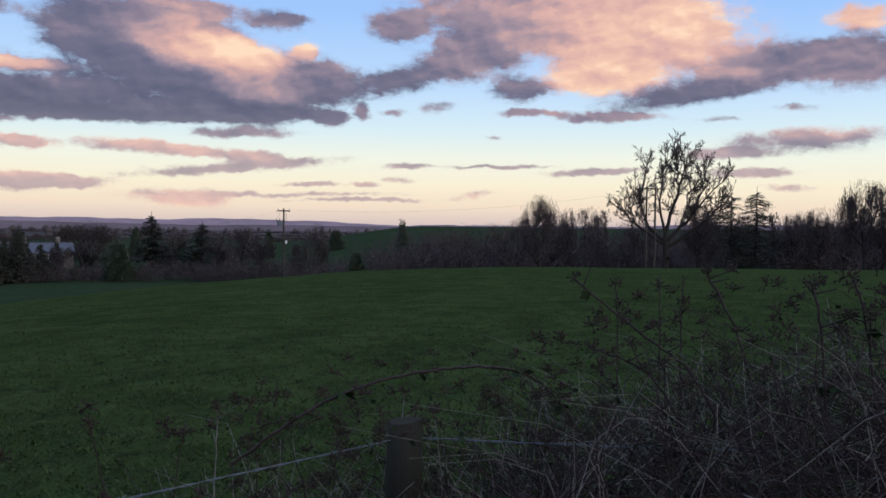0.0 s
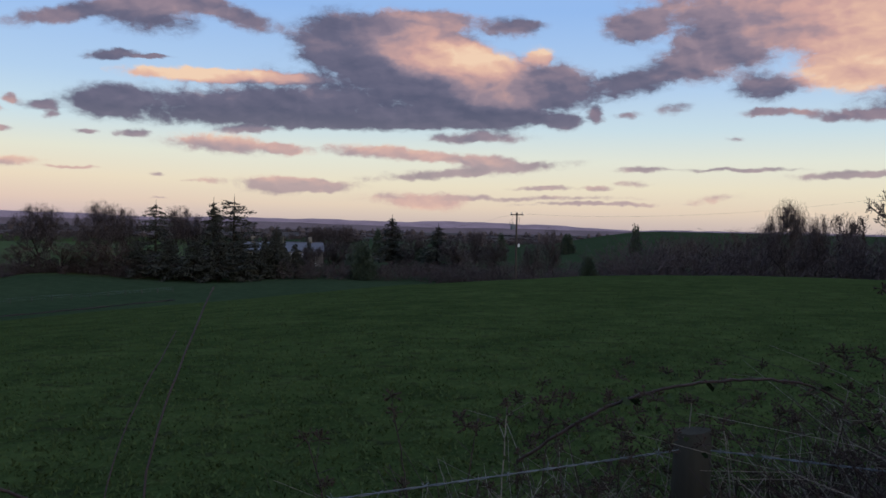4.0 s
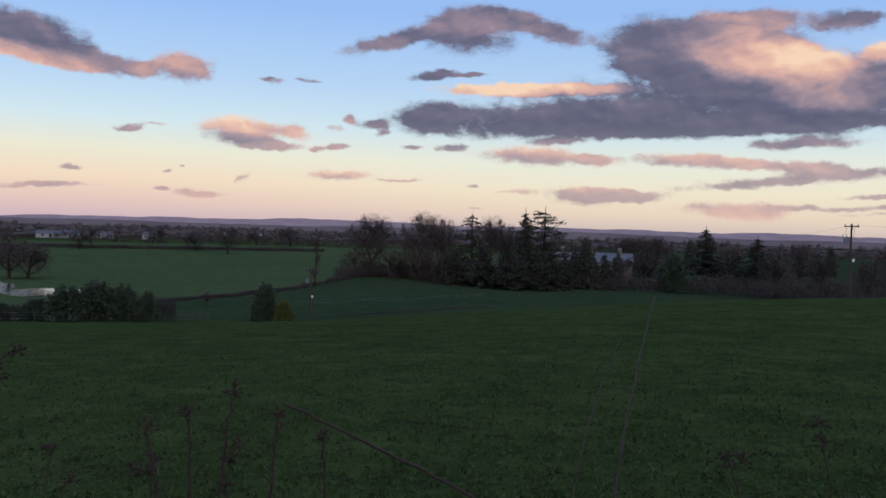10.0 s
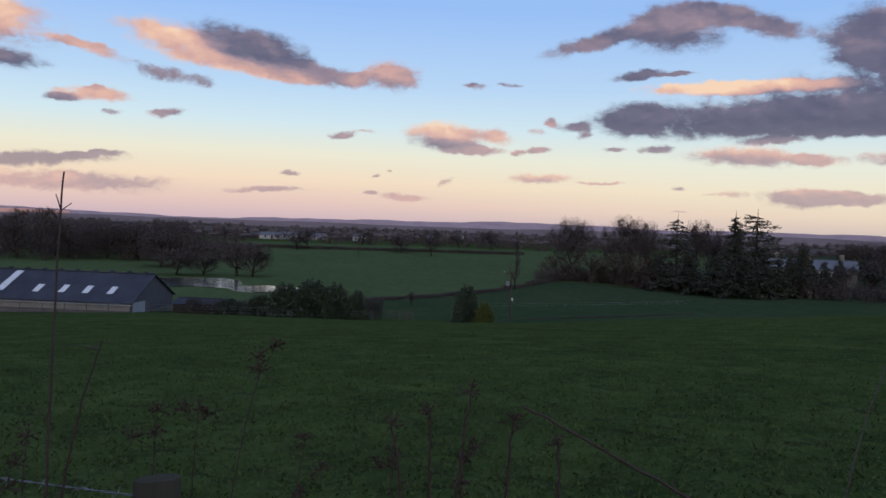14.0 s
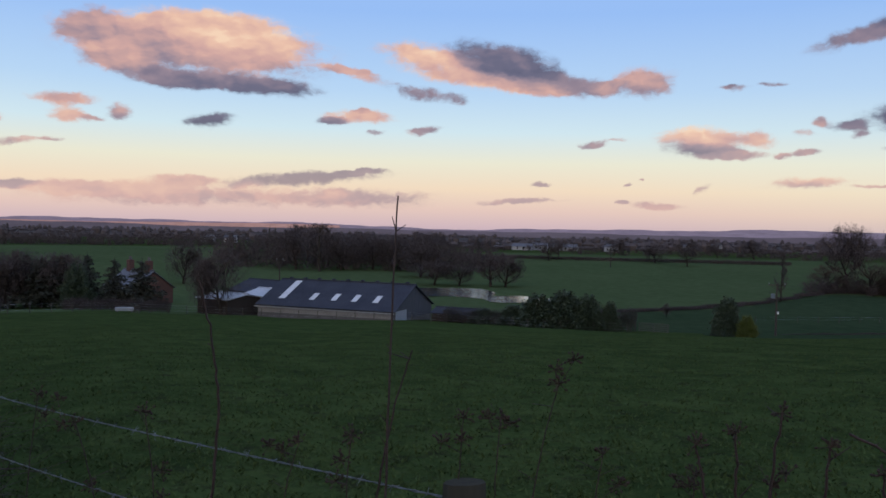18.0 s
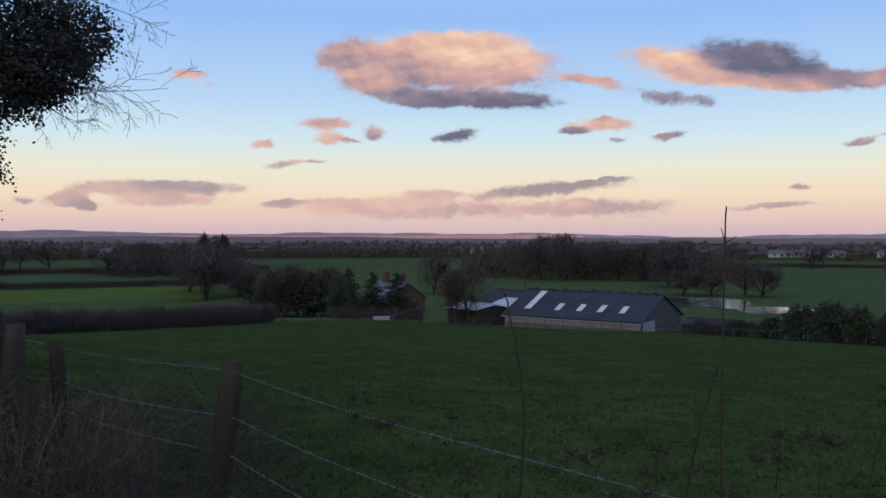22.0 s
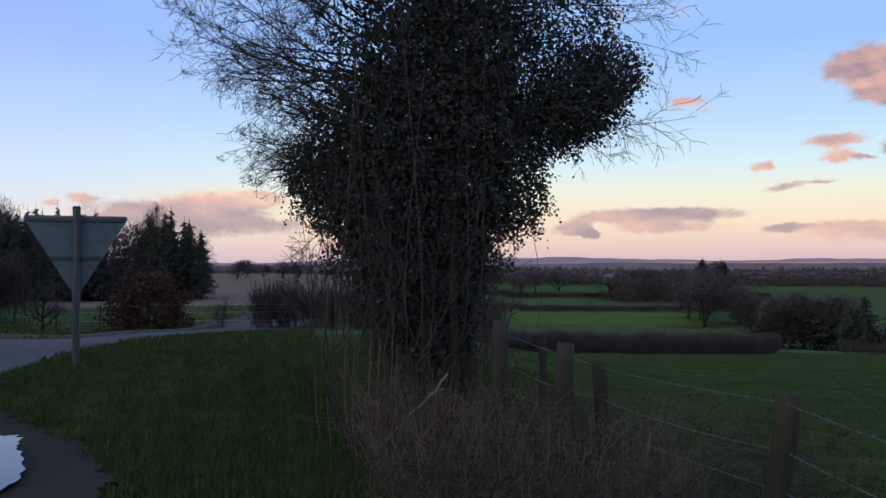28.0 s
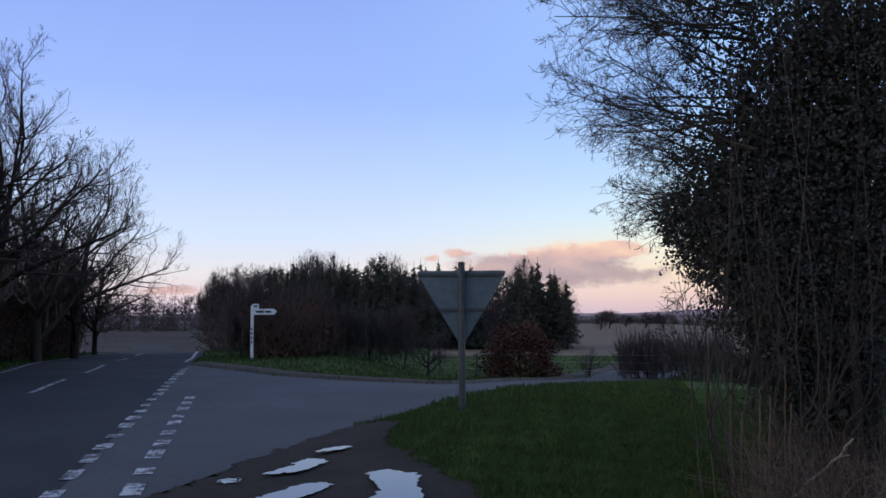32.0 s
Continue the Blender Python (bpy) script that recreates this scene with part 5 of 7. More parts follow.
STEEL = material("galvanised_steel", mottled((0.22, 0.24, 0.26), (0.34, 0.36, 0.38), 3.0, 20.0, relief=0.1), 0.45, 0.5)
STEEL.node_tree.nodes["Principled BSDF"].inputs["Metallic"].default_value = 0.7
SIGN_GREY = material("grey_sign_back", mottled((0.065, 0.088, 0.108), (0.09, 0.118, 0.14), 1.0, 8.0, relief=0.05), 0.55, 0.4)
WHITE = material("white_paint", mottled((0.55, 0.56, 0.57), (0.72, 0.73, 0.74), 2.0, 15.0, relief=0.1), 0.5, 0.4)
BLACK = material("black_paint", mottled((0.012, 0.012, 0.013), (0.025, 0.025, 0.026), 2.0, 15.0, relief=0.1), 0.6, 0.3)
def plain(colour):
    def build(t, b):
        b.inputs["Base Color"].default_value = (*colour, 1)
    return build


DARKGLASS = material("dark_window_glass", plain((0.02, 0.02, 0.025)), 0.08, 0.6)


def box(name, lo, hi, mat, bevel=0.0):
    """A box between two corners, its edges eased where bevel is given."""
    bm = bmesh.new()
    bmesh.ops.create_cube(bm, size=1.0)
    for v in bm.verts:
        v.co = Vector(((lo[i] + hi[i]) / 2 + v.co[i] * (hi[i] - lo[i])) for i in range(3))
    if bevel:
        bmesh.ops.bevel(bm, geom=bm.edges[:], offset=bevel, segments=2, affect="EDGES")
    me = bpy.data.meshes.new(name)
    bm.to_mesh(me)
    bm.free()
    me.materials.append(mat)
    return me


def roof_sheet(name, p, along, down, thick, mat, corr=0.0, pitch=0.35):
    """A roof slope: from the ridge corner p, along the ridge and down the slope, corrugated where corr is given."""
    p, along, down = Vector(p), Vector(along), Vector(down)
    nrm = along.cross(down).normalized()
    if nrm.z < 0:
        nrm = -nrm
    n = max(1, int(along.length / pitch)) if corr else 1
    n = min(n, 90) * (2 if corr else 1)
    v, f = [], []
    for i in range(n + 1):
        o = p + along * (i / n) + nrm * (corr if i % 2 else 0)
        v += [o, o + down, o - nrm * thick, o + down - nrm * thick]
    for i in range(n):
        a, b = i * 4, i * 4 + 4
        f += [(a, b, b + 1, a + 1), (a + 2, a + 3, b + 3, b + 2), (a + 1, b + 1, b + 3, a + 3), (a, a + 2, b + 2, b)]
    f += [(0, 1, 3, 2), (n * 4, n * 4 + 2, n * 4 + 3, n * 4 + 1)]
    return mesh_from(name, [tuple(q) for q in v], f, mat)


def gable_wall(name, x, y0, y1, z0, ze, zr, mat, thick=0.2):
    ym = (y0 + y1) / 2
    v = [(x + dx, y, z) for dx in (-thick / 2, thick / 2) for y, z in ((y0, z0), (y1, z0), (y1, ze), (ym, zr), (y0, ze))]
    f = [(0, 1, 2, 3, 4), (9, 8, 7, 6, 5)] + [(i, i + 5, (i + 1) % 5 + 5, (i + 1) % 5) for i in range(5)]
    return mesh_from(name, v, f, mat)


def building(name, x, y, turn, length, depth, eave, ridge, wall, roof, label, category, sink=0.4):
    """A gabled building: local x along the front eave, local y into the depth, from its front left corner."""
    g = ground(x, y) - sink
    ob = thing(name, x, y, g, turn)
    part("front_wall", box("front_wall", (0, 0, 0), (length, 0.2, eave), wall), ob)
    part("back_wall", box("back_wall", (0, depth - 0.2, 0), (length, depth, eave), wall), ob)
    for gx in (0.1, length - 0.1):
        part("gable", gable_wall("gable", gx, 0.2, depth - 0.2, 0, eave, ridge - 0.08, wall), ob)
    o = 0.35
    k = (ridge - eave) / (depth / 2)
    slope = roof_sheet("roof_slope", (-o, depth / 2, ridge + 0.1), (length + 2 * o, 0, 0), (0, -depth / 2 - o, -k * (depth / 2 + o)), 0.08, roof, 0.05 if roof is not SLATE else 0.0)
    back = roof_sheet("roof_slope", (-o, depth / 2, ridge + 0.1), (length + 2 * o, 0, 0), (0, depth / 2 + o, -k * (depth / 2 + o)), 0.08, roof, 0.05 if roof is not SLATE else 0.0)
    front = part("roof_slope", slope, ob)
    part("roof_slope", back, ob)
    part("ridge", box("ridge", (-o, depth / 2 - 0.18, ridge + 0.08), (length + o, depth / 2 + 0.18, ridge + 0.24), roof, 0.04), ob)
    tagged(ob, label, category)
    return ob, k


# the long barn: front eave turned a little from the line of sight
bx, by = at(78.4, 122)
barn, bk = building("barn", bx, by, 46, 20.6, 14.0, 2.75, 5.8, CONCRETE, ASBESTOS, "long low barn with a grey corrugated fibre-cement roof", "barn", 1.0)
for i, (sx, sy) in enumerate(((7.2, 2.3), (10.5, 2.4), (13.6, 2.4), (16.8, 2.4))):
    z = 2.75 + bk * sy + 0.24
    part("skylight", roof_sheet("skylight", (sx, sy + 0.9, z + bk * 0.9), (0.8, 0, 0), (0, -1.8, -bk * 1.8), 0.02, SKYLIGHT), barn, "pale translucent roof light")
part("skylight", roof_sheet("skylight", (2.4, 6.4, 2.75 + bk * 6.4 + 0.24), (1.0, 0, 0), (0, -5.0, -bk * 5.0), 0.02, SKYLIGHT), barn, "pale translucent roof light")
for i in range(9):
    part("ridge_vent", box("ridge_vent", (1.0 + i * 2.3, 6.8, 6.05), (1.5 + i * 2.3, 7.2, 6.25), ASBESTOS, 0.03), barn)
part("door", box("door", (20.66, 0.4, 0.5), (20.74, 4.2, 2.7), DULLTIN, 0.02), barn, "pale sheeted door")
part("gable_boarding", gable_wall("gable_boarding", 20.62, 0.3, 13.7, 1.4, 2.85, 5.7, GREYBOARD, 0.05), barn, "grey boarded gable")
part("wall_cladding", box("wall_cladding", (0.1, -0.05, 1.7), (20.5, -0.005, 2.5), PALESHEET), barn, "pale sheet cladding under the eave")
part("gutter", box("gutter", (-0.3, -0.5, 2.42), (20.9, -0.36, 2.54), STEEL), barn)

# low open sheds at its left, with pale tin roofs
sx, sy = at(82.2, 128)
shed, _ = building("open_shed", sx, sy, 30, 6.5, 7.0, 2.6, 3.2, BOARD, TIN, "low dark shed with a pale tin roof", "shed", 0.4)
sx, sy = at(79.6, 130)
shed2, _ = building("open_shed", sx, sy, 36, 5.0, 9.0, 3.0, 3.9, BOARD, TIN, "open-fronted shed with a pale tin roof", "shed", 0.4)
sx, sy = at(80.2, 146)
shed3, _ = building("open_shed", sx, sy, 30, 9.0, 9.0, 3.2, 4.8, BOARD, ASBESTOS, "grey-roofed shed behind the barn", "shed", 0.2)
sx, sy = at(66.9, 118)
shed4, _ = building("open_shed", sx, sy, 46, 7.0, 5.0, 1.5, 2.0, BOARD, ASBESTOS, "low dark lean-to beside the barn", "shed", 0.4)
sx, sy = at(94.6, 190)
shed5, _ = building("open_shed", sx, sy, 20, 6.0, 6.0, 2.6, 4.0, BOARD, SLATE, "small dark outbuilding behind the hedge", "shed", 0.3)

# the brick farmhouse
hx, hy = at(87.8, 160)
house, hk = building("farmhouse", hx, hy, 28, 8.6, 8.0, 4.6, 7.4, BRICK, SLATE, "red brick farmhouse with a slate roof and two chimneys", "house", 1.9)
for cx in (1.2, 6.9):
    stack = part("chimney", box("chimney", (cx, 3.5, 6.4), (cx + 0.9, 4.5, 9.2), BRICK, 0.02), house)
    for q in (0.2, 0.6):
        part("chimney_pot", tubes("chimney_pot", [(cx + q + 0.05, 4.0, 9.15, cx + q + 0.05, 4.0, 9.8, 0.14, 0.11)], CONCRETE, 8), stack)
for wx in (1.0, 3.8, 6.6):
    for wz in (1.2, 3.2):
        win = part("window", box("window", (wx, -0.04, wz), (wx + 1.0, 0.06, wz + 1.2), WHITE, 0.01), house)
        part("pane", box("pane", (wx + 0.08, -0.05, wz + 0.08), (wx + 0.92, -0.03, wz + 1.12), DARKGLASS), win)

# the large pale house among the parkland trees
mx, my = at(28.6, 243)
manor, _ = building("country_house", mx, my, 28, 22.0, 12.0, 6.2, 8.6, STONE, SLATE, "large pale rendered house half hidden by trees", "house", 1.6)
for cx in (2.0, 10.0, 18.0):
    part("chimney", box("chimney", (cx, 5.4, 8.0), (cx + 1.1, 6.6, 10.2), STONE, 0.03), manor)
for wx in range(7):
    for wz in (1.2, 4.0):
        win = part("window", box("window", (1.4 + wx * 2.9, -0.04, wz), (2.5 + wx * 2.9, 0.06, wz + 1.7), WHITE, 0.01), manor)
        part("pane", box("pane", (1.5 + wx * 2.9, -0.05, wz + 0.1), (2.4 + wx * 2.9, -0.03, wz + 1.6), DARKGLASS), win)

# white cottages and sheds far over the plain
far_rng = random.Random(12)
DULLWHITE = material("grey_render", mottled((0.20, 0.20, 0.21), (0.34, 0.34, 0.35), 0.5, 5.0, relief=0.1), 0.8, 0.2)
for az, r, wide, high in ((61.5, 520, 16, 3.5), (60.2, 530, 12, 4), (58.9, 540, 20, 3.5), (55.4, 540, 9, 4.5), (51.0, 700, 14, 5), (48.7, 760, 10, 6), (104.3, 500, 7, 5), (100.8, 520, 7, 5.5), (80.5, 620, 10, 5), (82.0, 640, 12, 4.5), (71.2, 560, 8, 5)):
    x, y = at(az, r)
    ob, _ = building("cottage", x, y, az - 90 + 70 + far_rng.uniform(-15, 15), wide * 0.8, 7.0, high * 0.7, high * 0.7 + 1.8, DULLWHITE, SLATE, "white walled cottage far across the plain", "cottage", 0.2)
    ob["group"] = "cottages on the plain"
    for k in range(3):
        part("window", box("window", (wide * (0.2 + 0.25 * k), -0.05, 1.0), (wide * (0.2 + 0.25 * k) + 1.0, 0.05, 2.3), DARKGLASS), ob)

# the pond
POND = material("rippled_water", plain((0.012, 0.014, 0.014)), 0.16, 0.5)
WATER = material("still_water", plain((0.012, 0.014, 0.014)), 0.04, 0.5)


def sheet(name, outline, z, mat, wobble=0.0, seed=1, n=10):
    """A flat sheet inside a rounded outline of points, its edge uneven."""
    rng = np.random.default_rng(seed)
    pts = []
    m = len(outline)
    for i in range(m):
        p0, p1, p2, p3 = (np.array(outline[(i + k) % m], float) for k in (-1, 0, 1, 2))
        for j in range(n):
            t = j / n
            q = 0.5 * (2 * p1 + (p2 - p0) * t + (2 * p0 - 5 * p1 + 4 * p2 - p3) * t * t + (3 * p1 - p0 - 3 * p2 + p3) * t ** 3)
            pts.append(q + rng.normal(size=2) * wobble)
    v = [(q[0], q[1], z(q[0], q[1]) if callable(z) else z) for q in pts]
    return mesh_from(name, v, [tuple(range(len(v)))], mat)


pz = max(ground(*at(az, r)) for az in (60, 63, 66) for r in (170, 185, 204)) + 0.05
for a, (r0, r1), (z0, z1) in (("pond", (178, 206), (62.6, 68.5)), ("pond", (166, 186), (58.6, 63.4))):
    am, rm = (z0 + z1) / 2, (r0 + r1) / 2
    pond = new(a, sheet("pond", [at(z0, rm), at(z0 + 0.9, r1 - 2), at(am, r1), at(z1 - 0.6, r1 - 3), at(z1, rm), at(z1 - 0.9, r0 + 2), at(am, r0 + 3), at(z0 + 0.8, r0)], pz, POND, 0.25))
    tagged(pond, "still farm pond reflecting the evening sky", "water", kind="structure")


# ---- overhead line poles ----
def pole(name, x, y, top, label, arm=1.6, legs=1, gear=False, turn=0.0):
    g = ground(x, y)
    ob = thing(name, x, y, g, turn)
    h = top - g
    for i in range(legs):
        dx = (i - (legs - 1) / 2) * 1.1
        part("post", tubes("post", [(dx, 0, -0.3, dx, 0, h * 0.5, 0.15, 0.13), (dx, 0, h * 0.5, dx, 0, h, 0.13, 0.10)], WOOD_DARK, 8), ob)
    part("crossarm", box("crossarm", (-arm / 2, -0.06, h - 0.35), (arm / 2, 0.06, h - 0.22), WOOD_DARK, 0.01), ob)
    for i in range(3):
        ix = -arm / 2 + 0.1 + i * (arm - 0.2) / 2
        part("insulator", tubes("insulator", [(ix, 0, h - 0.22, ix, 0, h + 0.02, 0.05, 0.04)], STEEL, 6), ob)
    if gear:
        tr = part("transformer", box("transformer", (-0.75, -0.25, h - 2.1), (-0.2, 0.25, h - 1.45), SIGN_GREY, 0.05), ob, "grey pole transformer")
        part("bushing", tubes("bushing", [(-0.9, 0, h - 1.5, -0.9, 0, h - 1.2, 0.05, 0.04), (-0.5, 0, h - 1.5, -0.5, 0, h - 1.2, 0.05, 0.04)], BLACK, 6), tr)
        part("notice", box("notice", (0.12, -0.3, h - 4.2), (0.34, -0.27, h - 3.85), WHITE), ob, "small white notice plate")
        segs = [(-0.7, 0, h - 1.3, -0.5, 0, h - 0.6, 0.012, 0.012), (-0.5, 0, h - 0.6, -0.75, 0, h - 0.25, 0.012, 0.012), (0.3, 0, h - 1.6, 0.3, 0, h - 0.5, 0.02, 0.02)]
        part("cable", tubes("cable", segs, BLACK, 4), ob)
    return tagged(ob, label, "pole")


pole("utility_pole", -19.2, 102.6, EYE + 1.75, "wooden power pole with transformer on the hill crest", 1.6, 1, True, 30)
pole("utility_pole", 24.7, 101.7, EYE + 4.9, "twin-legged wooden power pole on the hill crest", 2.6, 2, False, 10)
pb = pole("utility_pole", -87.5, 88.0, EYE - 6.5, "pale wooden power pole with transformer in the valley", 2.2, 1, True, 45)
px_, py_ = at(55.0, 300)
pole("utility_pole", px_, py_, ground(px_, py_) + 7.5, "distant wooden power pole in the green field", 2.4, 1, False, 60)
px_, py_ = at(77.0, 165)
pole("utility_pole", px_, py_, ground(px_, py_) + 8.0, "wooden power pole behind the barn", 1.4, 1, False, 60)


def wire(name, a, b, sag, r, label, n=16):
    pts = [tuple(a[k] + (b[k] - a[k]) * i / n - (sag * 4 * (i / n) * (1 - i / n) if k == 2 else 0) for k in range(3)) for i in range(n + 1)]
    ob = new(name, tubes(name, [(*pts[i], *pts[i + 1], r, r) for i in range(n)], BLACK, 4))
    return tagged(ob, label, "cable")


wire("overhead_cable", (-19.2, 102.6, EYE + 1.6), (-87.5, 88.0, EYE - 6.8), 2.5, 0.006, "sagging overhead power cable")
wire("overhead_cable", (-19.2, 102.6, EYE + 1.6), (24.7, 101.7, EYE + 4.6), 1.2, 0.006, "sagging overhead power cable")

# ---- hedges and fences of the valley ----
def line_at(a, b):
    return at(*a), at(*b)


hedge("thorn", *line_at((44.5, 128), (33, 158)), 0.28, 0.5, "low rough hedge across the lower pasture", "field hedges", 9)
hedge("thorn", *line_at((56, 152), (49, 172)), 0.7, 1.8, "low brown field bank on the valley side", "field hedges", 9)
hedge("thorn", *line_at((49, 172), (42, 205)), 0.8, 2.0, "brown field hedge on the valley side", "field hedges", 9)
hedge("thorn", *line_at((42, 205), (36, 212)), 1.2, 2.4, "brown field hedge on the valley side", "field hedges", 9)
hedge("thorn", *line_at((66, 345), (44, 352)), 1.5, 1.8, "dark clipped hedge along the far field", "field hedges", 14)
hedge("green", *line_at((66, 117), (59.5, 115)), 2.0, 3.0, "dark hedge by the farmyard", "farm hedges", 7, 5.2)
hedge("green", *line_at((59.5, 115), (53.5, 113.5)), 2.4, 3.0, "tall dark hedge by the farmyard", "farm hedges", 7, 4.9)
hedge("thorn", *line_at((105.5, 62), (94, 112)), 3.1, 1.7, "tall leafless boundary hedge of the pasture", "boundary hedge", 5, 4.5)
hedge("thorn", *line_at((113, 50), (105.5, 62)), 2.7, 1.7, "tall leafless boundary hedge of the pasture", "boundary hedge", 5, 4.4)
hedge("thorn", *line_at((96, 250), (118, 248)), 1.8, 2.2, "dark hedge behind a bright green field", "field hedges", 12)
hedge("thorn", *line_at((94, 310), (116, 305)), 2.0, 2.2, "dark hedge between far fields", "field hedges", 14)
hedge("thorn", *line_at((90, 128), (84, 124)), 1.6, 1.6, "low garden hedge before the farmhouse", "farm hedges", 6)


def run_fence(a, b, n, high, wires, label, post_r=0.055, mat=None):
    """A post and wire fence as one thing: each post and each strand a part."""
    ob = thing("fence", a[0], a[1], ground(*a))
    gz = ground(*a)
    pts = []
    for i in range(n + 1):
        x, y = a[0] + (b[0] - a[0]) * i / n, a[1] + (b[1] - a[1]) * i / n
        z = ground(x, y)
        pts.append((x - a[0], y - a[1], z - gz))
        lx, ly = far_rng.gauss(0, 0.03), far_rng.gauss(0, 0.03)
        hh = high * far_rng.uniform(0.92, 1.05)
        q = pts[-1]
        part("post", tubes("post", [(q[0], q[1], q[2] - 0.2, q[0] + lx, q[1] + ly, q[2] + hh, post_r, post_r * 0.92)], mat or WOOD_OLD, 6), ob)
    for w in wires:
        part("strand", tubes("strand", [(*pts[i][:2], pts[i][2] + w, *pts[i + 1][:2], pts[i + 1][2] + w, 0.006, 0.006) for i in range(n)], STEEL, 3), ob)
    return tagged(ob, label, "fence")


f0, f1, f2, f3 = at(98, 113), at(84, 119), at(78, 119.5), at(67, 112)
run_fence(f0, f1, 12, 1.25, (0.4, 0.8, 1.1), "post and wire fence below the farmhouse")
run_fence(f1, f3, 14, 1.25, (0.4, 0.8, 1.1), "post and wire fence along the barn")
run_fence(f3, at(54, 111), 12, 1.15, (0.4, 0.8, 1.1), "post and wire fence below the hedge")
run_fence(at(46, 150), at(33, 176), 12, 1.0, (0.5, 0.9), "old wire fence across the lower pasture")


def rails(name, x, y, turn, length, high, n, mat, label, r=0.04):
    ob = thing(name, x, y, ground(x, y), turn)
    for i in range(n):
        z = 0.15 + (high - 0.2) * i / (n - 1)
        part("rail", box("rail", (0, -r / 2, z), (length, r / 2, z + 0.08), mat, 0.005), ob)
    for px0 in (0.0, length / 2, length):
        part("upright", box("upright", (px0 - 0.05, -r, 0), (px0 + 0.05, r, high), mat, 0.005), ob)
    return tagged(ob, label, "gate")


gx, gy = at(53.2, 117)
rails("field_gate", gx, gy, 40, 3.8, 1.2, 5, WOOD_OLD, "weathered wooden field gate by the hedge end")
gx, gy = at(86.2, 116)
rails("hurdle_gate", gx, gy, 10, 3.6, 1.2, 4, WOOD_OLD, "weathered wooden gate below the farmhouse")
tx, ty = at(87.2, 115)
trough = thing("water_trough", tx, ty, ground(tx, ty), 80)
part("tank", box("tank", (0, 0, 0.15), (2.2, 0.7, 0.6), DULLTIN, 0.03), trough)
for q in (0.15, 1.9):
    part("foot", box("foot", (q, 0.05, -0.1), (q + 0.15, 0.65, 0.16), CONCRETE, 0.01), trough)
tagged(trough, "pale metal water trough by the farm fence", "trough")



# ---- the road junction behind the walker ----
ASPHALT = material("worn_asphalt", mottled((0.019, 0.019, 0.022), (0.038, 0.038, 0.042), 0.5, 30.0, relief=0.6, dist=0.008), 0.95, 0.12)
ASPHALT_OLD = material("pale_old_asphalt", mottled((0.043, 0.044, 0.049), (0.073, 0.074, 0.080), 0.4, 26.0, relief=0.6, dist=0.008), 0.95, 0.15)


def worn_paint(t, b):
    f = tex(t, 7.0, 6.0, 0.75)
    c = ramp(t, f, ((0.48, (0.030, 0.030, 0.032)), (0.54, (0.32, 0.32, 0.33)), (0.85, (0.42, 0.42, 0.42))))
    t.links.new(c, b.inputs["Base Color"])


ROADPAINT = material("worn_road_paint", worn_paint, 0.7, 0.3)
LINE_D, LINE_N = (-0.468, -0.884), (0.884, -0.468)


def on_road(s, n):
    """A place s metres along the main road and n metres off the line that passes the walker, with the road's bend."""
    n = n + 0.0007 * max(0.0, s - 24.0) ** 2
    return (s * LINE_D[0] + n * LINE_N[0], s * LINE_D[1] + n * LINE_N[1])


def road_z(x, y, lift):
    return ground(x, y) + lift


def ribbon(name, s0, s1, n0, n1, lift, mat, stepping=1.0):
    k = max(2, int(abs(s1 - s0) / stepping) + 1)
    v, f = [], []
    for i in range(k):
        s = s0 + (s1 - s0) * i / (k - 1)
        m = max(1, int(abs(n1 - n0) / 0.8))
        for j in range(m + 1):
            x, y = on_road(s, n0 + (n1 - n0) * j / m)
            v.append((x, y, road_z(x, y, lift)))
    w = m + 1
    for i in range(k - 1):
        for j in range(m):
            f.append((i * w + j, i * w + j + 1, i * w + w + j + 1, i * w + w + j))
    return mesh_from(name, v, f, mat)


R_EDGE, R_MID, R_LEFT = 1.5, 4.0, 6.5
road = new("road", ribbon("road", -60, 150, R_EDGE - 0.15, R_LEFT + 0.15, 0.022, ASPHALT))
tagged(road, "dark wet asphalt country road bending away", "road", kind="structure")


def curve(pts, n=8):
    out = []
    m = len(pts)
    for i in range(m - 1):
        p0, p1, p2, p3 = (np.array(pts[min(max(i + k, 0), m - 1)], float) for k in (-1, 0, 1, 2))
        for j in range(n):
            t = j / n
            out.append(0.5 * (2 * p1 + (p2 - p0) * t + (2 * p0 - 5 * p1 + 4 * p2 - p3) * t * t + (3 * p1 - p0 - 3 * p2 + p3) * t ** 3))
    out.append(np.array(pts[-1], float))
    return out


near_edge = curve([on_road(7.2, 1.5), (-4.9, -8.9), (-8.3, -10.9), (-11.7, -12.9), (-15.5, -14.9), (-24, -18.6), (-40, -25)])
far_edge = curve([on_road(28.6, 1.5), (-12.0, -23.0), (-11.7, -19.6), (-12.6, -17.6), (-15.6, -18.3), (-24, -22.2), (-40, -29)])


def between(name, a, b, lift, mat, m=6):
    v, f = [], []
    for p, q in zip(a, b):
        for j in range(m + 1):
            x, y = p + (q - p) * j / m
            v.append((x, y, road_z(x, y, lift)))
    w = m + 1
    for i in range(len(a) - 1):
        for j in range(m):
            f.append((i * w + j, i * w + j + 1, i * w + w + j + 1, i * w + w + j))
    return mesh_from(name, v, f, mat)


side_road = new("side_road", between("side_road", near_edge, far_edge, 0.026, ASPHALT_OLD, 14))
tagged(side_road, "pale worn asphalt side road at the junction", "road", kind="structure")

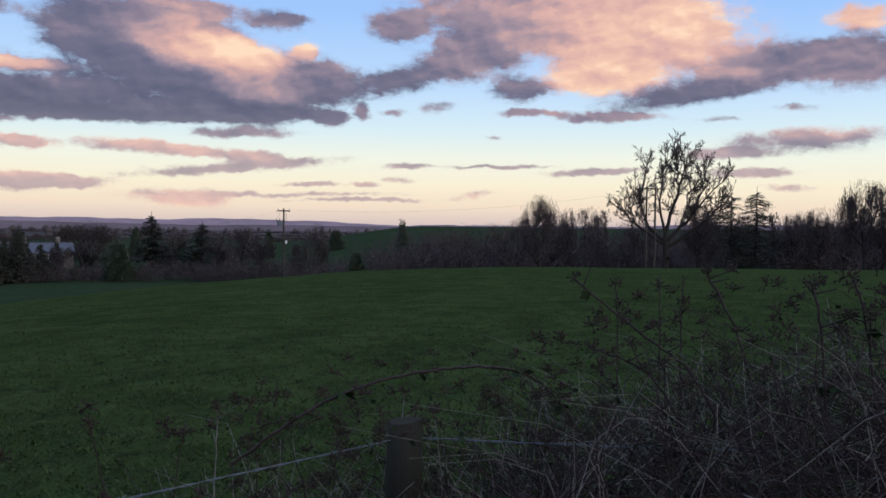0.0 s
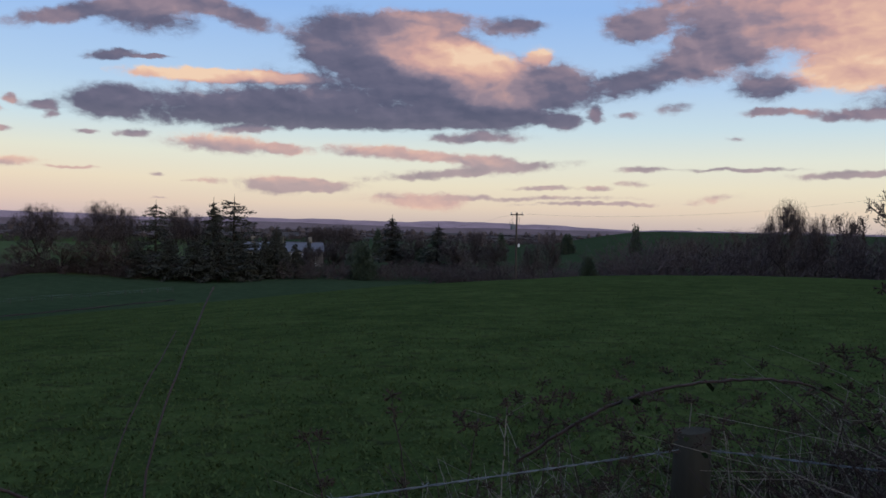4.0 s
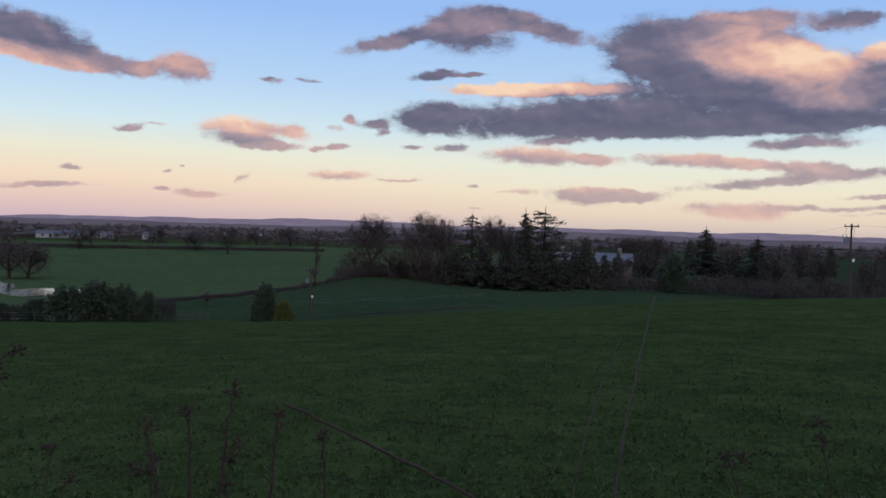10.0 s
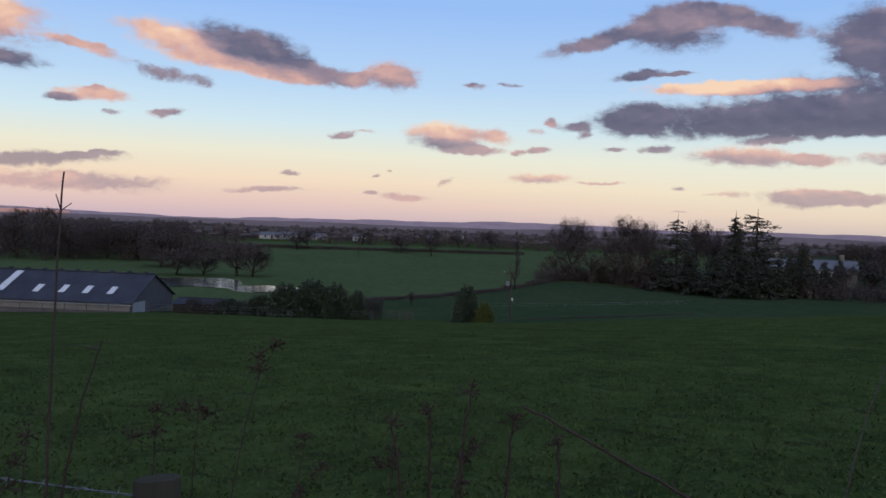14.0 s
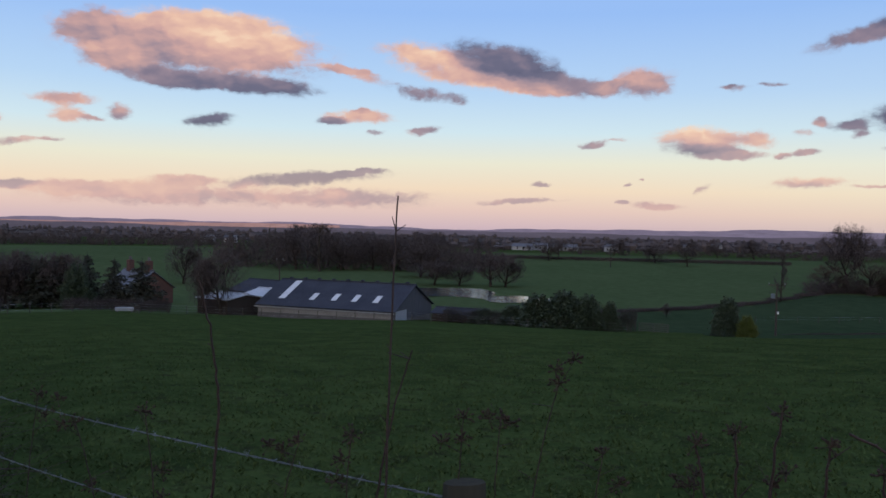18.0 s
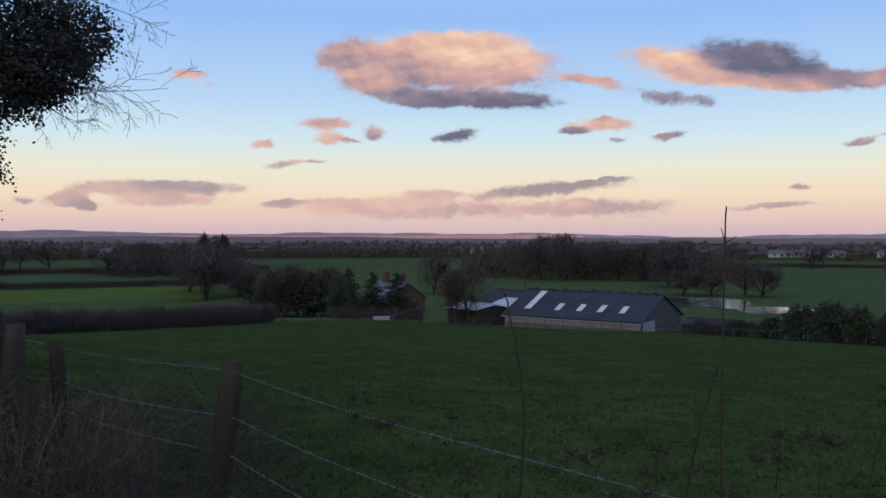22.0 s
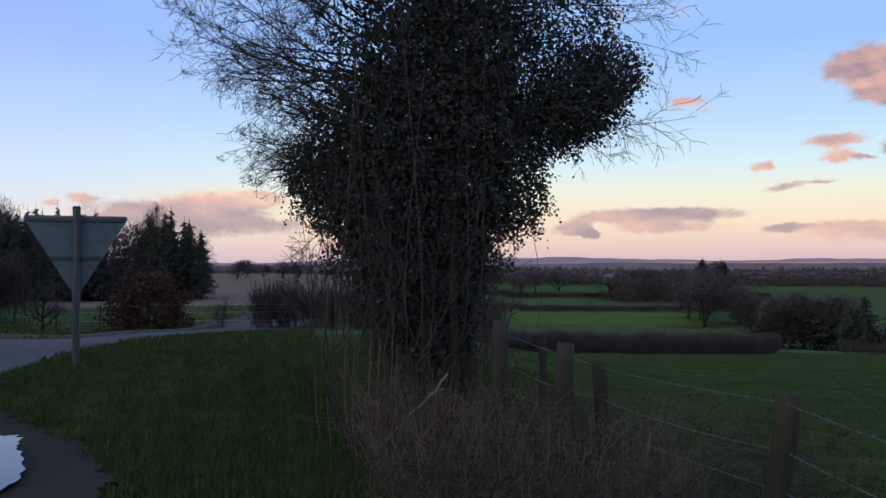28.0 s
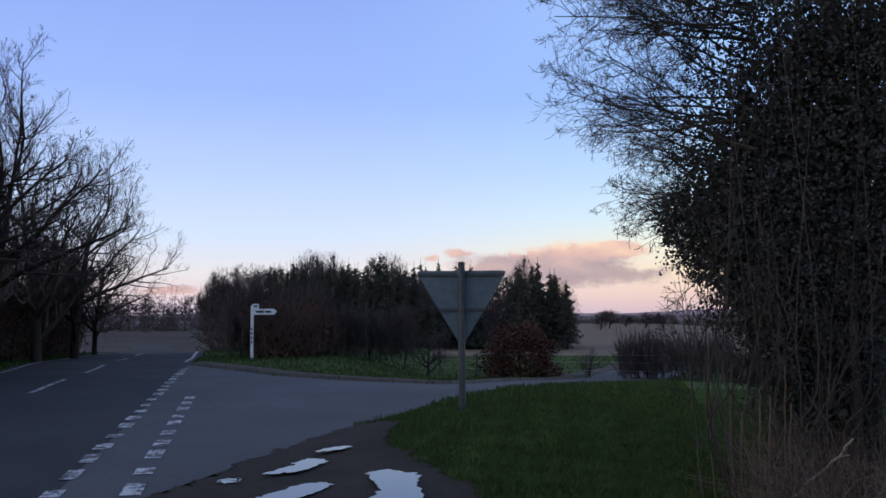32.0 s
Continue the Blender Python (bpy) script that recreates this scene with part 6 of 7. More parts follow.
# worn white markings, each a strip of its own
mark = thing("road_marking", 0, 0, 0)
tagged(mark, "worn white give-way and edge markings on asphalt", "road marking")
mk_rng = random.Random(5)


def dash(s0, s1, n0, n1, lift=0.034):
    part("dash", ribbon("dash", s0, s1, n0, n1, lift, ROADPAINT, 0.5), mark)


s = 8.6
while s < 27.5:
    dash(s, s + mk_rng.uniform(0.35, 0.6), R_EDGE - 0.09 + mk_rng.uniform(-0.02, 0.04), R_EDGE + 0.10)
    if s < 17.5:
        dash(s + 0.1, s + mk_rng.uniform(0.45, 0.7), R_EDGE - 0.73, R_EDGE - 0.55)
    s += 0.95 + mk_rng.uniform(-0.05, 0.05)
for k in range(-4, 9):
    dash(13.2 + 6.2 * k, 16.6 + 6.2 * k, R_MID - 0.06, R_MID + 0.06)
for s0 in range(-30, 76, 6):
    dash(s0, s0 + 6.02, R_LEFT - 0.22, R_LEFT - 0.10)
for s0 in range(30, 76, 6):
    dash(s0, s0 + 6.02, R_EDGE + 0.10, R_EDGE + 0.22)

def inside(poly, p):
    n = len(poly)
    c = np.zeros(len(p), bool)
    for i in range(n):
        a, b = poly[i], poly[(i + 1) % n]
        hit = ((a[1] > p[:, 1]) != (b[1] > p[:, 1])) & (p[:, 0] < (b[0] - a[0]) * (p[:, 1] - a[1]) / (b[1] - a[1] + 1e-12) + a[0])
        c ^= hit
    return c


# the muddy pull-in with its puddles
mud_pts = [(-2.0, -7.0), (-3.6, -7.9), (-5.2, -9.05), (-6.9, -10.0), (-7.6, -10.2), (-7.4, -9.5), (-6.4, -8.6), (-6.0, -7.4), (-5.7, -6.4), (-5.0, -5.3), (-3.6, -4.2), (-1.6, -3.6), (0.4, -4.0), (0.0, -6.0)]
MUD = material("wet_mud", mottled((0.020, 0.017, 0.015), (0.044, 0.037, 0.031), 1.2, 16.0, relief=1.0, dist=0.04), 0.95, 0.1)


def patch(name, outline, lift, mat, cell, seed):
    """Ground cover inside an outline that follows the lie of the land, with a ragged edge."""
    rng = np.random.default_rng(seed)
    o = np.array(outline)
    lo, hi = o.min(0) - cell, o.max(0) + cell
    nx, ny = (np.ceil((hi - lo) / cell).astype(int) + 1)
    gx_, gy_ = np.meshgrid(np.arange(nx), np.arange(ny), indexing="ij")
    p = np.stack([lo[0] + gx_.ravel() * cell, lo[1] + gy_.ravel() * cell], 1) + rng.normal(size=(nx * ny, 2)) * cell * 0.22
    i, j = np.meshgrid(np.arange(nx - 1), np.arange(ny - 1), indexing="ij")
    f = np.stack([i * ny + j, (i + 1) * ny + j, (i + 1) * ny + j + 1, i * ny + j + 1], -1).reshape(-1, 4)
    f = f[inside(o, p[f].mean(1) + rng.normal(size=(len(f), 2)) * cell * 0.4)]
    v = np.concatenate([p, (lie(p[:, 0], p[:, 1]) + lift + rng.normal(size=len(p)) * 0.003)[:, None]], 1)
    used, back = np.unique(f, return_inverse=True)
    return mesh_from(name, v[used], back.reshape(-1, 4), mat, smooth=True)


mud = new("pull_in", patch("pull_in", [(x - 0.10, y - 0.18) if y < -6.9 and i < 5 else (x, y) for i, (x, y) in enumerate(mud_pts)], 0.034, MUD, 0.09, 3))
tagged(mud, "dark wet mud of the roadside pull-in", "ground", kind="structure")
for i, pts in enumerate((
        [(-4.55, -8.02), (-4.95, -8.22), (-5.30, -8.45), (-5.42, -8.25), (-5.12, -8.02), (-4.85, -7.92)],
        [(-5.50, -8.62), (-5.80, -8.78), (-6.02, -8.74), (-5.95, -8.62), (-5.70, -8.58)],
        [(-4.10, -7.98), (-4.18, -8.12), (-4.32, -8.10), (-4.25, -7.92)],
        [(-4.94, -6.70), (-5.14, -7.14), (-5.31, -7.38), (-5.54, -7.38), (-5.58, -7.00), (-5.24, -6.54), (-4.76, -5.92), (-4.16, -5.56), (-4.10, -6.04), (-4.52, -6.40)],
        [(-3.95, -7.10), (-4.25, -7.30), (-4.70, -7.42), (-4.78, -7.22), (-4.40, -6.98), (-4.05, -6.88)])):
    pud = new("puddle", sheet("puddle", pts, max(ground(*q) for q in pts) + 0.048, WATER, 0.018, 20 + i, 9))
    tagged(pud, "still rain puddle reflecting the sky in the mud", "puddle", kind="structure")

# raised earth edge between asphalt and the far verge
bank_v, bank_f = [], []
for i, p in enumerate(far_edge):
    q = far_edge[min(i + 1, len(far_edge) - 1)] - far_edge[max(i - 1, 0)]
    q = np.array([-q[1], q[0]]) / (np.linalg.norm(q) + 1e-9)
    for off, up in ((0.0, 0.02), (0.12, 0.09), (0.45, 0.12), (1.4, 0.02)):
        x, y = p + q * off * (1 if i else 1)
        bank_v.append((x, y, ground(x, y) + up))
for i in range(len(far_edge) - 1):
    for j in range(3):
        a = i * 4 + j
        bank_f.append((a, a + 1, a + 5, a + 4))
tagged(new("verge_edge", mesh_from("verge_edge", bank_v, bank_f, EARTH, smooth=True)), "bare earth edge of the verge by the side road", "verge", kind="structure")

# ---- grass in blades: verge and the near pasture ----
BLADE = material("grass_blades", mottled((0.029, 0.046, 0.014), (0.048, 0.070, 0.022), 0.8, 6.0, relief=0.0, island=0.45), 0.9, 0.1)
STRAW = material("dead_straw_grass", mottled((0.060, 0.044, 0.033), (0.125, 0.094, 0.070), 1.2, 8.0, relief=0.0, island=0.6), 0.9, 0.1)


def grass(name, places, high, mat, label, seed, lean=0.5, width=0.006):
    rng = np.random.default_rng(seed)
    n = len(places)
    z = lie(places[:, 0], places[:, 1])
    base = np.stack([places[:, 0], places[:, 1], z + 0.005], 1)
    d = np.stack([rng.normal(size=n) * lean, rng.normal(size=n) * lean, np.ones(n)], 1)
    ln = high * (0.5 + 0.9 * rng.random((n, 1)))
    along = d / np.linalg.norm(d, axis=1, keepdims=True) * ln
    side = np.stack([rng.normal(size=n), rng.normal(size=n), np.zeros(n)], 1)
    side /= np.linalg.norm(side, axis=1, keepdims=True)
    me = slips(name, base, along, side * width * (0.6 + 0.8 * rng.random((n, 1))), mat, rng.normal(size=(n, 3)) * high * [0.06, 0.06, 0.05])
    return tagged(new(name, me), label, "grass", kind="stuff")


def strewn(seed, n, az0, az1, r0, r1, keep=None, power=1.0):
    rng = np.random.default_rng(seed)
    a = np.radians(az0 + (az1 - az0) * rng.random(n))
    r = r0 * (r1 / r0) ** (rng.random(n) ** power)
    p = np.stack([-np.sin(a) * r, np.cos(a) * r], 1)
    if keep is not None:
        p = p[keep(p)]
    # gather into tufts
    return p + 0.04 * np.stack([np.sin(p[:, 0] * 9 + p[:, 1] * 5), np.sin(p[:, 1] * 8 - p[:, 0] * 6)], 1)


NEAR_E = np.array(near_edge)
FAR_E = np.array(far_edge)
MUD_P = np.array(mud_pts)


SIDE_P = np.concatenate([NEAR_E, FAR_E[::-1]])


def off_tarmac(p):
    n = p[:, 0] * LINE_N[0] + p[:, 1] * LINE_N[1]
    s = p[:, 0] * LINE_D[0] + p[:, 1] * LINE_D[1]
    n = n - 0.0007 * np.clip(s - 24, 0, None) ** 2
    return ((n < R_EDGE - 0.1) | (n > R_LEFT + 0.1)) & ~inside(SIDE_P, p) & ~inside(MUD_P, p)


grass("verge_grass", strewn(81, 170000, 108, 145, 3.2, 16, off_tarmac), 0.085, BLADE, "rough green grass of the roadside verge", 82, width=0.0045)
grass("verge_grass", strewn(83, 80000, 124, 172, 15, 60, off_tarmac), 0.11, BLADE, "rough green grass along the far verge", 84, width=0.014)
grass("pasture_tufts", strewn(85, 190000, -32, 112, 2.6, 42, lambda p: p[:, 1] * 0.79 - p[:, 0] * 0.61 > 1.95), 0.05, BLADE, "short grazed grass of the near pasture", 86, 1.1, 0.009)

# ---- give-way sign, seen from behind ----
SIGN_POST = material("grey_post_paint", mottled((0.034, 0.039, 0.046), (0.056, 0.062, 0.070), 2.0, 16.0, relief=0.1), 0.5, 0.4)
sgx, sgy = -7.95, -8.95
sign = thing("give_way_sign", sgx, sgy, ground(sgx, sgy), 137.5)
top_z, low_z, half = EYE + math.tan(radians(2.9)) * 11.3 - ground(sgx, sgy), EYE - math.tan(radians(2.15)) * 11.3 - ground(sgx, sgy), 0.60


def sign_plate():
    bm = bmesh.new()
    pts = [(-half, top_z), (half, top_z), (0.0, low_z)]
    rounded = []
    for i in range(3):
        p, a, b = Vector(pts[i]), Vector(pts[i - 1]), Vector(pts[(i + 1) % 3])
        u, w = (a - p).normalized() * 0.07, (b - p).normalized() * 0.07
        for j in range(5):
            t = j / 4
            rounded.append((p + u) * (1 - t) ** 2 + p * 2 * t * (1 - t) + (p + w) * t * t)
    vs = [bm.verts.new((q.x, 0.0, q.y)) for q in rounded]
    face = bm.faces.new(vs)
    ext = bmesh.ops.extrude_face_region(bm, geom=[face])
    for v in [g for g in ext["geom"] if isinstance(g, bmesh.types.BMVert)]:
        v.co.y += 0.012
    bmesh.ops.recalc_face_normals(bm, faces=bm.faces)
    me = bpy.data.meshes.new("plate")
    bm.to_mesh(me)
    bm.free()
    me.materials.append(SIGN_GREY)
    return me


# local -y faces the walker
part("plate", sign_plate(), sign, "blue-grey bare back of a triangular plate")
part("post", tubes("post", [(0, -0.06, -0.3, 0, -0.06, top_z + 0.08, 0.045, 0.045)], SIGN_POST, 12), sign)
part("cap", tubes("cap", [(0, -0.06, top_z + 0.08, 0, -0.06, top_z + 0.11, 0.05, 0.04)], BLACK, 12), sign)
for zz, ww in ((top_z - 0.05, 0.56), (low_z + (top_z - low_z) * 0.49, 0.30)):
    ch = part("stiffening_channel", box("stiffening_channel", (-ww, -0.022, zz - 0.02), (ww, 0.0, zz + 0.02), SIGN_POST, 0.004), sign, "dark grey stiffening channel")
    part("clip", tubes("clip", [(0, -0.06, zz - 0.025, 0, -0.06, zz + 0.025, 0.052, 0.052)], SIGN_POST, 12), ch)
tagged(sign, "grey metal back of a triangular give-way sign on a post", "road sign")

# ---- white fingerpost ----
fx, fy = at(151.3, 33.0)
fp = thing("fingerpost", fx, fy, ground(fx, fy), 138)
ftop = EYE + math.tan(radians(0.62)) * 33 - ground(fx, fy)
part("post", box("post", (-0.05, -0.05, -0.2), (0.05, 0.05, ftop), WHITE, 0.008), fp, "white square post")
arm = part("arm", box("arm", (0.05, -0.02, ftop - 0.34), (0.80, 0.02, ftop - 0.12), WHITE, 0.006), fp, "white pointed arm")
part("arm_tip", mesh_from("arm_tip", [(0.80, -0.02, ftop - 0.34), (0.80, -0.02, ftop - 0.12), (0.90, -0.02, ftop - 0.23), (0.80, 0.02, ftop - 0.34), (0.80, 0.02, ftop - 0.12), (0.90, 0.02, ftop - 0.23)],
     [(0, 2, 1), (3, 4, 5), (0, 1, 4, 3), (1, 2, 5, 4), (2, 0, 3, 5)], WHITE), arm)
for lx0, lx1 in ((0.14, 0.42), (0.48, 0.70)):
    part("lettering_bar", box("lettering_bar", (lx0, -0.026, ftop - 0.265), (lx1, -0.021, ftop - 0.195), BLACK), arm, "black bar of unreadable lettering")
sq = part("top_plate", box("top_plate", (0.0, -0.03, ftop - 0.12), (0.24, 0.01, ftop + 0.06), WHITE, 0.006), fp, "small white square plate")
part("lettering_bar", box("lettering_bar", (0.05, -0.036, ftop - 0.06), (0.19, -0.031, ftop), BLACK), sq, "black bar of unreadable lettering")
for k in range(4):
    part("post_letter_bar", box("post_letter_bar", (-0.025, -0.056, ftop * 0.30 + k * 0.16), (0.025, -0.051, ftop * 0.30 + k * 0.16 + 0.09), BLACK), fp, "faint dark lettering bar")
tagged(fp, "white fingerpost with one arm on the grass verge", "signpost")

# ---- roadside hedges, fence and the tall hedge across the road ----
def rp(s, n):
    return on_road(s, n)


hedge("warm", rp(33, -1.2), rp(37, -3.0), 2.2, 2.0, "clipped brown roadside hedge", "roadside hedge", 4)
hedge("thorn", at(152.5, 37), at(147.0, 38), 2.9, 3.0, "dense dark leafless hedge behind the fingerpost", "roadside hedge", 4)
hedge("thorn", at(147.0, 38), at(141.0, 38.5), 2.2, 1.6, "thin leafless hedge with gaps", "roadside hedge", 5)
hedge("thorn", at(127.5, 38), at(121.0, 37), 1.9, 1.6, "dark bramble hedge along the field", "roadside hedge", 4)
hedge("thorn", at(112.0, 36), at(121.0, 37), 1.6, 1.6, "dark bramble hedge along the field", "roadside hedge", 5)
hedge("thorn", rp(20, 9.4), rp(46, 9.6), 3.0, 2.2, "tall rough hedge across the road", "hedge across the road", 5)
hedge("warm", rp(30, 8.6), rp(50, 8.6), 2.0, 1.6, "russet lower hedge growth across the road", "hedge across the road", 5)
hedge("thorn", rp(-20, 9.6), rp(20, 9.4), 2.6, 2.4, "tall rough hedge across the road", "hedge across the road", 8)
run_fence(at(146, 39.0), at(118, 38.0), 12, 1.1, (0.35, 0.7, 1.0), "rustic post and wire fence beyond the side road", 0.05)
hr = random.Random(8)
for s, n, top, wide in ((21, 9.6, 8.4, 7.5), (24, 8.8, 8.8, 8.5), (34, 8.7, 7.6, 7.5), (38, 8.6, 7.0, 7), (42, 9.0, 6.6, 6.5), (47, 9.2, 6.0, 6), (54, 10, 5.6, 6), (13, 11.5, 8, 7), (17, 10.5, 8.2, 7)):
    x, y = rp(s, n)
    az = math.degrees(math.atan2(-x, y)) % 360
    r = math.hypot(x, y)
    el = math.degrees(math.atan2(top - EYE + ground(x, y), r))
    plant("roadside", az, r, el, 2 * math.degrees(math.atan(wide * 0.62 / r)), 0, "trees over the road")



# ---- the roadside fence ----
WIRE = material("weathered_barbed_wire", mottled((0.062, 0.078, 0.100), (0.135, 0.16, 0.19), 6.0, 40.0, relief=0.1), 0.5, 0.5)
MOSSY = material("mossy_post_wood", mottled((0.020, 0.020, 0.014), (0.046, 0.042, 0.031), 4.0, 26.0, (1, 1, 0.15), 0.8, 0.006), 0.95, 0.1)
STRAINER = material("weathered_strainer", mottled((0.026, 0.024, 0.020), (0.060, 0.054, 0.047), 4.0, 26.0, (1, 1, 0.12), 0.8, 0.006), 0.95, 0.1)
near_rng = random.Random(4)


def fence_post(x, y, high, r, lean=(0.0, 0.0), square=False, mat=None):
    """A rough fence post whose top is cut a little askew."""
    rng = near_rng
    sides, rows = (10, 9)
    v, f = [], []
    for i in range(rows + 1):
        h = -0.25 + (high + 0.25) * i / rows
        for k in range(sides):
            a = 2 * math.pi * k / sides + 0.2
            rad = r * (1 + 0.06 * math.sin(3 * a + h * 5) + rng.uniform(-0.03, 0.03)) * (1.0 if i < rows else 0.90)
            tilt = 0.10 * r * math.cos(a) if i == rows else 0
            v.append((math.cos(a) * rad + lean[0] * max(h, 0), math.sin(a) * rad + lean[1] * max(h, 0), h + tilt))
    for i in range(rows):
        for k in range(sides):
            a, b = i * sides + k, i * sides + (k + 1) % sides
            f.append((a, b, b + sides, a + sides))
    f.append(tuple(range(rows * sides, rows * sides + sides)))
    me = mesh_from("post", v, f, mat or MOSSY)
    for p in me.polygons:
        p.use_smooth = len(p.vertices) == 4
    return me


# x, y, height of the top above datum, radius, lean
posts = [(5.2, 2.3, 1.02, 0.050, (0, 0)), (2.6, 2.15, 1.02, 0.050, (0.02, 0)), (-0.10, 2.24, 1.03, 0.052, (0, 0.02)), (-2.26, 0.60, 0.96, 0.055, (0.01, 0.0)),
         (-4.82, -1.00, 0.94, 0.058, (0.05, 0.13)), (-6.65, -2.18, 0.84, 0.050, (0.08, -0.03))]
fence = thing("barbed_wire_fence", 0, 0, 0)
tops = []
for x, y, h, r, lean in posts:
    g = ground(x, y)
    ob = part("post", fence_post(x, y, h - g, r, lean), fence)
    ob.matrix_basis = pose(x, y, g)
    tops.append((x + lean[0] * h, y + lean[1] * h, h))
tagged(fence, "barbed wire fence on round mossy wooden posts", "fence")
strainers = [(-6.32, -2.42, 0.99, 0.064, (0.06, 0.05)), (-6.68, -3.03, 1.10, 0.066, (0.02, 0.02))]
for x, y, h, r, lean in strainers:
    g = ground(x, y)
    ob = part("post", fence_post(x, y, h - g, r, lean, mat=STRAINER), fence, "grey weathered strainer post")
    ob.matrix_basis = pose(x, y, g)
dx_, dy_ = at(110.9, 9.5)
ob = part("post", fence_post(dx_, dy_, 1.0, 0.04, mat=WOOD_DARK), fence, "thin dark stake")
ob.matrix_basis = pose(dx_, dy_, ground(dx_, dy_))


def barbed(pts, drop, r=0.0017, slack=0.02, seed=0):
    """One strand: two twisted wires from post to post, with four-pointed barbs."""
    rng = random.Random(seed)
    segs = []
    for (x0, y0, z0), (x1, y1, z1) in zip(pts[:-1], pts[1:]):
        length = math.dist((x0, y0, z0), (x1, y1, z1))
        n = max(8, int(length / 0.035))
        prev = None
        sg = slack * rng.uniform(0.4, 1.6)
        for i in range(n + 1):
            t = i / n
            c = (x0 + (x1 - x0) * t, y0 + (y1 - y0) * t, z0 + (z1 - z0) * t - drop - sg * 4 * t * (1 - t) + 0.004 * math.sin(t * length * 2.3))
            a = t * length * 55
            q = [(c[0], c[1] + math.cos(a + k) * r * 1.1, c[2] + math.sin(a + k) * r * 1.1) for k in (0, math.pi)]
            if prev:
                segs += [(*prev[k], *q[k], r, r) for k in (0, 1)]
            if i % 3 == 0:
                for _ in range(4):
                    e = rand_dirs(np.random.default_rng(rng.randrange(1 << 30)), 1)[0] * 0.017
                    segs.append((c[0] - e[0] * 0.3, c[1] - e[1] * 0.3, c[2] - e[2] * 0.3, c[0] + e[0], c[1] + e[1], c[2] + e[2], r * 0.8, r * 0.3))
            prev = q
    return tubes("strand", segs, WIRE, 3)


for i, drop in enumerate((0.045, 0.27, 0.46, 0.66)):
    part("strand", barbed(tops + [(-6.70, -3.0, 1.04)], drop, slack=0.035 if i else 0.02, seed=i), fence, "twisted barbed wire strand")

# ---- brambles, dead stems and dry grass along the fence ----
CANE = material("bramble_cane", mottled((0.020, 0.012, 0.011), (0.044, 0.027, 0.023), 4.0, 30.0, relief=0.2), 0.7, 0.3)
STEM = material("dead_grey_stem", mottled((0.105, 0.093, 0.082), (0.250, 0.224, 0.198), 3.0, 24.0, relief=0.2), 0.9, 0.15)
DRYSEED = material("dried_seed_head", mottled((0.025, 0.017, 0.014), (0.060, 0.042, 0.034), 5.0, 30.0, relief=0.3), 0.9, 0.15)
BRLEAF = material("bramble_leaf", mottled((0.012, 0.022, 0.009), (0.030, 0.044, 0.018), 6.0, 40.0, relief=0.3, island=0.3), 0.9, 0.1)


def spot(az, el, r, ex=0.0, ey=0.0):
    """A place seen at that azimuth, height angle and level distance from an eye at ex, ey."""
    x, y = at(az, r)
    return (ex + x, ey + y, EYE + math.tan(radians(el)) * r)


def mid(az, el, r):
    return spot(az, el, r, -0.46, -0.22)


def late(az, el, r):
    return spot(az, el, r, -0.49, -0.64)


def cluster_rows(rng, c, size, n, r):
    """Short stalks that end in small seeds, as rows for tubes()."""
    rows = []
    for _ in range(n):
        d = unit((rng.gauss(0, 1), rng.gauss(0, 1), rng.gauss(0.5, 0.8)))
        l = size * rng.uniform(0.4, 1.0)
        e = tuple(c[k] + d[k] * l for k in range(3))
        rows.append((*c, *e, r * 0.35, r * 0.3))
        rows.append((*e, *(e[k] + d[k] * r * 1.6 for k in range(3)), r * 1.0, r * 1.0))
        rows.append((*(e[k] + d[k] * r * 1.6 for k in range(3)), *(e[k] + d[k] * r * 2.6 for k in range(3)), r * 1.0, r * 0.2))
    return rows


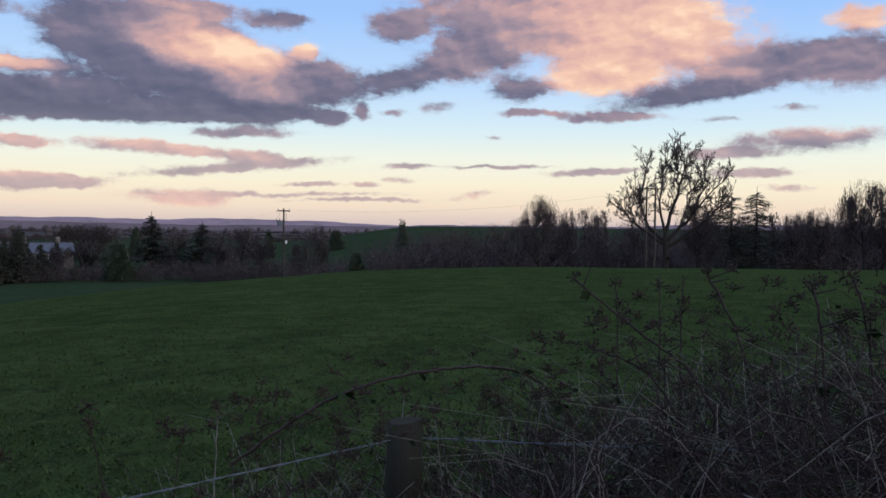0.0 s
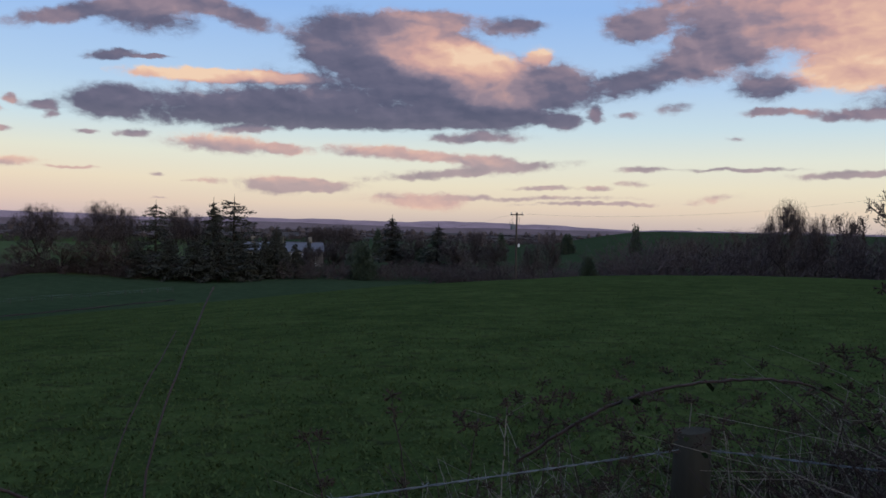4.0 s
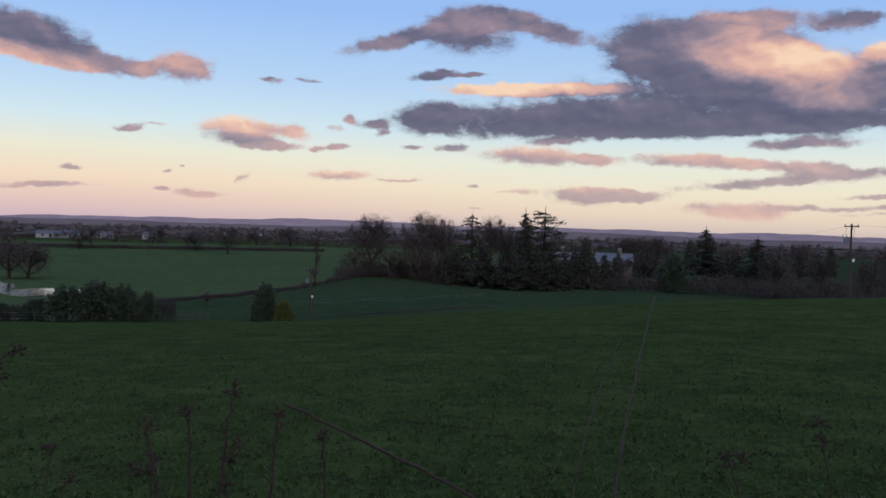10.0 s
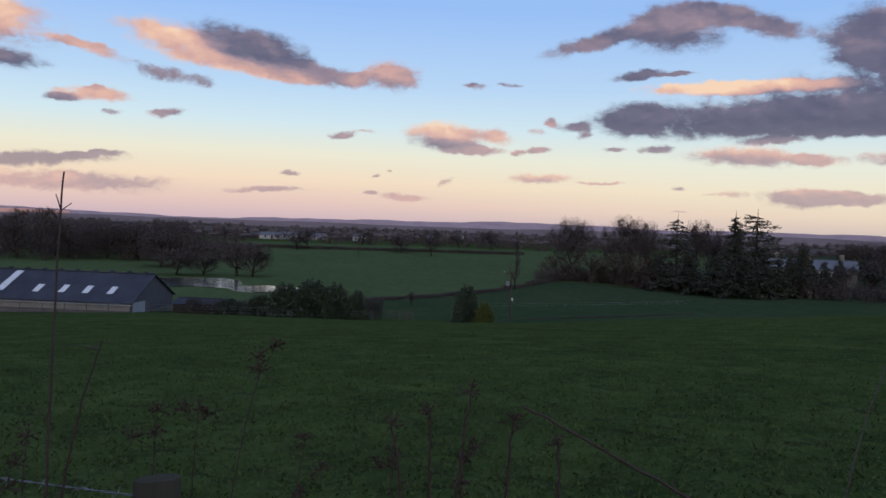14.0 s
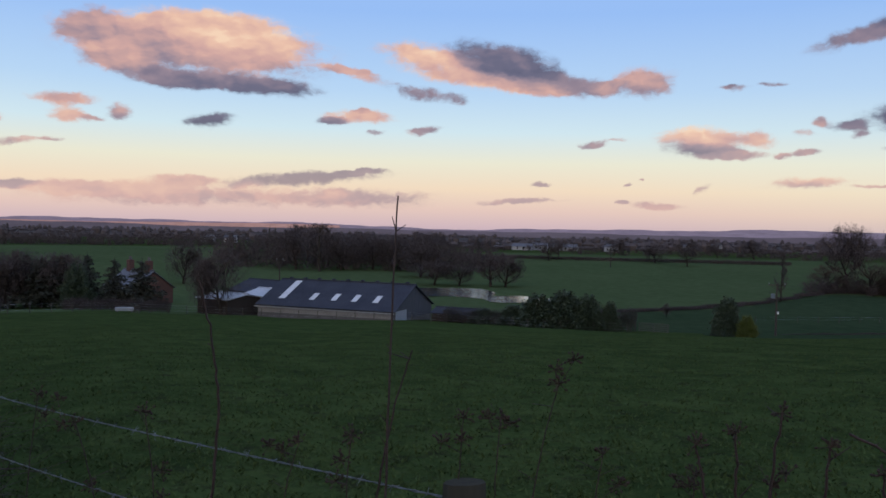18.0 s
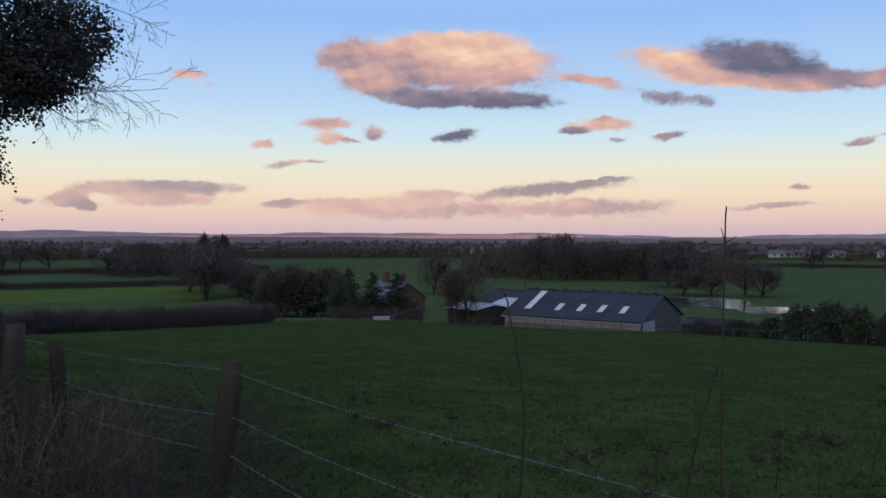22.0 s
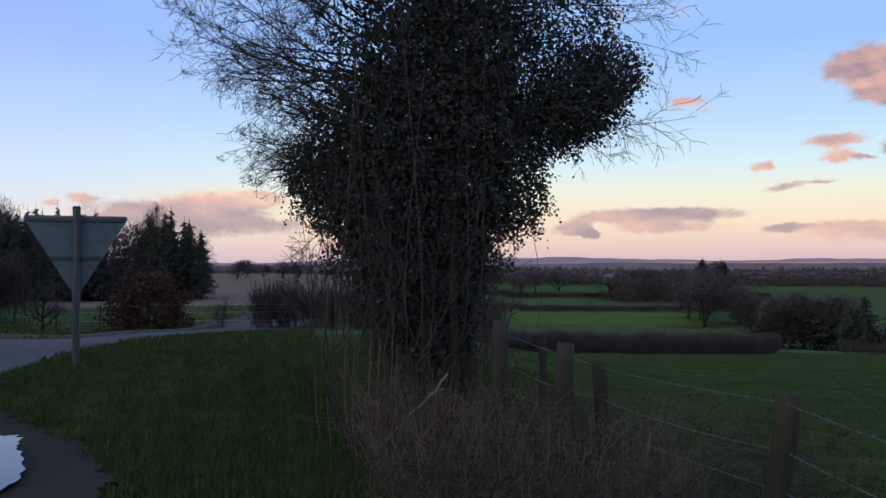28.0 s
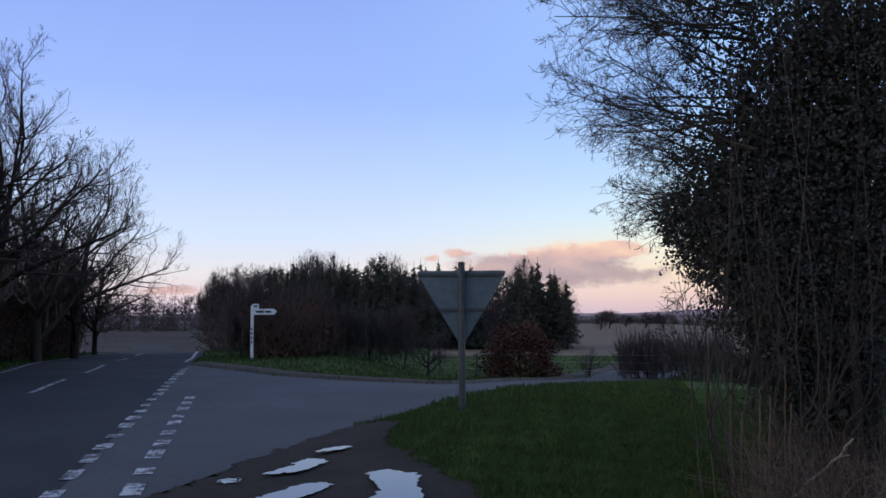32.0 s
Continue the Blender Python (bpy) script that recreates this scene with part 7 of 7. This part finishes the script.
def cane(name, pts, r0, r1, label, mat=None, seed=0, heads=0, leaves=0, prickles=True, side=0, group="brambles on the fence", shoot=1.0):
    """A stem through the given places, with side shoots, seed heads, prickles and leaves as it bears."""
    rng = random.Random(seed)
    line = [tuple(p) for p in curve(pts, 10)]
    ob = thing(name, *line[0])
    o = line[0]
    loc = [tuple(p[k] - o[k] for k in range(3)) for p in line]
    n = len(loc) - 1
    rad = lambda i: r0 + (r1 - r0) * i / n
    wob = [tuple(c + rng.gauss(0, r0 * 0.35) for c in p) for p in loc]
    part("stem", hose("stem", wob, [rad(i) for i in range(n + 1)], mat or CANE), ob)
    extra, seeds, ends = [], [], []
    if prickles:
        for i in range(1, n):
            for _ in range(2):
                d = unit((rng.gauss(0, 1), rng.gauss(0, 1), rng.gauss(0, 1)))
                p = wob[i]
                extra.append((*p, *(p[k] + d[k] * 0.011 for k in range(3)), 0.0016, 0.0003))
    for _ in range(side):
        i = rng.randrange(n // 3, n)
        p = wob[i]
        d = unit((rng.gauss(0, 0.7), rng.gauss(0, 0.7), rng.uniform(0.2, 1.0)))
        l = rng.uniform(0.025, 0.08) * shoot
        e = tuple(p[k] + d[k] * l for k in range(3))
        part("side_shoot", tubes("side_shoot", [(*p, *e, r1 * 0.8, r1 * 0.5)], mat or CANE, 4), ob)
        ends.append(e)
    if extra:
        part("prickles", tubes("prickles", extra, mat or CANE, 3), ob)["kind"] = "stuff"
    spots_ = ([wob[-1]] if heads else []) + ends[:max(0, heads - 1)]
    for p in spots_:
        part("seed_head", tubes("seed_head", cluster_rows(rng, p, 0.024, 18, 0.0026), DRYSEED, 4), ob, "dried brown seed head")
    if leaves:
        npr = np.random.default_rng(seed + 100)
        for _ in range(leaves):
            i = rng.randrange(n // 4, n)
            p = np.array(wob[i])
            m = 3
            w = rand_dirs(npr, m)
            w[:, 2] = -np.abs(w[:, 2]) * 0.8
            w /= np.linalg.norm(w, axis=1, keepdims=True)
            sd = np.cross(w, rand_dirs(npr, m))
            sd /= np.linalg.norm(sd, axis=1, keepdims=True)
            part("leaf", slips("leaf", np.repeat(p[None], m, 0), w * 0.038, sd * 0.016, BRLEAF), ob, "dull green bramble leaf")
    return tagged(ob, label, "bramble" if mat is None else "weed", group)


# the long arching cane and its fellows
cane("bramble", [spot(14, -15.5, 2.25), spot(9.5, -12.6, 2.28), spot(6.2, -11.0, 2.3), spot(1.5, -9.8, 2.35), spot(-3.3, -9.4, 2.42), spot(-6.5, -10.3, 2.5), spot(-9.0, -13.0, 2.5)], 0.0045, 0.0035, "long arching bramble cane over the fence", None, 1, 0, 4)
cane("bramble", [spot(-20, -16, 2.5), spot(-16.5, -9.5, 2.5), spot(-13, -6.8, 2.5), spot(-8.7, -3.4, 2.5)], 0.0045, 0.003, "leaning bramble cane with seed heads", None, 2, 4, 1, True, 6)
cane("bramble", [spot(-17, -15, 2.4), spot(-14, -9.8, 2.4), spot(-10, -7.9, 2.4)], 0.004, 0.003, "leaning bramble cane with seed heads", None, 3, 3, 0, True, 5)
cane("bramble", [spot(-11.6, -14, 2.6), spot(-11.6, -7, 2.6), spot(-11.4, -3.7, 2.6)], 0.0025, 0.002, "upright dead stem with a seed head", CANE, 4, 2, 0, False, 2)
cane("bramble", [spot(-21, -13, 2.5), spot(-19, -6.5, 2.5), spot(-17.2, -3.0, 2.5)], 0.0035, 0.003, "bramble cane rising over the thicket", None, 5, 4, 0, True, 6)
cane("bramble", [spot(-24.5, -14, 2.3), spot(-24, -6.5, 2.3), spot(-23.4, -3.4, 2.3)], 0.0035, 0.003, "bramble cane rising over the thicket", None, 6, 5, 1, True, 7)
cane("bramble", [spot(-27.5, -14, 2.3), spot(-26.5, -6, 2.3), spot(-25.6, -2.8, 2.3)], 0.0035, 0.003, "bramble cane rising over the thicket", None, 7, 5, 1, True, 7)
cane("bramble", [spot(-30, -14, 2.2), spot(-29.5, -6, 2.2), spot(-27.6, -3.8, 2.2)], 0.0035, 0.003, "bramble cane rising over the thicket", None, 8, 4, 1, True, 7)
cane("bramble", [(-0.95, 1.85, 0.45), (-1.2, 1.6, 0.80), (-1.42, 1.32, 1.02), (-1.58, 1.05, 1.19)], 0.0048, 0.0026, "thick bramble cane leaning on the wire", None, 29, 0, 0, True, 5)
for i, (a0, a1, e1, r) in enumerate(((15.2, 14.8, -12.0, 2.2), (21, 22.6, -12.5, 2.1), (12.6, 12.0, -13.2, 2.2), (3.0, 2.6, -11.2, 2.3), (7.5, 7.0, -13.8, 2.25), (-2.0, -3.0, -11.5, 2.4), (-5.5, -7.0, -9.6, 2.5), (26.5, 28.5, -14.0, 2.0), (18, 17, -13.4, 2.1), (-0.5, 0.6, -12.2, 2.3))):
    cane("dead_weed", [spot(a0, -22, r), spot((a0 + a1) / 2, (e1 - 20) / 2, r), spot(a1, e1, r)], 0.0024, 0.0014, "brown dead weed stem with dry seed heads", STEM if i % 3 == 0 else CANE, 40 + i, 3, 0, False, 5, "dead weeds")
# shoots and stubs by the leaning cane
for i, (a0, a1, e1, r) in enumerate(((46.5, 45.2, -11.2, 1.9), (47.6, 47.9, -12.6, 1.9), (43.0, 42.4, -13.0, 1.9), (48.8, 50.4, -13.4, 1.85), (39.0, 39.4, -14.2, 1.9))):
    cane("dead_weed", [mid(a0, -24, r), mid((a0 + a1) / 2, (e1 - 22) / 2, r), mid(a1, e1, r)], 0.0045, 0.0022, "broken dark bramble shoot by the fence", CANE, 140 + i, 1, 0, True, 3, "dead weeds", 0.7)
# tall lone stalks
cane("dead_plant", [(-0.80, 0.80, 0.0), (-0.88, 1.0, 0.75), (-0.92, 1.10, 1.16), (-1.0, 1.42, 1.42)], 0.0026, 0.0014, "tall thin dead stalk against the pasture", CANE, 60, 0, 0, False, 0, "tall dead stalks")
cane("dead_plant", [(-1.76, 0.22, 0.0), (-1.78, 0.23, 0.8), (-1.82, 0.25, 1.3), (-1.85, 0.27, 1.60)], 0.0034, 0.0014, "tall dark wand rising over the fence", CANE, 61, 0, 0, False, 8, "tall dead stalks", 0.35)
cane("dead_plant", [(-0.83, 0.80, 0.0), (-0.93, 1.0, 0.75), (-0.99, 1.10, 1.13), (-1.04, 1.36, 1.34)], 0.0018, 0.0010, "tall thin dead stalk against the pasture", CANE, 66, 0, 0, False, 0, "tall dead stalks")
cane("dead_plant", [mid(82.0, -18, 2.1), mid(81.6, -12, 2.1), mid(82.0, -8, 2.1), mid(82.9, -3.8, 2.1)], 0.004, 0.002, "tall dark wand beside the fence", CANE, 62, 0, 0, False, 5, "tall dead stalks", 0.4)
cane("dead_plant", [mid(71.5, -19, 2.1), mid(70.2, -12.5, 2.1), mid(69.0, -8.3, 2.1)], 0.0035, 0.002, "bent dead stem beside the fence", CANE, 63, 0, 0, False, 4, "tall dead stalks")
cane("dead_plant", [spot(-14.2, -16, 2.6), spot(-14.3, -8, 2.6), spot(-14.2, -3.0, 2.6)], 0.003, 0.0018, "thin upright dead stem", CANE, 64, 0, 0, False, 3, "tall dead stalks")
cane("dead_plant", [spot(-15.8, -16, 2.6), spot(-15.6, -8, 2.6), spot(-15.7, -3.0, 2.6)], 0.003, 0.0018, "thin upright dead stem", CANE, 65, 0, 0, False, 3, "tall dead stalks")
for i, (a0, a1, e1, r) in enumerate(((61.5, 59.2, -10.2, 2.0), (63.5, 63.0, -12.5, 2.0), (66.0, 65.5, -12.6, 2.0), (73.5, 73.0, -13.8, 2.0), (78.0, 76.4, -14.2, 2.1), (85, 86, -12.0, 2.3), (88, 90, -12.4, 2.4), (57, 56.2, -14.6, 2.0), (50.5, 50.3, -15.4, 2.0), (46.0, 45.6, -15.6, 2.0), (93, 92, -10.5, 2.8), (96.5, 97.5, -10.2, 3.2))):
    cane("dead_weed", [mid(a0, -22, r), mid((a0 + a1) / 2, (e1 - 20) / 2, r), mid(a1, e1, r)], 0.0020, 0.0012, "brown dead weed stem with dry seed heads", CANE, 80 + i, 3, 0, False, 4, "dead weeds")


def tangle(name, seed, n, az0, az1, r0, r1, top, mat, label, r=0.002, long=0.5, rise=0.5):
    """A mass of crossing fine stems, as one growth."""
    rng = np.random.default_rng(seed)
    az = az0 + (az1 - az0) * rng.random(n)
    rr = r0 + (r1 - r0) * rng.random(n)
    a = np.radians(az)
    h = np.array([top(v) for v in az]) * rng.random(n) ** 0.75
    x, y = -np.sin(a) * rr, np.cos(a) * rr
    z = lie(x, y) + np.maximum(h - 0.12, 0.0)
    d = rng.normal(size=(n, 3)) * [1, 1, 0.8] + [0, 0, rise]
    d /= np.linalg.norm(d, axis=1, keepdims=True)
    ln = long * (0.25 + 0.75 * rng.random((n, 1)))
    p = np.stack([x, y, z], 1)
    rows = []
    bend = rng.normal(size=(n, 3)) * 0.30
    e0 = p
    for k in range(3):
        e1 = e0 + (d + bend * k * 0.6) * ln / 3
        e1[:, 2] = np.minimum(e1[:, 2], z + 0.26)
        e1[:, 2] = np.maximum(e1[:, 2], lie(e1[:, 0], e1[:, 1]) + 0.01)
        w = r * (1 - 0.25 * k)
        rows.append(np.concatenate([e0, e1, np.full((n, 1), w), np.full((n, 1), w * 0.8)], 1))
        e0 = e1
    return tagged(new(name, tubes(name, np.concatenate(rows), mat, 3)), label, "undergrowth", kind="stuff")


def hump(az):
    """Height of the growth along the fence, metres."""
    return float(np.interp(az, (-36, -22, -12, -4, 5, 12, 20, 27, 34), (1.42, 1.38, 1.26, 1.14, 1.09, 1.04, 0.94, 0.8, 0.55)))


tangle("bramble_tangle", 91, 6500, -36, -5, 1.95, 3.0, hump, CANE, "dense tangle of bare bramble stems", 0.0022, 0.55)
tangle("bramble_tangle", 92, 4200, -8, 28, 2.0, 2.6, hump, CANE, "low tangle of bramble stems on the wire", 0.0026, 0.4)
tangle("dry_grass", 93, 1200, -36, -5, 1.9, 2.8, hump, STEM, "pale dry stems in the bramble tangle", 0.0017, 0.7, 0.9)
tangle("dry_grass", 94, 1700, -8, 28, 1.95, 2.6, hump, STEM, "pale dry stems along the wire", 0.0019, 0.42, 0.8)
tangle("bramble_tangle", 95, 1500, 26, 112, 2.0, 3.6, lambda az: 0.62, CANE, "sparse bramble stems below the fence", 0.0018, 0.4)
tangle("dry_grass", 96, 900, 26, 112, 2.0, 3.6, lambda az: 0.5, STEM, "pale dry stems below the fence", 0.0014, 0.35)
tangle("bramble_tangle", 97, 2600, 96, 122, 3.6, 8.5, lambda az: 0.75, CANE, "dark brambles at the foot of the ivy tree", 0.003, 0.6)
tangle("dry_grass", 98, 3000, 104, 123, 5.0, 7.8, lambda az: 0.7, STRAW, "tall dead straw grass by the ivy tree", 0.0026, 0.6, 1.6)
npr = np.random.default_rng(111)
m = 500
az = npr.uniform(-36, 20, m)
rr = npr.uniform(2.0, 2.7, m)
aa = np.radians(az)
pp = np.stack([-np.sin(aa) * rr, np.cos(aa) * rr, np.array([hump(v) for v in az]) * npr.random(m) ** 0.6], 1)
ww = rand_dirs(npr, m)
sd = np.cross(ww, rand_dirs(npr, m))
sd /= np.linalg.norm(sd, axis=1, keepdims=True)
sz = npr.uniform(0.010, 0.022, (m, 1))
tagged(new("bramble_leaves", slips("bramble_leaves", pp, ww * sz, sd * sz * 0.45, BRLEAF)), "scattered dull green and brown bramble leaves", "leaves", kind="stuff")
rows = []
sr = random.Random(6)
for _ in range(260):
    a = sr.uniform(-34, 14)
    p = spot(a, 0, sr.uniform(2.05, 2.6))
    rows += cluster_rows(sr, (p[0], p[1], hump(a) * sr.uniform(0.75, 1.08)), 0.024, 14, 0.0027)
tagged(new("seed_heads", tubes("seed_heads", rows, DRYSEED, 3)), "dried brown bramble fruit heads in the thicket", "seed heads", kind="stuff")

# ---- the ivy-clad tree at the verge ----
IVY = material("ivy_leaves", mottled((0.027, 0.029, 0.030), (0.048, 0.049, 0.046), 1.2, 20.0, relief=0.05, island=0.2), 0.8, 0.15)
ix_, iy_ = -7.35, -3.92
ivy = thing("ivy_tree", ix_, iy_, ground(ix_, iy_), 116.5)
# local x points right as seen from the walker, y away, z up
irng = np.random.default_rng(55)
pr = random.Random(55)
for k in range(7):
    x, y = (0.0, 0.0) if k == 0 else (pr.gauss(0, 0.25), pr.gauss(0, 0.25))
    line = curve([(x * 0.8, y, -0.1), (x * 0.9 + pr.gauss(0, 0.05), y, 1.3), (x * 1.2 + pr.gauss(0, 0.08), y * 1.2, 2.8), (x * 1.6 + pr.gauss(0, 0.15), y * 1.6, 4.8)], 6)
    r0 = 0.20 if k == 0 else pr.uniform(0.03, 0.06)
    part("trunk" if k == 0 else "stem", hose("trunk", line, [r0 * (1 - 0.7 * i / len(line)) for i in range(len(line))], BARK, 9), ivy)
# masses of ivy: offset right, away, up; half widths; leaves
IG = ground(ix_, iy_)
MASSES = ((0.0, 0.1, 5.7, 1.1, 0.9, 0.9, 1700), (0.16, 0.1, 4.9, 1.02, 0.9, 0.8, 2600), (0.20, 0.0, 4.1, 0.98, 0.9, 0.7, 5400), (0.16, 0.0, 3.4, 0.98, 0.9, 0.7, 7000), (-0.05, 0.0, 2.75, 1.05, 0.8, 0.6, 9500), (-0.15, 0.0, 2.2, 1.02, 0.75, 0.5, 8500),
          (-0.15, 0.0, 1.75, 0.84, 0.65, 0.48, 5500), (-0.10, 0.0, 1.30, 0.64, 0.55, 0.48, 2400), (0.0, 0.0, 0.85, 0.50, 0.45, 0.45, 800),
          (1.30, 0.0, 3.02, 0.48, 0.6, 0.40, 3000), (1.58, 0.0, 3.25, 0.34, 0.5, 0.30, 1000), (1.05, 0.0, 2.80, 0.42, 0.5, 0.34, 2000), (1.22, 0.0, 3.70, 0.46, 0.5, 0.48, 1200), (1.32, 0.0, 4.35, 0.46, 0.5, 0.50, 1000),
          (-0.98, 0.0, 2.35, 0.36, 0.5, 0.40, 1500), (-0.82, 0.0, 3.2, 0.34, 0.5, 0.50, 380), (-0.80, 0.0, 4.1, 0.40, 0.5, 0.60, 340), (0.72, 0.0, 2.15, 0.34, 0.5, 0.42, 1400))
MASSES = tuple((cx, cy, cz - IG, wx, wy, wz, n) for cx, cy, cz, wx, wy, wz, n in MASSES)
for cx, cy, cz, wx, wy, wz, n in MASSES:
    n = n * 3
    d = rand_dirs(irng, n)
    rad = irng.random((n, 1)) ** 0.30
    lump = 1 + 0.13 * np.sin(d[:, :1] * 7 + d[:, 2:] * 9 + cx * 5) + 0.07 * irng.normal(size=(n, 1))
    stray = 1 + np.where(irng.random((n, 1)) < 0.16, np.abs(irng.normal(size=(n, 1))) * 0.12, 0.0)
    p = d * rad * lump * stray * [wx, wy, wz] + [cx, cy, cz]
    out = d * 0.6 + irng.normal(size=(n, 3)) * 0.6 + [0, -0.1, -0.25]
    out /= np.linalg.norm(out, axis=1, keepdims=True)
    side = np.cross(out, rand_dirs(irng, n))
    side /= np.linalg.norm(side, axis=1, keepdims=True)
    s = irng.uniform(0.018, 0.036, (n, 1))
    # older, larger leaves fill the heart of each mass
    k = n // 9 if abs(cx) < 0.5 and cz + IG < 3.6 else n // 40
    p[:k] = (d * rad * 0.8)[:k] * [wx, wy, wz] + [cx, cy, cz]
    s[:k] = s[:k] * 2.3
    part("ivy", slips("ivy", p, out * s, side * s * 0.48, IVY), ivy, "glossy dark green ivy leaves")
# bare brown stems crowd the foot of the trunk
tw = []
tr = random.Random(71)
TW0 = ((7, 0.08, 0.03, 9, 0.35, 30, 0.2), (4, 0.15, 0.02, 5, 0.45, 36, 0.15), (2, 0.2, 0.0, 0, 0, 0, 0))
for k in range(46):
    grow(tr, tw, (tr.gauss(-0.05, 0.36), tr.gauss(-0.1, 0.32), 0.0), unit((tr.gauss(0, 0.16), tr.gauss(0, 0.12), 1.0)), tr.uniform(1.2, 2.4), 0.011, 0, TW0)
a = np.array([g[1] for g in tw])
a[:, 6:] = np.maximum(a[:, 6:], 0.0026)
part("stem_mass", tubes("stem_mass", a, TWIG, 3), ivy, "tangle of thin bare brown stems")
# bare thorn twigs to the left, hanging twigs to the right
tw = []
tr = random.Random(77)
TW = ((6, 0.12, 0.02, 10, 0.42, 38, 0.25), (5, 0.18, 0.02, 6, 0.45, 42, 0.15), (3, 0.22, 0.0, 4, 0.5, 42, 0.1), (2, 0.2, 0.0, 0, 0, 0, 0))
for k in range(54):
    z = tr.uniform(2.2, 5.0) - IG
    d = unit((-1.0, tr.gauss(0, 0.45), 0.32 + tr.gauss(0, 0.28)))
    grow(tr, tw, (-0.45, tr.gauss(0, 0.3), z), d, tr.uniform(0.9, 1.65), 0.016, 0, TW)
a = np.array([g[1] for g in tw])
a[:, 6:] = np.maximum(a[:, 6:], 0.0017)
part("twig_mass", tubes("twig_mass", a, BARK, 3), ivy, "fine bare thorn twigs")
tw = []
TW2 = ((6, 0.16, -0.03, 7, 0.45, 40, 0.3), (4, 0.2, -0.05, 4, 0.5, 42, 0.15), (3, 0.2, -0.02, 0, 0, 0, 0))
for k in range(18):
    z = tr.uniform(2.6, 4.6) - IG
    d = unit((1.0, tr.gauss(0, 0.45), tr.gauss(-0.40, 0.35)))
    grow(tr, tw, (1.15, tr.gauss(0, 0.3), z), d, tr.uniform(0.6, 1.15), 0.006, 0, TW2)
a = np.array([g[1] for g in tw])
a[:, 6:] = np.maximum(a[:, 6:], 0.0018)
part("twig_mass", tubes("twig_mass", a, BARK, 3), ivy, "drooping bare twigs")
for k in range(20):
    x, y = max(-0.6, min(0.5, tr.gauss(0.0, 0.35))), -0.85 + tr.gauss(0, 0.12)
    pts = curve([(x, y, 0), (x + tr.gauss(0, 0.16), y - 0.02, 0.7), (x + tr.gauss(0, 0.2), y - 0.06, 1.3), (x + tr.gauss(0, 0.2), y - 0.06, tr.uniform(2.2, 4.6))], 5)
    r0 = tr.uniform(0.004, 0.009)
    part("climbing_stem", hose("climbing_stem", pts, [r0 * (1 - 0.04 * i) for i in range(len(pts))], TWIG if k % 3 == 0 else BARK, 5), ivy, "thin bare stem climbing the ivy")
tagged(ivy, "tall tree smothered in dark ivy with bare side twigs", "tree")
# pale dead stalks and fallen stem at its foot
for i, (az, e1, r) in enumerate(((120.6, -4.5, 6.4), (120.0, -5.0, 6.4), (119.0, -3.2, 6.5), (118.7, -5.5, 6.4), (122.0, -3.6, 6.8), (123.2, -1.2, 7.0), (121.4, -6.0, 6.3))):
    g = math.degrees(math.atan2(-EYE, r))
    cane("hogweed", [late(az - 0.9, g, r), late(az - 0.8 + 0.05 * i, (g + e1) / 2, r), late(az - 1.0 + 0.06 * i, e1, r)], 0.011 if i < 2 else 0.006, 0.004, "pale dead hogweed stalk by the ivy tree", STRAW, 120 + i, 0, 0, False, 2, "dead stalks by the tree")
cane("fallen_branch", [late(119.6, -12.6, 6.3), late(117.3, -10.4, 6.2), late(114.5, -7.5, 6.2)], 0.014, 0.008, "pale fallen branch in the dead grass", STEM, 131, 0, 0, False, 2, "dead stalks by the tree")
